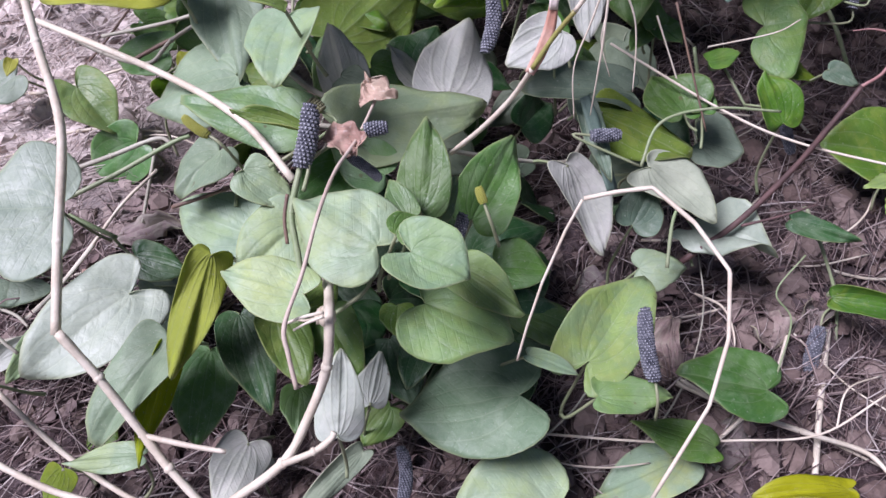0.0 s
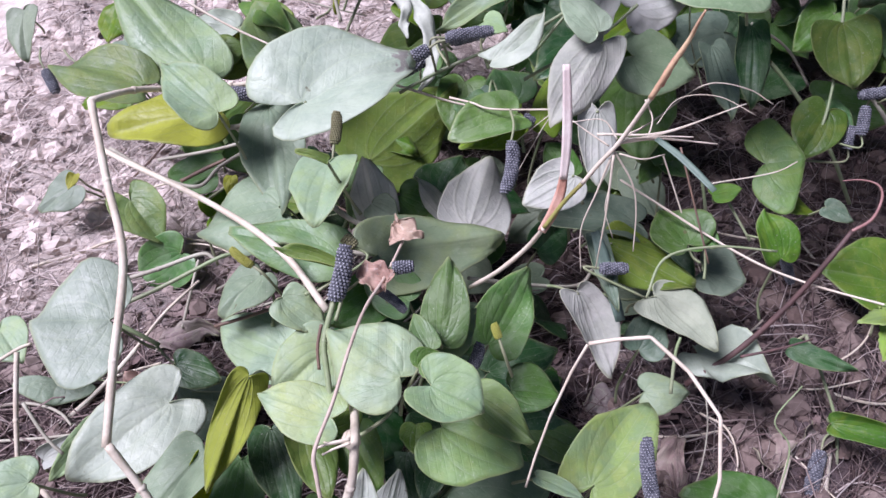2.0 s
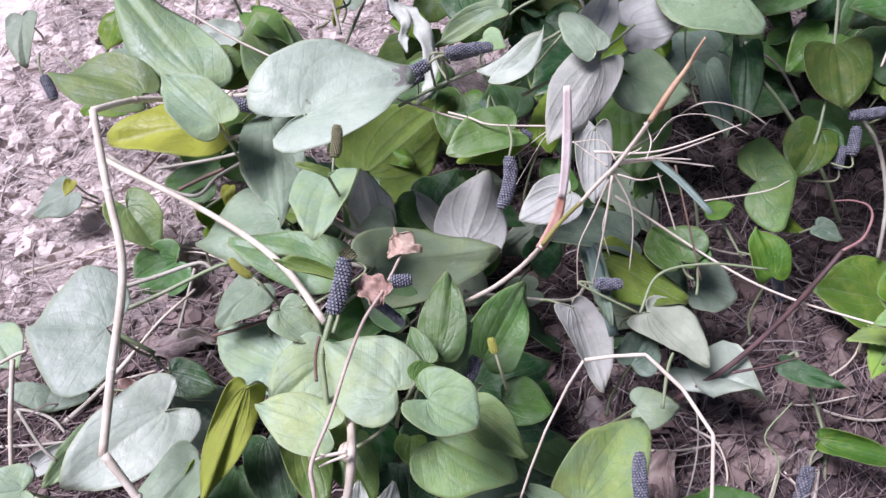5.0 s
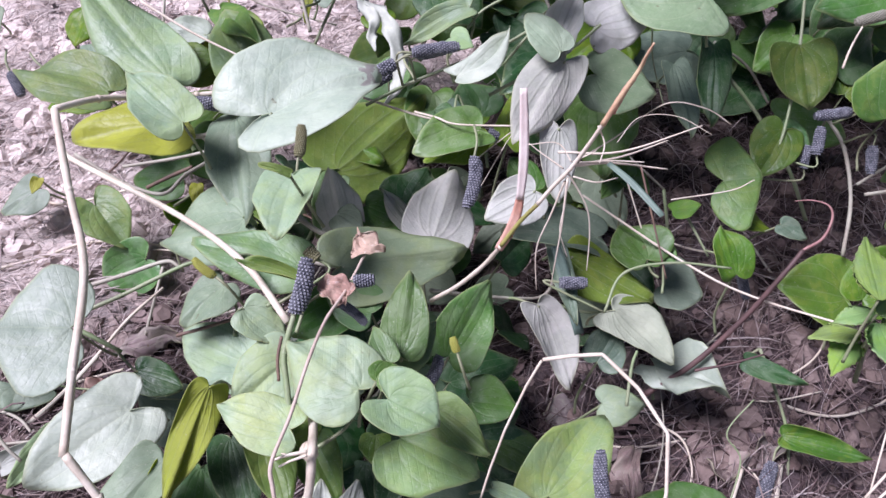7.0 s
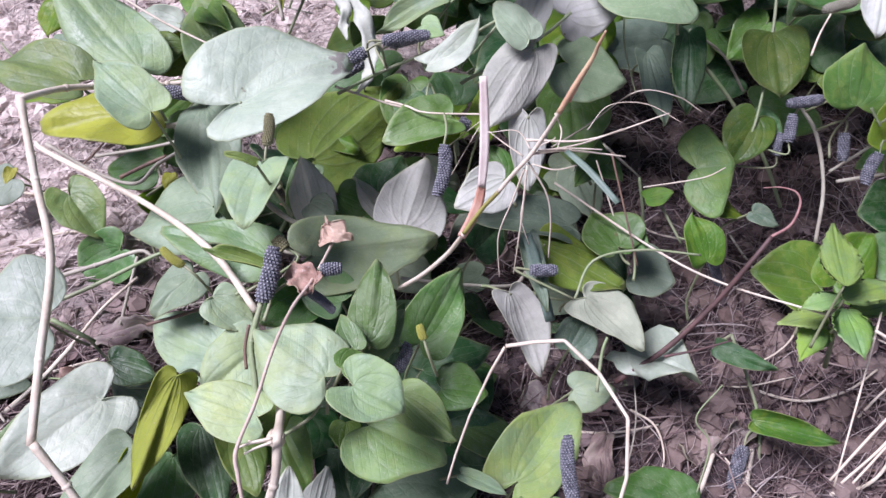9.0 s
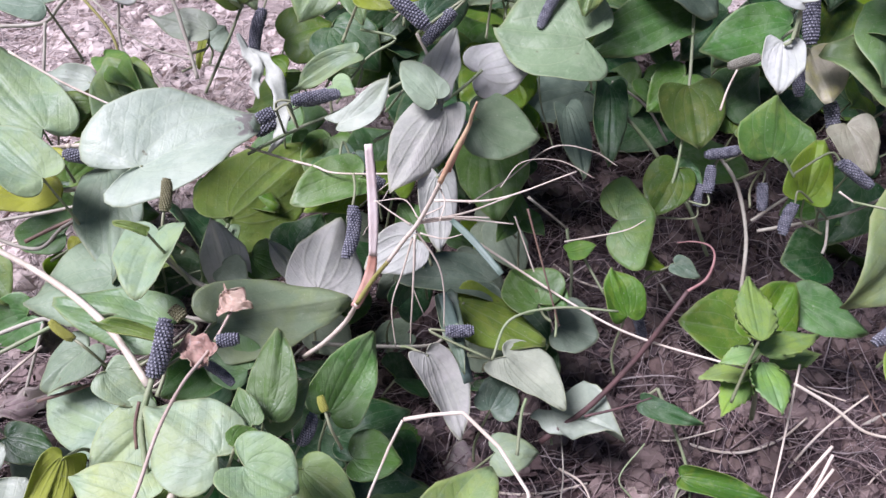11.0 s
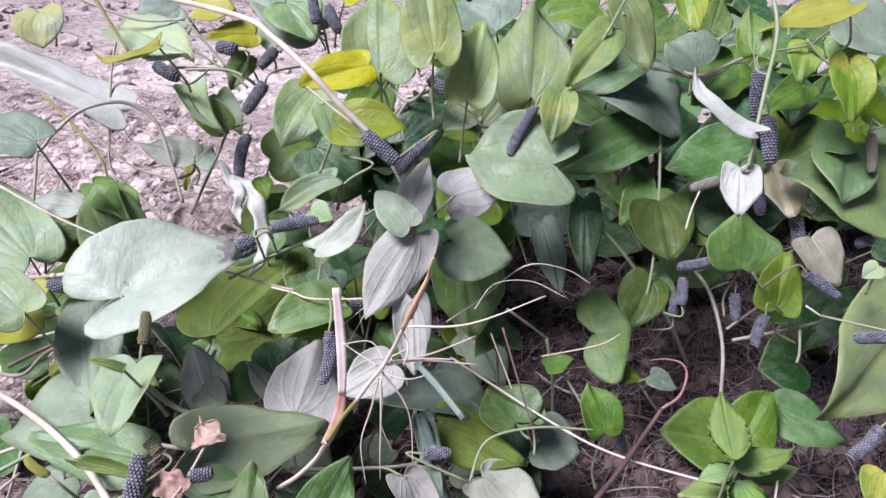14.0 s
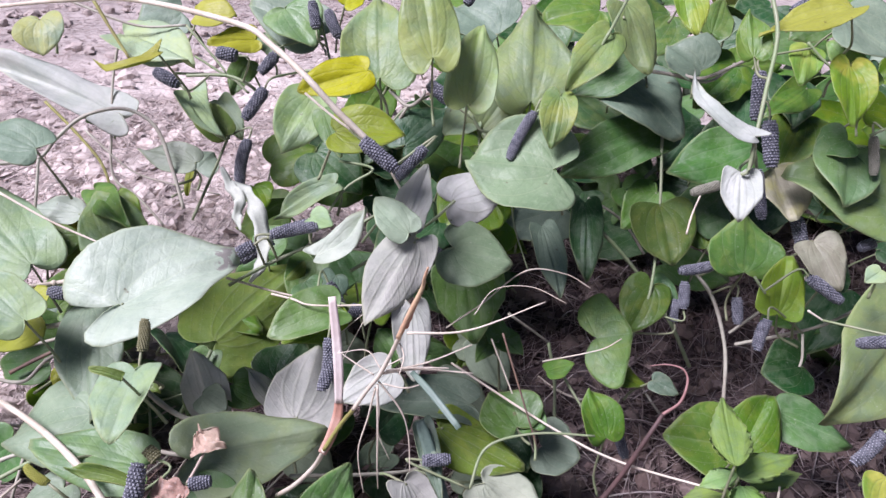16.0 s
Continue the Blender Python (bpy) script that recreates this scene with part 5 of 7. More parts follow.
leaf(VINES["centre"], "g", (-0.0139, 0.2287, 0.0901), (-0.0224, 0.2449, 0.0958), 0.0122, (-0.0842, -0.3703, 0.9251), lobe=.3, pale=.2)
leaf(VINES["centre"], "g", (0.0144, 0.2745, 0.0461), (0.0358, 0.3119, 0.0683), 0.0330, (0.2240, -0.5888, 0.7766), lobe=.4, cup=.3)
leaf(VINES["centre"], "d", (0.0162, 0.2904, 0.0067), (0.0573, 0.3091, 0.0084), 0.0323, (0.1065, -0.3220, 0.9407), lobe=.5)
leaf(VINES["centre"], "n", (-0.0075, 0.2166, 0.0505), (0.0303, 0.2032, 0.0417), 0.0481, (0.1065, -0.3220, 0.9407), lobe=.7, cup=-.15, pale=.3, dark=.1)
leaf(VINES["centre"], "n", (0.0070, 0.2260, 0.0623), (0.0342, 0.2061, 0.0552), 0.0221, (0.0521, -0.2727, 0.9607), lobe=.5, pale=.2, dark=.15)
leaf(VINES["centre"], "g", (0.0273, 0.2571, 0.0305), (0.0526, 0.2573, 0.0277), 0.0273, (0.1080, -0.2617, 0.9591), lobe=.5)
leaf(VINES["centre"], "g", (-0.0640, 0.2831, 0.0965), (-0.1194, 0.2936, 0.1005), 0.0314, (0.0058, -0.3291, 0.9443), lobe=.5, pale=.4)
leaf(VINES["centre"], "b", (-0.0980, 0.3153, 0.1015), (-0.1425, 0.3082, 0.0877), 0.0531, (-0.2471, -0.2669, 0.9315), lobe=.6, cup=-.2, pale=.4)
leaf(VINES["centre"], "b", (-0.1129, 0.3772, 0.1246), (-0.0945, 0.3064, 0.1028), 0.0377, (-0.1927, -0.3332, 0.9229), lobe=.5)
leaf(VINES["centre"], "b", (-0.1344, 0.3566, 0.0773), (-0.1174, 0.3528, 0.0728), 0.0367, (0.2027, -0.2362, 0.9503), lobe=.4)
leaf(VINES["centre"], "p", (-0.0669, 0.3088, 0.1346), (-0.0700, 0.2719, 0.1224), 0.0351, (-0.2397, -0.3322, 0.9122), lobe=.5, cup=.2, bend=.3, pale=.5)
leaf(VINES["centre"], "n", (-0.0630, 0.2845, 0.1513), (-0.0781, 0.2865, 0.1547), 0.0062, (0.1285, -0.4877, 0.8635), lobe=.1, cup=.9)
leaf(VINES["centre"], "p", (-0.0457, 0.3060, 0.0782), (0.0228, 0.3295, 0.0761), 0.0489, (-0.0978, -0.3777, 0.9207), lobe=.6, cup=-.1, gree=.32)
leaf(VINES["centre"], "b", (-0.1047, 0.2862, 0.0789), (-0.1211, 0.2664, 0.0661), 0.0270, (-0.2397, -0.3322, 0.9122), lobe=.6, dark=.05, gree=.1)
leaf(VINES["centre"], "o", (-0.0572, 0.2585, 0.1119), (-0.0872, 0.2618, 0.1192), 0.0081, (0.2064, -0.2428, 0.9479), lobe=.1, cup=.8)
leaf(VINES["centre"], "g", (-0.0449, 0.2939, 0.0641), (-0.0685, 0.2697, 0.0614), 0.0304, (0.2526, -0.3472, 0.9031), lobe=.4)
leaf(VINES["centre"], "g", (-0.0276, 0.2844, 0.0660), (-0.0534, 0.2939, 0.0757), 0.0279, (0.1542, -0.4696, 0.8693), lobe=.4, pale=.2)
leaf(VINES["centre"], "o", (-0.0579, 0.2142, 0.0512), (-0.0461, 0.2266, 0.0533), 0.0187, (-0.2103, 0.3518, -0.9122), lobe=.4)
leaf(VINES["centre"], "o", (-0.0537, 0.2309, 0.0251), (-0.0371, 0.2053, 0.0113), 0.0252, (-0.1253, -0.5307, 0.8383), lobe=.4)
leaf(VINES["centre"], "o", (-0.0751, 0.2265, 0.0315), (-0.0598, 0.1950, 0.0204), 0.0243, (0.2014, -0.2367, 0.9505), lobe=.4)
leaf(VINES["centre"], "o", (-0.0211, 0.2333, 0.0293), (-0.0216, 0.2197, 0.0246), 0.0175, (-0.2347, -0.3085, 0.9218), lobe=.4)
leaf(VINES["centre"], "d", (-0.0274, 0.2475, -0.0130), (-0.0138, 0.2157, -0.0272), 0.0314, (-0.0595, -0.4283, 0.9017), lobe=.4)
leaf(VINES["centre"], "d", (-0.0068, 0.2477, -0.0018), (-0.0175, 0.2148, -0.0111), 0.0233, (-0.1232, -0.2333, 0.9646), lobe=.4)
leaf(VINES["centre"], "w", (-0.0442, 0.1728, 0.0160), (-0.0423, 0.1947, 0.0479), 0.0219, (0.0000, 0.5464, -0.8375), lobe=.3, gree=.1)
leaf(VINES["centre"], "w", (-0.0331, 0.1966, 0.0037), (-0.0276, 0.2094, 0.0262), 0.0159, (-0.2436, 0.4504, -0.8590), lobe=.3, gree=.1)
leaf(VINES["centre"], "o", (-0.0265, 0.2155, -0.0268), (-0.0399, 0.1980, -0.0348), 0.0224, (0.0769, -0.4627, 0.8832), lobe=.4)
leaf(VINES["centre"], "b", (0.0363, 0.2076, -0.0053), (-0.0212, 0.2057, -0.0177), 0.0579, (-0.2018, -0.1785, 0.9630), lobe=.8, dark=.25, gree=.3)
leaf(VINES["centre"], "n", (0.0663, 0.2123, 0.0149), (0.0992, 0.2582, 0.0234), 0.0392, (0.1009, -0.2499, 0.9630), lobe=.9, pale=.55, dark=.12)
leaf(VINES["centre"], "p", (0.0384, 0.2106, 0.0223), (0.0612, 0.2036, 0.0161), 0.0092, (0.1402, -0.3665, 0.9198), lobe=.3, cup=.5)
leaf(VINES["centre"], "g", (0.0698, 0.1966, 0.0109), (0.1037, 0.1975, 0.0073), 0.0203, (0.1078, -0.0765, 0.9912), lobe=.4, pale=.3)
leaf(VINES["centre"], "g", (0.1676, 0.2290, -0.0318), (0.1202, 0.2356, -0.0261), 0.0426, (0.1078, -0.0765, 0.9912), lobe=.7, dark=.25)
leaf(VINES["centre"], "g", (0.1386, 0.2056, -0.0477), (0.0948, 0.2134, -0.0364), 0.0210, (0.2153, -0.1713, 0.9614), lobe=.4)
leaf(VINES["centre"], "k", (0.1477, 0.2193, -0.0767), (0.1221, 0.2145, -0.0775), 0.0215, (-0.0031, 0.1705, -0.9854), lobe=.4)
leaf(VINES["centre"], "p", (0.1278, 0.2097, -0.0661), (0.0770, 0.1882, -0.0678), 0.0303, (0.0000, -0.0769, 0.9970), lobe=.5, yel=.5)
leaf(VINES["centre"], "p", (0.0507, 0.1678, -0.0419), (0.0016, 0.1656, -0.0429), 0.0597, (0.0000, -0.0769, 0.9970), lobe=.8, pale=.3)
leaf(VINES["centre"], "y", (0.1906, 0.1752, -0.0358), (0.1442, 0.1717, -0.0356), 0.0144, (0.0000, 0.0765, 0.9971), lobe=.4)
leaf(VINES["centre"], "p", (0.1057, 0.2843, 0.0014), (0.1312, 0.2840, 0.0012), 0.0275, (0.0043, -0.3036, 0.9528), lobe=.7, cup=-.4, bend=.9, pale=.6)
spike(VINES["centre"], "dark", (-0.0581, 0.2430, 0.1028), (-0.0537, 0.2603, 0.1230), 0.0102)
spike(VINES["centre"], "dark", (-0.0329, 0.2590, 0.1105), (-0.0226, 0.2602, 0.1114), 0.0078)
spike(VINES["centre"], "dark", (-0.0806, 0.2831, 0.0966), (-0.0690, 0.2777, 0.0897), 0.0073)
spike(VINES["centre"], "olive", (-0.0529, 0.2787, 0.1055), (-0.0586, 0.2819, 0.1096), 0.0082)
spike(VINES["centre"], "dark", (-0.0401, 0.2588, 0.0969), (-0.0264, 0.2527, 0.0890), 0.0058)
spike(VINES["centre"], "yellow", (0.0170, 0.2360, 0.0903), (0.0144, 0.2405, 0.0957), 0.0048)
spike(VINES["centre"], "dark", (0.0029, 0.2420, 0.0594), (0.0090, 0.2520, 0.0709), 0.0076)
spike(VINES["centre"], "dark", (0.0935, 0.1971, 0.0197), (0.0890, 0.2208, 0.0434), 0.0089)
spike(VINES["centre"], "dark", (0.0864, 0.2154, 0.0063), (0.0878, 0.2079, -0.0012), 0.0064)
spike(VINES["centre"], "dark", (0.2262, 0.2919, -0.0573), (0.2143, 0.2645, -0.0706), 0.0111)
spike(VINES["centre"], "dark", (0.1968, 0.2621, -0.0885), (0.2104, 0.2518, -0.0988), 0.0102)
spike(VINES["centre"], "dark", (-0.0191, 0.1705, -0.0387), (-0.0201, 0.1892, -0.0199), 0.0080)
leaf(VINES["middle"], "k", (0.0027, 0.3440, 0.0703), (0.0141, 0.3760, 0.0984), 0.0420, (-0.1318, 0.6805, -0.7208), lobe=.5)
leaf(VINES["middle"], "k", (0.0571, 0.3365, 0.1125), (0.0302, 0.3236, 0.1013), 0.0275, (-0.0280, 0.6899, -0.7234), lobe=.4)
leaf(VINES["middle"], "k", (0.0699, 0.3792, 0.1688), (0.0430, 0.3440, 0.1363), 0.0317, (-0.0280, 0.6899, -0.7234), lobe=.6)
leaf(VINES["middle"], "k", (0.0680, 0.3542, 0.1418), (0.0698, 0.3281, 0.1111), 0.0218, (-0.1372, 0.7518, -0.6449), lobe=.5)
leaf(VINES["middle"], "g", (0.0262, 0.3688, 0.1306), (-0.0107, 0.3504, 0.1244), 0.0330, (0.0058, -0.3291, 0.9443), lobe=.5, cup=.35)
leaf(VINES["middle"], "o", (0.0241, 0.3752, 0.1280), (-0.0047, 0.3580, 0.1135), 0.0274, (0.1092, 0.5267, -0.8430), lobe=.4)
leaf(VINES["middle"], "o", (-0.0670, 0.4442, 0.0480), (-0.0083, 0.4939, 0.0842), 0.0657, (-0.1318, 0.6805, -0.7208), lobe=.6)
leaf(VINES["middle"], "g", (-0.0640, 0.4187, 0.0593), (-0.0733, 0.3809, 0.0363), 0.0221, (0.0854, -0.5337, 0.8413), lobe=.3)
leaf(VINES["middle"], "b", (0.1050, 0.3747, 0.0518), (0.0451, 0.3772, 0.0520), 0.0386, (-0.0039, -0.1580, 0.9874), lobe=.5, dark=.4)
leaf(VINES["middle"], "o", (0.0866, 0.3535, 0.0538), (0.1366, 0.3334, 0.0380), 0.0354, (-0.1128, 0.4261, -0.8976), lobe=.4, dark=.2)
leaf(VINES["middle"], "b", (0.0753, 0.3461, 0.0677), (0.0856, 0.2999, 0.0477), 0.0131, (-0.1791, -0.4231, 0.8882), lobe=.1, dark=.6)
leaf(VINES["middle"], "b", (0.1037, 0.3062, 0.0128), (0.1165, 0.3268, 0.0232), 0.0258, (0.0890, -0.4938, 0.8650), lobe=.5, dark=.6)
leaf(VINES["middle"], "k", (0.0655, 0.3196, 0.0441), (0.0861, 0.2880, 0.0068), 0.0276, (-0.3404, 0.6340, -0.6944), lobe=.4, cup=-.4, arc=.12)
leaf(VINES["middle"], "k", (0.1113, 0.3238, 0.0384), (0.1463, 0.2995, 0.0203), 0.0307, (-0.1217, 0.5099, -0.8516), lobe=.5, gree=.35, arc=.12)
leaf(VINES["middle"], "b", (0.1543, 0.3678, 0.0228), (0.1774, 0.3597, 0.0210), 0.0437, (-0.0003, -0.2219, 0.9751), lobe=.9)
leaf(VINES["middle"], "g", (0.1328, 0.3529, 0.0547), (0.1188, 0.3767, 0.0624), 0.0408, (0.0043, -0.3036, 0.9528), lobe=.7, dark=.2)
leaf(VINES["middle"], "g", (0.1432, 0.3532, 0.0529), (0.1410, 0.3731, 0.0586), 0.0195, (-0.2576, -0.2898, 0.9218), lobe=.5)
leaf(VINES["middle"], "n", (0.1965, 0.4269, 0.0657), (0.2197, 0.4245, 0.0723), 0.0723, (-0.2943, -0.4559, 0.8399), lobe=1.7, cup=-.25, pale=.15, dark=.2)
leaf(VINES["middle"], "o", (0.1870, 0.3485, 0.0499), (0.1792, 0.3717, 0.0694), 0.0290, (0.2336, -0.5783, 0.7817), lobe=.5, cup=.25)
leaf(VINES["middle"], "n", (0.1594, 0.4055, 0.0538), (0.1789, 0.4098, 0.0571), 0.0159, (-0.1056, -0.2652, 0.9584), lobe=.2)
leaf(VINES["middle"], "o", (0.2039, 0.4122, 0.0503), (0.2303, 0.4077, 0.0404), 0.0193, (0.2585, -0.4031, 0.8779), lobe=.3)
leaf(VINES["middle"], "g", (0.1284, 0.4278, 0.0688), (0.1444, 0.4141, 0.0603), 0.0184, (-0.0157, -0.3876, 0.9217), lobe=.2)
leaf(VINES["middle"], "g", (0.1245, 0.4248, 0.0663), (0.1122, 0.4098, 0.0580), 0.0138, (0.0967, -0.3576, 0.9289), lobe=.2)
leaf(VINES["middle"], "g", (0.1278, 0.4209, 0.0683), (0.1165, 0.4426, 0.0836), 0.0182, (0.0440, -0.3543, 0.9341), lobe=.2)
leaf(VINES["middle"], "k", (-0.1148, 0.5320, 0.0553), (-0.0707, 0.5276, 0.0399), 0.0112, (0.2764, -0.3617, 0.8904))
leaf(VINES["middle"], "w", (-0.0527, 0.3664, 0.0529), (-0.0608, 0.3755, 0.0950), 0.0287, (0.1175, 0.6394, -0.7599), lobe=.3)
leaf(VINES["middle"], "k", (-0.0562, 0.3683, 0.0667), (-0.0399, 0.3577, 0.0640), 0.0210, (-0.1552, -0.4562, 0.8763), lobe=.3)
leaf(VINES["middle"], "k", (-0.0072, 0.3635, 0.0592), (-0.0314, 0.3753, 0.0825), 0.0150, (-0.2962, 0.3542, -0.8870), lobe=.3)
leaf(VINES["middle"], "g", (-0.0400, 0.3788, 0.0663), (-0.0152, 0.3715, 0.0601), 0.0256, (0.0515, -0.5428, 0.8383), lobe=.4)
leaf(VINES["middle"], "d", (-0.0163, 0.3981, 0.0537), (-0.0029, 0.4269, 0.0658), 0.0425, (-0.0445, -0.3708, 0.9277), lobe=.4)
leaf(VINES["middle"], "o", (-0.0913, 0.4892, 0.0512), (-0.0344, 0.4510, 0.0535), 0.0401, (-0.2772, -0.3583, 0.8915), lobe=.3)
leaf(VINES["middle"], "o", (0.0444, 0.3912, 0.1085), (0.0650, 0.4416, 0.1370), 0.0210, (-0.1062, 0.5226, -0.8459), lobe=.3)
leaf(VINES["middle"], "g", (0.0612, 0.3778, 0.0845), (0.0480, 0.3982, 0.0946), 0.0228, (0.0906, -0.3970, 0.9133), lobe=.3)
leaf(VINES["middle"], "b", (0.0177, 0.4550, 0.0972), (0.0037, 0.4247, 0.0846), 0.0223, (0.1271, -0.4285, 0.8946), lobe=.3, dark=.5)
leaf(VINES["middle"], "o", (0.2259, 0.2949, -0.0350), (0.2732, 0.2766, -0.0304), 0.0194, (-0.3236, -0.5082, 0.7981), lobe=.2, cup=.7, dark=.35)
leaf(VINES["middle"], "d", (0.2025, 0.3265, -0.0027), (0.2362, 0.3088, -0.0024), 0.0142, (-0.2834, -0.5316, 0.7982), lobe=.3)
spike(VINES["middle"], "dark", (0.0233, 0.3450, 0.1283), (0.0198, 0.3262, 0.1063), 0.0092)
spike(VINES["middle"], "dark", (0.0745, 0.3159, 0.0655), (0.0906, 0.3168, 0.0657), 0.0087)
spike(VINES["middle"], "dark", (-0.0148, 0.4036, 0.1578), (0.0134, 0.4080, 0.1615), 0.0089)
spike(VINES["middle"], "dark", (-0.0231, 0.3994, 0.1534), (-0.0355, 0.3947, 0.1484), 0.0095)
spike(VINES["middle"], "dark", (0.2020, 0.3738, 0.0314), (0.2081, 0.3637, 0.0162), 0.0083)
spike(VINES["middle"], "dark", (0.3709, 0.4307, 0.1407), (0.3599, 0.4293, 0.1372), 0.0088)
leaf(VINES["back"], "b", (0.0943, 0.4073, 0.1476), (0.1292, 0.3997, 0.1414), 0.0444, (0.0505, -0.4827, 0.8743), lobe=1.0, cup=-.1, pale=.2, gree=.3)
leaf(VINES["back"], "w", (0.0929, 0.4284, 0.1688), (0.1290, 0.4385, 0.1751), 0.0353, (-0.0514, 0.6537, -0.7550), lobe=.7)
leaf(VINES["back"], "w", (0.0639, 0.3885, 0.1732), (0.0768, 0.4114, 0.2011), 0.0223, (0.1562, 0.7267, -0.6689), lobe=.3)
leaf(VINES["back"], "s", (0.0657, 0.3762, 0.1758), (0.0468, 0.3940, 0.1872), 0.0214, (-0.0524, -0.5770, 0.8150), lobe=.4, pale=.45)
leaf(VINES["back"], "s", (0.0121, 0.3968, 0.1484), (0.0418, 0.4155, 0.1695), 0.0204, (-0.1502, -0.5326, 0.8329), lobe=.3, cup=.25, arc=.18, wave=3)
leaf(VINES["back"], "p", (0.0189, 0.4667, 0.1610), (-0.0234, 0.4629, 0.1361), 0.0199, (-0.3565, -0.6181, 0.7006), lobe=.3, cup=.4)
leaf(VINES["back"], "p", (0.0077, 0.4199, 0.1610), (0.0215, 0.4151, 0.1580), 0.0186, (0.0529, -0.4181, 0.9069), lobe=.4)
leaf(VINES["back"], "g", (-0.0008, 0.5406, 0.1949), (-0.0215, 0.5019, 0.1661), 0.0405, (-0.0524, -0.5770, 0.8150), lobe=.4, pale=.4)
leaf(VINES["back"], "g", (0.0095, 0.4992, 0.1991), (0.0233, 0.4648, 0.1800), 0.0184, (-0.2074, -0.5382, 0.8169), lobe=.3, pale=.3)
leaf(VINES["back"], "y", (0.0424, 0.4303, 0.2483), (0.0042, 0.4218, 0.2384), 0.0258, (-0.0535, -0.6529, 0.7555), lobe=.3)
leaf(VINES["back"], "y", (0.0270, 0.3936, 0.2273), (0.0640, 0.3898, 0.2270), 0.0293, (-0.0524, -0.5770, 0.8150), lobe=.4, gree=.6)
leaf(VINES["back"], "d", (-0.0055, 0.5747, 0.1355), (0.0310, 0.5451, 0.1135), 0.0511, (0.0075, -0.5911, 0.8065), lobe=.4)
leaf(VINES["back"], "o", (-0.0644, 0.5328, 0.1660), (-0.0921, 0.5547, 0.1830), 0.0247, (-0.0535, -0.6529, 0.7555), lobe=.3, cup=.4)
leaf(VINES["back"], "p", (-0.0794, 0.5805, 0.1739), (-0.0566, 0.5512, 0.1563), 0.0212, (-0.1404, -0.5858, 0.7982), lobe=.3)
leaf(VINES["back"], "y", (-0.0832, 0.4690, 0.2453), (-0.1195, 0.4635, 0.2417), 0.0178, (-0.0499, -0.4572, 0.8879), lobe=.3, cup=.2, arc=-.38)
leaf(VINES["back"], "p", (-0.1625, 0.5013, 0.2534), (-0.1567, 0.4842, 0.2367), 0.0310, (-0.0535, -0.6529, 0.7555), lobe=.8, yel=.6)
leaf(VINES["back"], "w", (-0.1567, 0.5849, 0.1603), (-0.2792, 0.6489, 0.1804), 0.0353, (-0.3968, -0.3505, 0.8483), lobe=.4, wave=2.2, jag=.25)
leaf(VINES["back"], "b", (-0.1495, 0.4312, 0.1985), (-0.1895, 0.4504, 0.2030), 0.0341, (-0.0462, -0.3193, 0.9465), lobe=.5)
leaf(VINES["back"], "g", (-0.1694, 0.5963, 0.1618), (-0.1849, 0.5866, 0.1535), 0.0363, (-0.1319, -0.5080, 0.8512), lobe=.4)
leaf(VINES["back"], "p", (-0.1435, 0.6321, 0.2103), (-0.0999, 0.5985, 0.1965), 0.0416, (-0.1792, -0.5637, 0.8063), lobe=.4)
leaf(VINES["back"], "b", (-0.1131, 0.6349, 0.2280), (-0.1452, 0.6219, 0.2217), 0.0447, (0.1277, -0.6685, 0.7327), lobe=.4)
leaf(VINES["back"], "y", (-0.0930, 0.6075, 0.2330), (-0.0632, 0.6054, 0.2321), 0.0300, (-0.0084, -0.4767, 0.8790), lobe=.4)
leaf(VINES["back"], "y", (-0.0505, 0.6015, 0.2164), (-0.0846, 0.5898, 0.2146), 0.0267, (-0.1766, -0.6072, 0.7747), lobe=.4)
leaf(VINES["back"], "b", (-0.0049, 0.6098, 0.2186), (-0.0591, 0.6367, 0.2342), 0.0490, (-0.1510, -0.4743, 0.8673), lobe=.5)
leaf(VINES["back"], "g", (-0.0598, 0.6142, 0.1948), (-0.0699, 0.5878, 0.1760), 0.0218, (0.1435, -0.6089, 0.7802), lobe=.3)
leaf(VINES["back"], "p", (-0.0466, 0.6251, 0.2144), (-0.0309, 0.6017, 0.2037), 0.0222, (-0.2464, -0.5385, 0.8058), lobe=.3)
leaf(VINES["back"], "y", (0.0165, 0.6235, 0.2391), (0.0336, 0.6366, 0.2487), 0.0190, (0.0782, -0.6509, 0.7551), lobe=.4)
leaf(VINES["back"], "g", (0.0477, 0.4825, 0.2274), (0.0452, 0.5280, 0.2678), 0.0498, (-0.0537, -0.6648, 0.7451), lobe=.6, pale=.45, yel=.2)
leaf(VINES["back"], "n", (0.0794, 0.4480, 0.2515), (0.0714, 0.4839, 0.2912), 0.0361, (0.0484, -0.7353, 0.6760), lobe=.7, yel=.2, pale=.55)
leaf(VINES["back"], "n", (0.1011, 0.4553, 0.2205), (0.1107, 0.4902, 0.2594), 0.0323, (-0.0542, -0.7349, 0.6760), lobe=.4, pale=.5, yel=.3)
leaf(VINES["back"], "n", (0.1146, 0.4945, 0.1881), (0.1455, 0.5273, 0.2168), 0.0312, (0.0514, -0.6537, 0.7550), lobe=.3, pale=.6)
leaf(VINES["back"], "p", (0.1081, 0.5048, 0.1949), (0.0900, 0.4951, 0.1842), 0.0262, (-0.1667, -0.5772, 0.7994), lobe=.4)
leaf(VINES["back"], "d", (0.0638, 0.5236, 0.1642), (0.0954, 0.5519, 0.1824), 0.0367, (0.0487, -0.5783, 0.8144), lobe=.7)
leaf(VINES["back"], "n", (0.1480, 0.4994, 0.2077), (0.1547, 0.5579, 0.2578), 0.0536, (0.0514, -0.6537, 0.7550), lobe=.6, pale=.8)
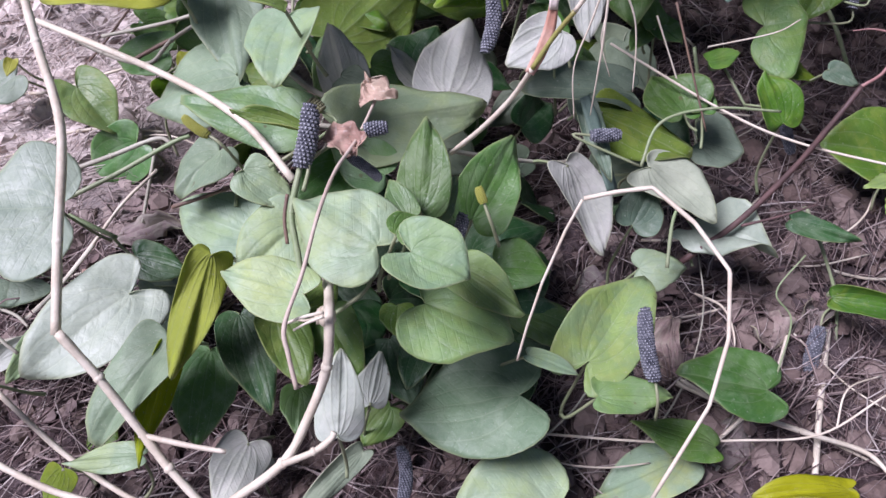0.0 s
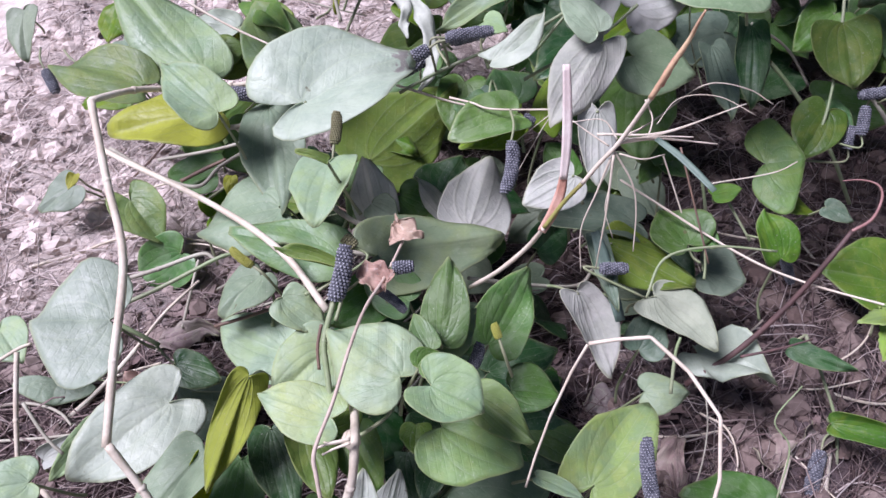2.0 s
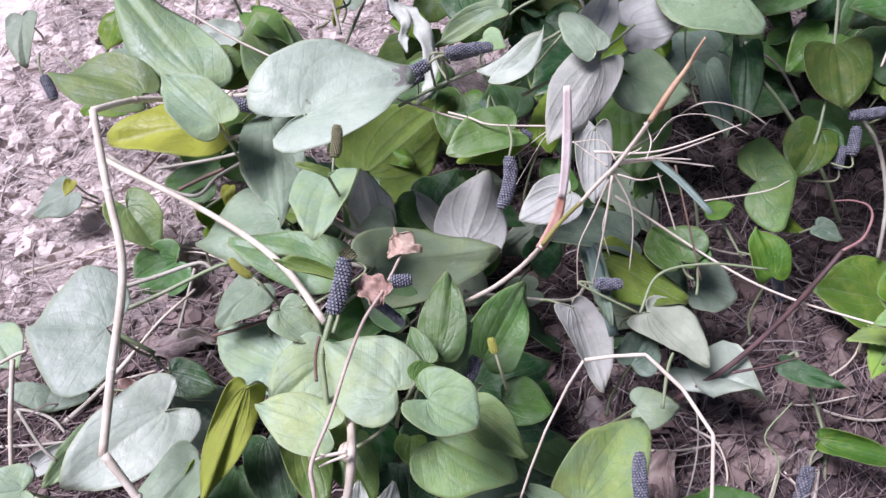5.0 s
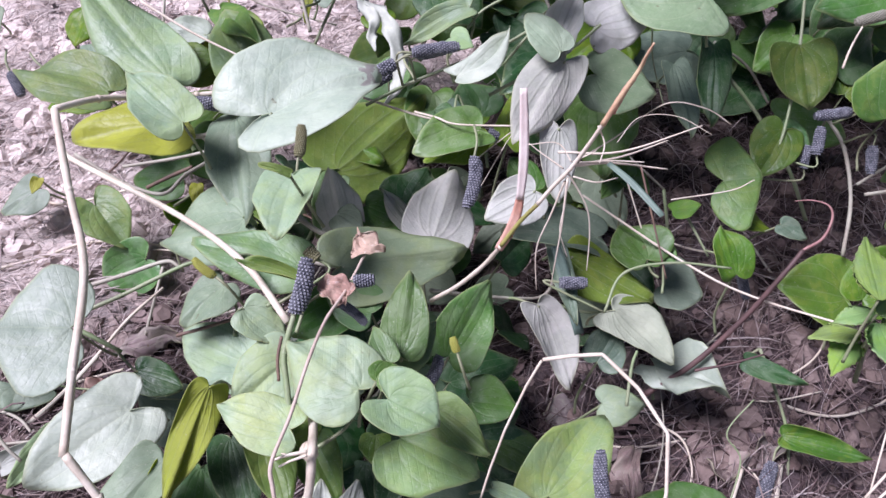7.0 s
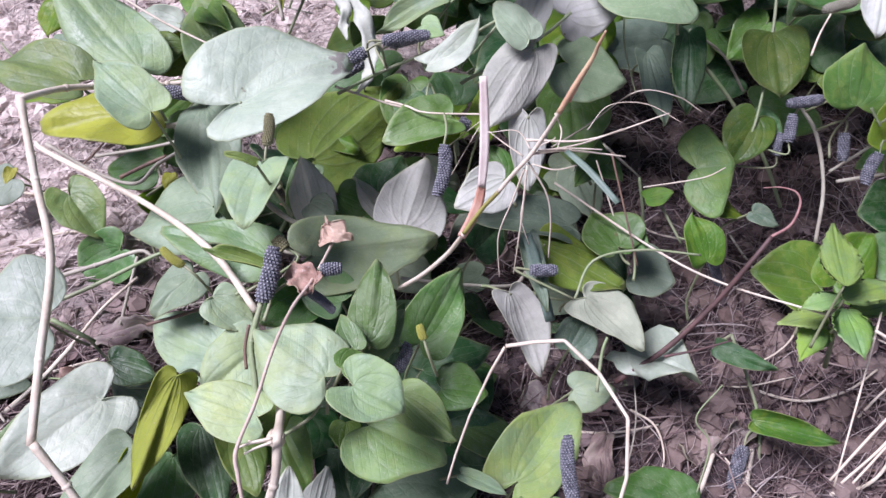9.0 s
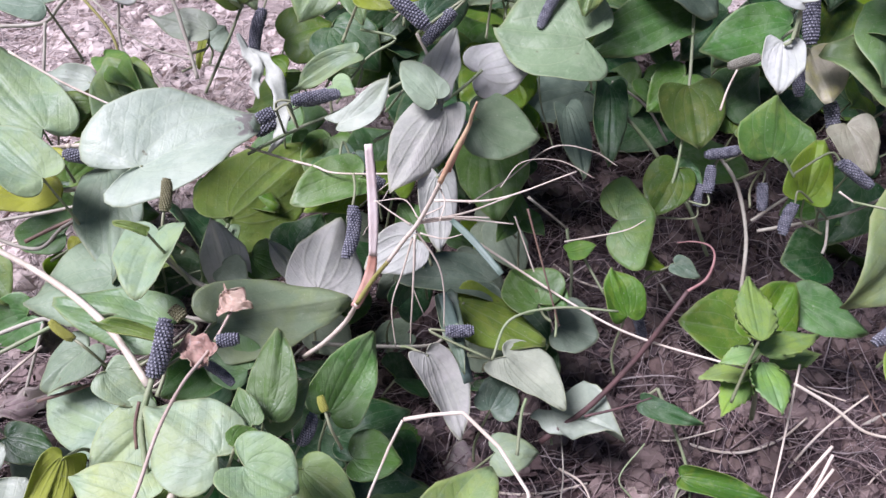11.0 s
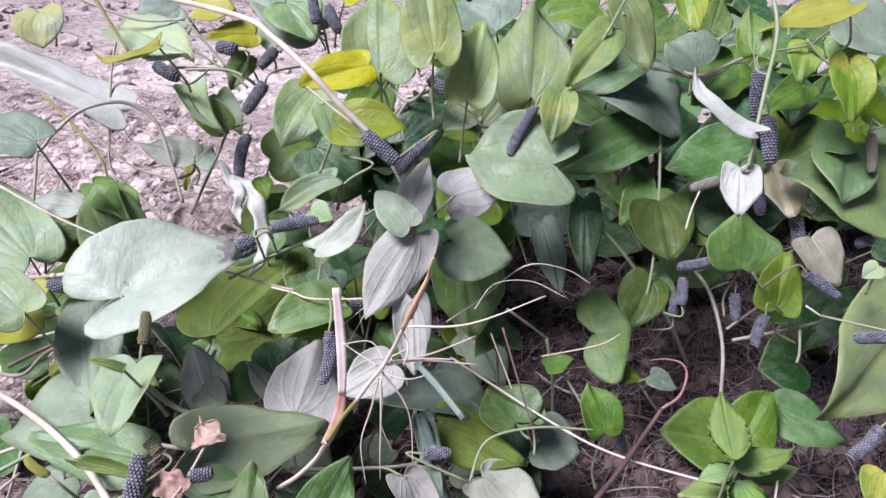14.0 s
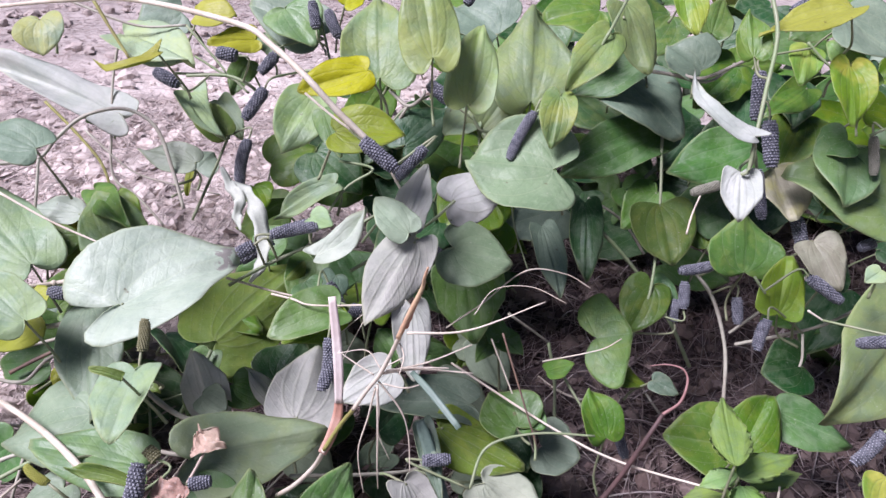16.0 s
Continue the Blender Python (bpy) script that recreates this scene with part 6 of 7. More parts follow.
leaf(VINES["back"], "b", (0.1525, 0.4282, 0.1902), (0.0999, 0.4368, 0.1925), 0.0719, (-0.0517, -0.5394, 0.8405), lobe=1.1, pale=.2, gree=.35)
leaf(VINES["back"], "g", (0.0569, 0.5474, 0.2055), (0.0648, 0.5834, 0.2283), 0.0287, (0.1568, -0.5530, 0.8183), lobe=.4, pale=.2)
leaf(VINES["back"], "o", (0.0308, 0.5700, 0.1640), (0.0563, 0.6087, 0.1899), 0.0353, (0.1774, -0.6248, 0.7604), lobe=.4)
leaf(VINES["back"], "g", (0.0536, 0.5089, 0.2295), (0.0630, 0.4925, 0.2218), 0.0191, (-0.1505, -0.4915, 0.8578), lobe=.4)
leaf(VINES["back"], "g", (0.0963, 0.5516, 0.1331), (0.1149, 0.5729, 0.1431), 0.0539, (0.1871, -0.5470, 0.8159), lobe=.5)
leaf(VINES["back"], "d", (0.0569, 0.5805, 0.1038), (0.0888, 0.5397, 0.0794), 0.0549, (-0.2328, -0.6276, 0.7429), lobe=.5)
leaf(VINES["back"], "o", (-0.0430, 0.5816, 0.1220), (-0.0075, 0.5928, 0.1325), 0.0462, (-0.0336, -0.6268, 0.7785), lobe=.4)
leaf(VINES["back"], "o", (-0.0463, 0.5250, 0.1295), (-0.0363, 0.5084, 0.1196), 0.0251, (0.1303, -0.4483, 0.8843), lobe=.4)
leaf(VINES["back"], "y", (-0.0968, 0.5507, 0.1338), (-0.0996, 0.5361, 0.1148), 0.0086, (-0.2539, -0.5804, 0.7737), lobe=.3, gree=.4)
leaf(VINES["back"], "b", (-0.1016, 0.5805, 0.1166), (-0.0902, 0.5952, 0.1252), 0.0285, (0.1426, -0.5796, 0.8023), lobe=.3)
leaf(VINES["back"], "g", (-0.0347, 0.4872, 0.0989), (-0.0234, 0.4983, 0.1113), 0.0290, (-0.2857, -0.5711, 0.7696), lobe=.4)
leaf(VINES["back"], "g", (0.0301, 0.4707, 0.0812), (0.0172, 0.4897, 0.0979), 0.0412, (0.1366, -0.6005, 0.7879), lobe=.4, dark=.3)
leaf(VINES["back"], "g", (-0.0006, 0.4355, 0.1040), (0.0075, 0.4246, 0.0981), 0.0218, (-0.1496, -0.5557, 0.8178), lobe=.4)
leaf(VINES["back"], "p", (-0.0878, 0.5451, 0.1928), (-0.0601, 0.5134, 0.1698), 0.0266, (0.2228, -0.4386, 0.8706), lobe=.3, cup=.4, arc=.2)
leaf(VINES["back"], "p", (-0.1501, 0.6071, 0.2169), (-0.0883, 0.5627, 0.2049), 0.0433, (-0.0462, -0.3193, 0.9465), lobe=.4, pale=.5)
leaf(VINES["back"], "g", (-0.0265, 0.6040, 0.2397), (-0.0014, 0.5750, 0.2207), 0.0440, (-0.0524, -0.5770, 0.8150), lobe=.4, pale=.2)
leaf(VINES["right"], "g", (0.2548, 0.5470, 0.1703), (0.1738, 0.5094, 0.1484), 0.0435, (0.0487, -0.5783, 0.8144), lobe=.6)
leaf(VINES["right"], "g", (0.3049, 0.4966, 0.1781), (0.2427, 0.4834, 0.1647), 0.0449, (-0.0524, -0.5770, 0.8150), lobe=.5)
leaf(VINES["right"], "o", (0.2454, 0.4891, 0.1370), (0.2512, 0.4582, 0.1043), 0.0482, (0.0484, -0.7353, 0.6760), lobe=.3, dark=.15, fold=.05)
leaf(VINES["right"], "g", (0.2529, 0.5203, 0.1314), (0.2242, 0.4994, 0.1112), 0.0340, (-0.1530, -0.5699, 0.8074), lobe=.6)
leaf(VINES["right"], "o", (0.2386, 0.4555, 0.0899), (0.2190, 0.4306, 0.0670), 0.0345, (-0.0535, -0.6529, 0.7555), lobe=.6, dark=.25, fold=.05)
leaf(VINES["right"], "g", (0.2421, 0.4667, 0.0830), (0.2593, 0.4531, 0.0752), 0.0259, (-0.1034, -0.5617, 0.8209), lobe=.6, dark=.45)
leaf(VINES["right"], "o", (0.2972, 0.4458, 0.1078), (0.3000, 0.4712, 0.1408), 0.0534, (0.0501, -0.8004, 0.5974), lobe=.4, dark=.1, fold=.05)
leaf(VINES["right"], "n", (0.3116, 0.4168, 0.0936), (0.3225, 0.4449, 0.1218), 0.0337, (0.0484, -0.7353, 0.6760), lobe=.3, yel=.12, fold=.06)
leaf(VINES["right"], "w", (0.2517, 0.3895, 0.2297), (0.2266, 0.4282, 0.2542), 0.0157, (-0.3994, -0.4035, 0.8232), lobe=.3, cup=.3, arc=-.22)
leaf(VINES["right"], "w", (0.2490, 0.3902, 0.2080), (0.2454, 0.3712, 0.1870), 0.0238, (-0.0542, -0.7349, 0.6760), lobe=.4, fold=.05)
leaf(VINES["right"], "y", (0.3262, 0.4611, 0.2833), (0.2676, 0.4478, 0.2676), 0.0275, (-0.2932, -0.2751, 0.9156), lobe=.2, cup=.3, gree=.15)
leaf(VINES["right"], "n", (0.1895, 0.4771, 0.2592), (0.1588, 0.4488, 0.2325), 0.0272, (-0.0535, -0.6529, 0.7555), lobe=.4, yel=.4, pale=.45)
leaf(VINES["right"], "o", (0.1568, 0.4506, 0.2290), (0.1500, 0.4282, 0.2041), 0.0221, (-0.0542, -0.7349, 0.6760), lobe=.6, yel=.5, pale=.4)
leaf(VINES["right"], "n", (0.2110, 0.5309, 0.2655), (0.2227, 0.4924, 0.2301), 0.0354, (0.2174, -0.6236, 0.7509), lobe=.4, pale=.35)
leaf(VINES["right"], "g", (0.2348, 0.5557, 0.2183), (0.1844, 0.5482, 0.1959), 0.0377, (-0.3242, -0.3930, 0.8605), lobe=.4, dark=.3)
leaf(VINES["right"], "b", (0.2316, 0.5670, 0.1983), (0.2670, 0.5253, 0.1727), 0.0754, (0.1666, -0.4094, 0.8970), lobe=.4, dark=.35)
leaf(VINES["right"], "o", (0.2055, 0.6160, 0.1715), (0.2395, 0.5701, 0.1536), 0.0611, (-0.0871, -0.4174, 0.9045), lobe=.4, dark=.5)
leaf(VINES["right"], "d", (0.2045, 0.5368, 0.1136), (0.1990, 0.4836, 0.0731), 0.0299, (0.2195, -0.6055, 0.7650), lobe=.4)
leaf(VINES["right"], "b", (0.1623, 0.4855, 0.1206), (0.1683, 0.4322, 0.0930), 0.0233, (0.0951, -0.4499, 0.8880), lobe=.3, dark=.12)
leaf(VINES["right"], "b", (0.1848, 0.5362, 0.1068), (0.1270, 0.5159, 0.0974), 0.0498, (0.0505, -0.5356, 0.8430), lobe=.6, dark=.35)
leaf(VINES["right"], "o", (0.1196, 0.5121, 0.1290), (0.0906, 0.4985, 0.1125), 0.0637, (-0.1872, -0.5728, 0.7981), lobe=.5)
leaf(VINES["right"], "g", (0.1028, 0.4367, 0.1173), (0.1101, 0.4056, 0.0763), 0.0479, (-0.0542, -0.8004, 0.5971), lobe=.4)
leaf(VINES["right"], "g", (0.3530, 0.4635, 0.1907), (0.3399, 0.4290, 0.1670), 0.0433, (0.0487, -0.5783, 0.8144), lobe=.6, pale=.3)
leaf(VINES["right"], "g", (0.3863, 0.4445, 0.1627), (0.3135, 0.4641, 0.1719), 0.0662, (-0.0524, -0.5770, 0.8150), lobe=.6, pale=.35)
leaf(VINES["right"], "o", (0.3968, 0.4050, 0.1006), (0.3222, 0.3556, 0.0529), 0.0684, (0.1003, -0.7656, 0.6354), lobe=.8, cup=.08, pale=.5, fold=.04)
leaf(VINES["right"], "d", (0.3586, 0.4433, 0.0266), (0.3278, 0.4411, 0.0231), 0.0450, (-0.0524, -0.5770, 0.8150), lobe=.8)
leaf(VINES["right"], "g", (0.3249, 0.3988, 0.0233), (0.3673, 0.3752, 0.0135), 0.0373, (-0.0499, -0.4572, 0.8879), lobe=.5)
leaf(VINES["right"], "o", (0.3009, 0.4077, -0.0176), (0.2540, 0.4171, -0.0154), 0.0584, (-0.0499, -0.4572, 0.8879), lobe=.6)
leaf(VINES["right"], "o", (0.2872, 0.3703, 0.0149), (0.3142, 0.4020, 0.0358), 0.0398, (0.0487, -0.5783, 0.8144), lobe=.6)
leaf(VINES["right"], "n", (0.3290, 0.4501, 0.2509), (0.3271, 0.4241, 0.2225), 0.0275, (-0.0542, -0.7349, 0.6760), lobe=.7, yel=.9)
leaf(VINES["right"], "o", (0.2667, 0.4449, 0.2572), (0.2685, 0.4690, 0.2790), 0.0207, (-0.2326, -0.6422, 0.7304), lobe=.4)
leaf(VINES["right"], "n", (0.3287, 0.5033, 0.2471), (0.3192, 0.4796, 0.2288), 0.0238, (0.0050, -0.6004, 0.7997), lobe=.4, yel=.6)
leaf(VINES["right"], "d", (0.3641, 0.5838, 0.1976), (0.3600, 0.5522, 0.1701), 0.0445, (0.1517, -0.6614, 0.7345), lobe=.4)
leaf(VINES["right"], "o", (0.3655, 0.5554, 0.2027), (0.3180, 0.5175, 0.1919), 0.0251, (0.1898, -0.4823, 0.8552), lobe=.4)
leaf(VINES["right"], "b", (0.3825, 0.5594, 0.2524), (0.4181, 0.5362, 0.2333), 0.0800, (0.1937, -0.4303, 0.8817), lobe=.5)
leaf(VINES["right"], "o", (0.3618, 0.4728, 0.2138), (0.3896, 0.4700, 0.2057), 0.0324, (0.1916, -0.5129, 0.8368), lobe=.4)
leaf(VINES["right"], "g", (0.3511, 0.4640, 0.1976), (0.3307, 0.4638, 0.1894), 0.0304, (-0.3304, -0.4416, 0.8342), lobe=.4)
leaf(VINES["right"], "n", (0.2491, 0.5283, 0.2773), (0.2510, 0.4974, 0.2551), 0.0232, (-0.2603, -0.5735, 0.7768), lobe=.4, yel=.4)
leaf(VINES["right"], "b", (0.2776, 0.5469, 0.2166), (0.2556, 0.5651, 0.2294), 0.0495, (0.0504, -0.5340, 0.8440), lobe=.4, dark=.15)
leaf(VINES["right"], "b", (0.3206, 0.6199, 0.2379), (0.2907, 0.5874, 0.2195), 0.0279, (-0.0992, -0.4195, 0.9023), lobe=.4)
leaf(VINES["right"], "o", (0.3003, 0.5964, 0.2303), (0.3149, 0.6241, 0.2500), 0.0261, (0.0199, -0.5852, 0.8107), lobe=.4)
leaf(VINES["right"], "o", (0.2018, 0.5647, 0.2527), (0.1619, 0.5644, 0.2438), 0.0533, (-0.1939, -0.4313, 0.8811), lobe=.4)
leaf(VINES["right"], "b", (0.1321, 0.5823, 0.2302), (0.0993, 0.6116, 0.2431), 0.0595, (-0.0638, -0.4622, 0.8845), lobe=.4, dark=.2)
leaf(VINES["right"], "g", (0.1719, 0.6224, 0.2337), (0.1873, 0.5952, 0.2149), 0.0410, (-0.1502, -0.6172, 0.7723), lobe=.4, dark=.3)
leaf(VINES["right"], "c", (0.3195, 0.4861, 0.1668), (0.3239, 0.4480, 0.1475), 0.0401, (-0.0292, -0.4545, 0.8903), lobe=.5, yel=.5)
leaf(VINES["right"], "c", (0.3337, 0.4380, 0.1369), (0.3449, 0.4106, 0.1160), 0.0306, (-0.2423, -0.4436, 0.8629), lobe=.4, fold=.1, dark=.35)
leaf(VINES["right"], "d", (0.3442, 0.4281, 0.1115), (0.3655, 0.4521, 0.1192), 0.0255, (0.1959, -0.4529, 0.8698), lobe=.4)
leaf(VINES["right"], "g", (0.2732, 0.4888, 0.1246), (0.3036, 0.5131, 0.1403), 0.0408, (0.1610, -0.6707, 0.7241), lobe=.4, dark=.3)
leaf(VINES["right"], "o", (0.2809, 0.4766, 0.1083), (0.3003, 0.5042, 0.1214), 0.0316, (0.0264, -0.4437, 0.8958), lobe=.4, dark=.3)
leaf(VINES["right"], "g", (0.3697, 0.4441, 0.1544), (0.3827, 0.4301, 0.1496), 0.0194, (-0.3327, -0.5670, 0.7535), lobe=.4)
leaf(VINES["right"], "p", (0.3440, 0.3808, 0.1504), (0.3331, 0.3765, 0.1451), 0.0127, (-0.1948, -0.5203, 0.8315), lobe=.3)
leaf(VINES["right"], "n", (0.3323, 0.3010, 0.0641), (0.3224, 0.2804, 0.0489), 0.0266, (-0.1005, -0.5442, 0.8329), lobe=.3, yel=.8)
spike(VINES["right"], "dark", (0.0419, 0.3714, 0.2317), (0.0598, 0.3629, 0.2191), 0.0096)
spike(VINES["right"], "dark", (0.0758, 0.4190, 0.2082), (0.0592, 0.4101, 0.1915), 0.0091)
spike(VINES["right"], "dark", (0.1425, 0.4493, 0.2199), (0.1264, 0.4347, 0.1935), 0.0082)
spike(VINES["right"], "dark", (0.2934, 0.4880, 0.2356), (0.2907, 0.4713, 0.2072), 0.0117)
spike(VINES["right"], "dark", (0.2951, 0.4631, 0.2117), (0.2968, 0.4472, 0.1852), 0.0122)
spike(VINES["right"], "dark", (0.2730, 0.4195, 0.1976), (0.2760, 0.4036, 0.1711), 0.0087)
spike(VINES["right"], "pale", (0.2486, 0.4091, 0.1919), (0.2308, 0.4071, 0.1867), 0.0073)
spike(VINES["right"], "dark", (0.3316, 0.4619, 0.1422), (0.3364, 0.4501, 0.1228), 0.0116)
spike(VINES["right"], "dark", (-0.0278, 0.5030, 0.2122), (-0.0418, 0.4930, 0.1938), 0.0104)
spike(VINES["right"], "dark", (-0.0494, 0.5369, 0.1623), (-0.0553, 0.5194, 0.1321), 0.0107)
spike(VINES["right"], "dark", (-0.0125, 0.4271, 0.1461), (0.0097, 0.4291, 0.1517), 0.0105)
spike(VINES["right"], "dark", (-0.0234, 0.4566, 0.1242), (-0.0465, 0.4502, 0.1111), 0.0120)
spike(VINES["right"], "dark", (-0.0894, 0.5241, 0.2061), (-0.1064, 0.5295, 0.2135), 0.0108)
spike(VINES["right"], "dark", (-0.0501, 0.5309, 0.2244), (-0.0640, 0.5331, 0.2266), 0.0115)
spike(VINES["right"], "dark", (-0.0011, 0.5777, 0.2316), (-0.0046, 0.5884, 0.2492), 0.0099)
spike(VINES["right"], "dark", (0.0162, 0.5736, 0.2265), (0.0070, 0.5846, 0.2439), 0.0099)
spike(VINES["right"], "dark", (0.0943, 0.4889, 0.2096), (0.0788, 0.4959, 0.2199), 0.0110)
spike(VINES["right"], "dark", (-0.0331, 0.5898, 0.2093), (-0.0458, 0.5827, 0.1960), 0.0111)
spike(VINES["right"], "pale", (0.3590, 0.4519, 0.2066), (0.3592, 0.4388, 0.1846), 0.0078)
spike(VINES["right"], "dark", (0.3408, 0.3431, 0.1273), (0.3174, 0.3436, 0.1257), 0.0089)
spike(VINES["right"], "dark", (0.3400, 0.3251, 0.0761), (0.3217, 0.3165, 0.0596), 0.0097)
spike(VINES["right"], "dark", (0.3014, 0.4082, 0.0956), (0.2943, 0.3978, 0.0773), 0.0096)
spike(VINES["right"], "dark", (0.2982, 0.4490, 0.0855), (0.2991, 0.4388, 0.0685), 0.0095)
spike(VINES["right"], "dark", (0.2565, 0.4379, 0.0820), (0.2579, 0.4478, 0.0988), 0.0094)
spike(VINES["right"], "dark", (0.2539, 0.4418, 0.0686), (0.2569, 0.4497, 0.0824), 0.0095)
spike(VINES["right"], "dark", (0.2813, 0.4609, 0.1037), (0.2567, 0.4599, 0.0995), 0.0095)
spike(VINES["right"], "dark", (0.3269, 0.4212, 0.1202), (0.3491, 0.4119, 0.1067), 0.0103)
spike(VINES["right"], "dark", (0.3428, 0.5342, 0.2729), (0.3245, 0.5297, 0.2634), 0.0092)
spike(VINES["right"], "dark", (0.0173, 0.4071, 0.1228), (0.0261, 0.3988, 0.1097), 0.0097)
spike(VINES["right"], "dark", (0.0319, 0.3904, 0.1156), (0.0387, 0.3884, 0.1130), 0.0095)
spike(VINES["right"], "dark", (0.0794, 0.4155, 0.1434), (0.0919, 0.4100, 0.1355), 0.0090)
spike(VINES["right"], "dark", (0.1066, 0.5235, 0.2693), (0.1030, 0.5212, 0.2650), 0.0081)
ribbon(VINES["grass"], "strip", 0.0039, [(0.0357, 0.2579, 0.2140), (0.0372, 0.2527, 0.1993), (0.0380, 0.2478, 0.1851), (0.0379, 0.2444, 0.1718)])
ribbon(VINES["grass"], "rust", 0.0043, [(0.0380, 0.2454, 0.1730), (0.0372, 0.2433, 0.1659), (0.0346, 0.2405, 0.1581), (0.0308, 0.2380, 0.1507)])
ribbon(VINES["grass"], "teal", 0.0026, [(0.0664, 0.2301, 0.1999), (0.0733, 0.2197, 0.1989), (0.0827, 0.2065, 0.1945)])
ribbon(VINES["grass"], "teal", 0.0070, [(0.0732, 0.3369, 0.0749), (0.0787, 0.3269, 0.0629), (0.0891, 0.3049, 0.0364)])
leaf(VINES["mint"], "mint", (0.2398, 0.2945, 0.0824), (0.2471, 0.3401, 0.0890), 0.0229, (-0.1196, -0.5756, 0.8089), cup=.05, wave=.7, blis=.35, fold=.08, bend=.12)
leaf(VINES["mint"], "mint", (0.2486, 0.3028, 0.0652), (0.2908, 0.3202, 0.0631), 0.0200, (0.0501, -0.0601, 0.9969), cup=.05, wave=.7, blis=.35, fold=.08, bend=.12)
leaf(VINES["mint"], "mint", (0.2516, 0.3025, 0.0579), (0.2536, 0.2717, 0.0497), 0.0240, (0.0392, -0.3854, 0.9219), cup=.05, wave=.7, blis=.35, fold=.08, bend=.12)
leaf(VINES["mint"], "mint", (0.2519, 0.3095, 0.0599), (0.2290, 0.3068, 0.0526), 0.0147, (-0.1565, -0.0496, 0.9864), cup=.05, wave=.7, blis=.35, fold=.08, bend=.12)
leaf(VINES["mint"], "mint", (0.2567, 0.3203, 0.0344), (0.2247, 0.3132, 0.0330), 0.0188, (-0.0535, -0.0552, 0.9970), cup=.05, wave=.7, blis=.35, fold=.08, bend=.12)
leaf(VINES["mint"], "mint", (0.2600, 0.3255, 0.0244), (0.2344, 0.2932, 0.0231), 0.0199, (-0.0614, -0.2400, 0.9688), cup=.05, wave=.7, blis=.35, fold=.08, bend=.12)
leaf(VINES["mint"], "mint", (0.2662, 0.3151, 0.0429), (0.3002, 0.3245, 0.0430), 0.0172, (-0.0535, -0.0552, 0.9970), cup=.05, wave=.7, blis=.35, fold=.08, bend=.12)
dry_leaf("stalk", "t", (-0.0339, 0.2822, 0.1142), (-0.0187, 0.2768, 0.1159), 0.0134, (-0.2431, -0.3927, 0.8870))
dry_leaf("stalk", "t", (-0.0345, 0.2524, 0.1066), (-0.0490, 0.2600, 0.1087), 0.0133, (-0.1058, -0.4526, 0.8854))
dry_leaf("litter", "bark", (-0.1995, 0.3380, -0.0323), (-0.1563, 0.3430, -0.0265), 0.0250, (-0.0841, -0.3521, 0.9322))
dry_leaf("litter", "bark", (0.0810, 0.2745, 0.0090), (0.0725, 0.2953, 0.0178), 0.0347, (-0.1837, -0.4469, 0.8755))
dry_leaf("litter", "tan", (0.1327, 0.2900, -0.0456), (0.1305, 0.2512, -0.0583), 0.0187, (-0.2291, -0.2912, 0.9288))
dry_leaf("litter", "tan", (0.1900, 0.2949, -0.0731), (0.1984, 0.2823, -0.0791), 0.0285, (0.1377, -0.3509, 0.9262))
dry_leaf("litter", "bark", (0.1523, 0.2241, -0.1172), (0.1697, 0.2161, -0.1155), 0.0294, (-0.2682, -0.4045, 0.8744))
dry_leaf("litter", "t", (-0.0684, 0.6003, 0.0763), (-0.0902, 0.6179, 0.0834), 0.0199, (-0.1292, -0.5058, 0.8529))
dry_leaf("litter", "t", (-0.1140, 0.6167, 0.0836), (-0.0978, 0.6011, 0.0701), 0.0243, (0.1272, -0.5710, 0.8110))
dry_leaf("litter", "bark", (-0.1774, 0.6199, 0.1601), (-0.1567, 0.6037, 0.1474), 0.0237, (0.1326, -0.5047, 0.8530))
dry_leaf("litter", "bark", (0.0996, 0.3128, -0.0149), (0.0791, 0.3155, -0.0143), 0.0288, (-0.0321, -0.4334, 0.9006))
dry_leaf("litter", "bark", (0.2289, 0.3057, -0.0643), (0.2150, 0.2911, -0.0682), 0.0191, (-0.0024, -0.2545, 0.9671))
dry_leaf("litter", "t", (-0.2002, 0.3113, 0.0033), (-0.2061, 0.2888, -0.0051), 0.0189, (-0.0422, -0.3371, 0.9405))
leaf(VINES["back"], "s", (-0.0820, 0.5085, 0.1554), (-0.1223, 0.5154, 0.1628), 0.0264, (-0.2497, -0.3353, 0.9084), pale=.5, lobe=.3, wave=2)
leaf(VINES["right"], "n", (0.3951, 0.5308, 0.2138), (0.3712, 0.5576, 0.2367), 0.0340, (-0.0524, -0.5770, 0.8150), pale=.4, lobe=.5)
# darkened rear leaves: the bush's shaded inside put into their colour
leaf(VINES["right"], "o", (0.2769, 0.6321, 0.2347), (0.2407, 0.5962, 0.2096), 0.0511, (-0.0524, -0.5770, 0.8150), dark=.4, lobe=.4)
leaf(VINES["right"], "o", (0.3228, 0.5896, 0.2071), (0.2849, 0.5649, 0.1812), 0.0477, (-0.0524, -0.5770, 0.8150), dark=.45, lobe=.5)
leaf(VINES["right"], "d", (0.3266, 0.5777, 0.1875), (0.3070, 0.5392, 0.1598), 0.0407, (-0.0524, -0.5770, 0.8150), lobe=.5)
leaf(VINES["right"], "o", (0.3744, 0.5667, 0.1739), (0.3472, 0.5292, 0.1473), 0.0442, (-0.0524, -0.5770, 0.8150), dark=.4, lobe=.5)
leaf(VINES["right"], "g", (0.4114, 0.6284, 0.2425), (0.3700, 0.6085, 0.2242), 0.0411, (-0.0524, -0.5770, 0.8150), dark=.2, lobe=.5)
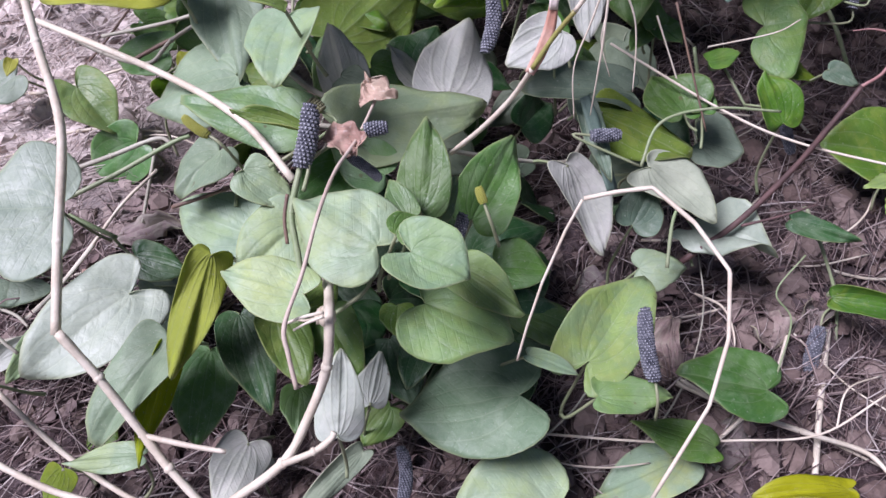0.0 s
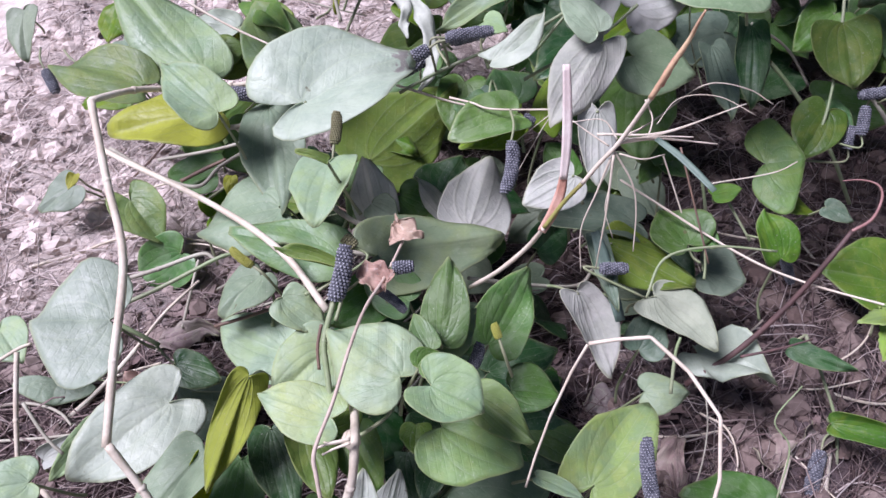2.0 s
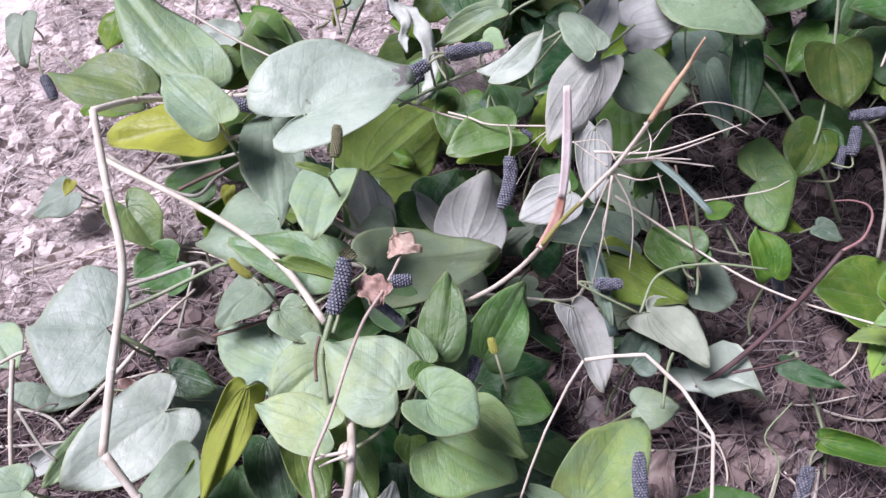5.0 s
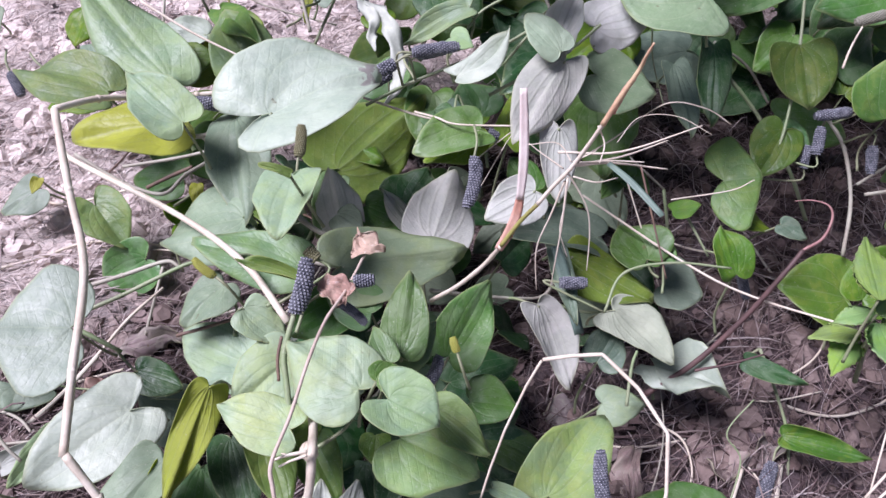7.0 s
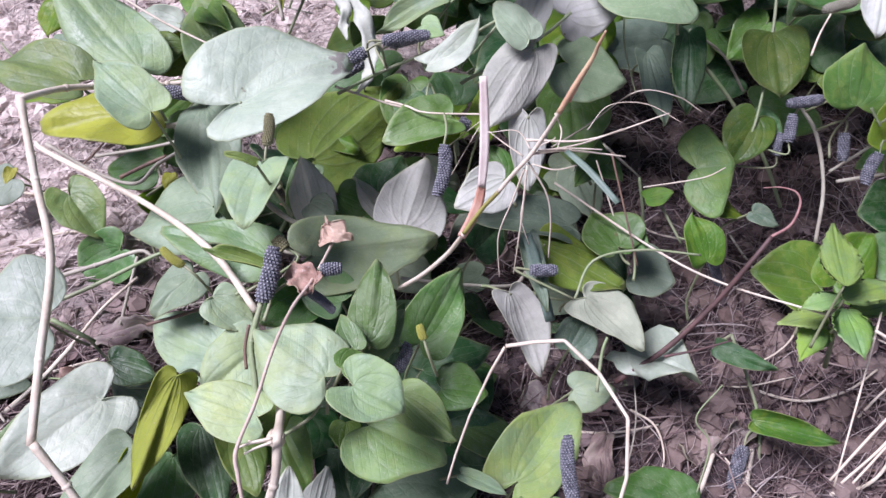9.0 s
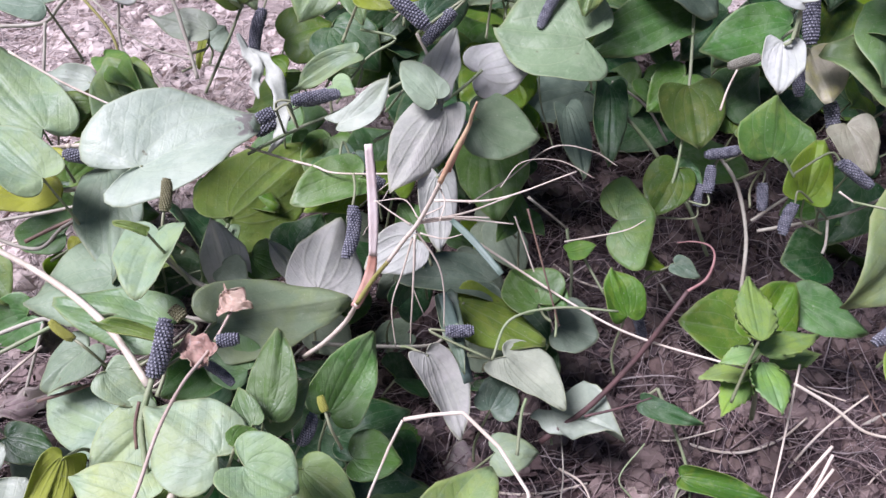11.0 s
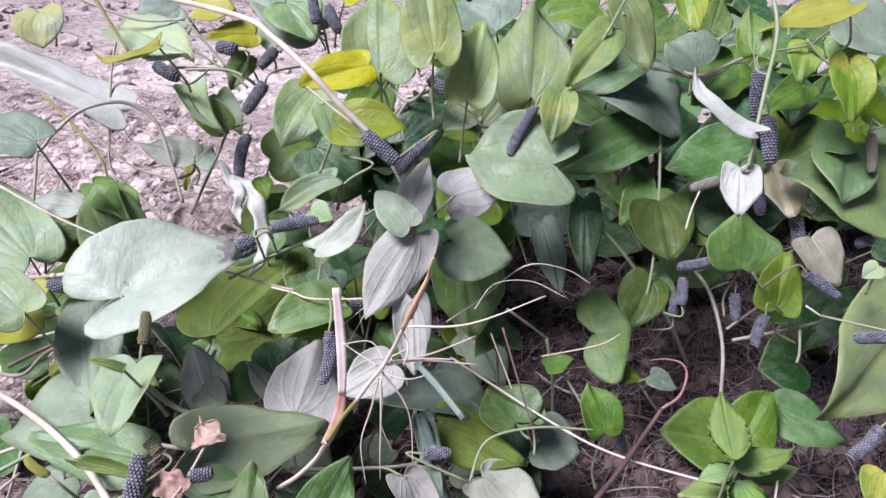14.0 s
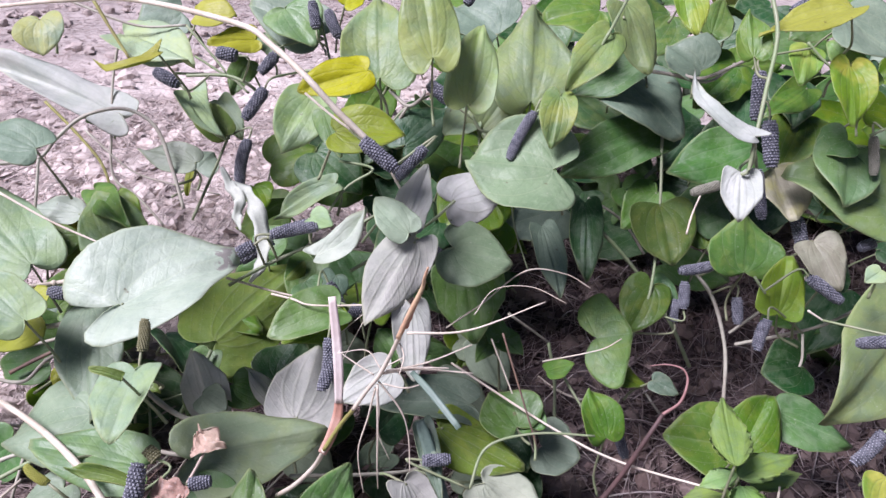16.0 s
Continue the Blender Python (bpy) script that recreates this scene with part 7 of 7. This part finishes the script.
leaf(VINES["left"], "y", (-0.1473, 0.3901, 0.0693), (-0.1481, 0.3787, 0.0606), 0.0090, (-0.0660, -0.5530, 0.8306), lobe=.2, gree=.2)
leaf(VINES["middle"], "b", (0.2293, 0.3971, 0.0530), (0.2448, 0.3877, 0.0494), 0.0150, (-0.0660, -0.5530, 0.8306), dark=.6, lobe=.5)
leaf(VINES["middle"], "s", (0.1466, 0.3250, -0.0090), (0.1836, 0.2933, -0.0001), 0.0324, (-0.1832, -0.1722, 0.9679), lobe=.5, wave=4.5, jag=.8, cup=.2)
loose_straw("pale", 0.00191, 0.00174, [(0.2381, 0.3049, -0.0634), (0.2153, 0.2482, -0.0707), (0.1956, 0.1948, -0.0777)])
loose_straw("pale", 0.00172, 0.00125, [(0.1291, 0.2479, -0.0521), (0.1590, 0.2346, -0.0569), (0.1936, 0.2226, -0.0619), (0.2278, 0.2158, -0.0707), (0.2389, 0.2024, -0.0738)])
loose_straw("straw", 0.00135, 0.00119, [(0.2076, 0.2907, -0.0596), (0.1811, 0.2466, -0.0572), (0.1469, 0.2190, -0.0674)])
loose_straw("straw", 0.00060, 0.00045, [(0.0495, 0.2126, -0.0595), (0.0587, 0.2026, -0.0581), (0.0836, 0.2008, -0.0607), (0.1091, 0.2064, -0.0660)])
loose_straw("twig", 0.00074, 0.00059, [(0.0434, 0.2088, -0.0615), (0.0692, 0.2314, -0.0564), (0.0786, 0.2406, -0.0485)])
loose_straw("straw", 0.00087, 0.00052, [(0.1549, 0.3140, -0.0526), (0.1670, 0.2985, -0.0479), (0.1721, 0.2828, -0.0576), (0.1652, 0.2652, -0.0616)])
loose_straw("straw", 0.00063, 0.00047, [(0.2185, 0.2306, -0.0721), (0.2276, 0.2492, -0.0611), (0.2567, 0.2652, -0.0699)])
loose_straw("straw", 0.00072, 0.00054, [(0.2228, 0.3398, -0.0546), (0.2389, 0.3371, -0.0517), (0.2798, 0.3530, -0.0576)])
leaf(VINES["left"], "o", (-0.1392, 0.5029, 0.1302), (-0.1166, 0.4854, 0.1227), 0.0183, (-0.0524, -0.5770, 0.8150), pale=.1, lobe=.3)
leaf(VINES["left"], "s", (-0.1595, 0.4892, 0.1246), (-0.2019, 0.5018, 0.1218), 0.0203, (-0.0524, -0.5770, 0.8150), lobe=.3)
ribbon(VINES["back"], "wither", 0.0085, [(-0.0553, 0.4737, 0.1683), (-0.0475, 0.4598, 0.1614), (-0.0402, 0.4491, 0.1580), (-0.0409, 0.4414, 0.1508), (-0.0379, 0.4327, 0.1443)], "withered_leaf")
ribbon(VINES["back"], "wither", 0.0106, [(-0.0482, 0.4640, 0.1625), (-0.0373, 0.4546, 0.1616), (-0.0296, 0.4431, 0.1548), (-0.0230, 0.4257, 0.1420), (-0.0236, 0.4145, 0.1309), (-0.0300, 0.4074, 0.1222)], "withered_leaf")


def fill(owner, count, seed, xs, ys, zs, kinds, size):
    """Leaves deeper in the growth, at loose, uneven angles."""
    rng = random.Random(seed)
    for k in range(count):
        x, y = rng.uniform(*xs), rng.uniform(*ys)
        z = ground_height(x, y) + rng.uniform(*zs)
        length = rng.uniform(*size)
        turn, dip = rng.uniform(0, 6.3), rng.uniform(-0.7, 0.15)
        way = Vector((math.cos(turn) * math.cos(dip), math.sin(turn) * math.cos(dip) * 0.6, math.sin(dip))).normalized()
        up = Vector((rng.gauss(0, 0.35), -0.45 + rng.gauss(0, 0.3), 0.8)).normalized()
        base = Vector((x, y, z))
        leaf(owner, rng.choice(kinds), tuple(base), tuple(base + way * length), length * rng.uniform(0.62, 0.9), tuple(up), lobe=rng.uniform(0.3, 0.9))


def tangle(count, seed, xs, ys, lift, kinds):
    """Old thin stems lying criss-cross near the soil."""
    rng = random.Random(seed)
    for k in range(count):
        x, y, turn = rng.uniform(*xs), rng.uniform(*ys), rng.gauss(0.5, 0.7)
        length, curl, up = rng.uniform(0.05, 0.14), rng.uniform(-0.7, 0.7), rng.uniform(0.004, lift)
        pts = []
        for s in range(5):
            f = s / 4 - 0.5
            px, py = x + math.cos(turn + curl * f) * length * f, y + math.sin(turn + curl * f) * length * f
            pts.append((px, py, ground_height(px, py) + 0.002 + up * (f + 0.5)))
        r = rng.uniform(0.0006, 0.0014)
        loose_straw(rng.choice(kinds), r, r * 0.7, pts)


tangle(34, 31, (-0.26, 0.0), (0.26, 0.52), 0.045, ("twig", "twig", "pale", "brown", "green"))
tangle(22, 32, (0.10, 0.42), (0.24, 0.50), 0.035, ("straw", "twig", "pale", "brown"))

# the many dark d leaves put the shade of the inner growth into colour
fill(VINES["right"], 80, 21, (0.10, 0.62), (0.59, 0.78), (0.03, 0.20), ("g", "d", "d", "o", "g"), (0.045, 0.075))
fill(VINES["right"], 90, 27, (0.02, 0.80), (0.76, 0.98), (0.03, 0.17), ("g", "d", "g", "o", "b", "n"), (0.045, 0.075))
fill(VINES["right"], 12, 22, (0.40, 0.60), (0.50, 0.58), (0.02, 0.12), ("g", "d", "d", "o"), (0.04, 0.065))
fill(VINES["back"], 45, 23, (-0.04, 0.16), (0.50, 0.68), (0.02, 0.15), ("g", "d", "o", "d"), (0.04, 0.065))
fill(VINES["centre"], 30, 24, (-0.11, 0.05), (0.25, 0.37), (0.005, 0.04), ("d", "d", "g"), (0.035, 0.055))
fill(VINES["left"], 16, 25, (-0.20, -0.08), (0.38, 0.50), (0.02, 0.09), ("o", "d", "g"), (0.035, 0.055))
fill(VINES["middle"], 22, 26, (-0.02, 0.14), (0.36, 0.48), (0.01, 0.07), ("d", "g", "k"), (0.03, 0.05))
fill(VINES["right"], 36, 29, (0.10, 0.62), (0.80, 1.00), (0.10, 0.24), ("g", "o", "d", "n"), (0.05, 0.08))
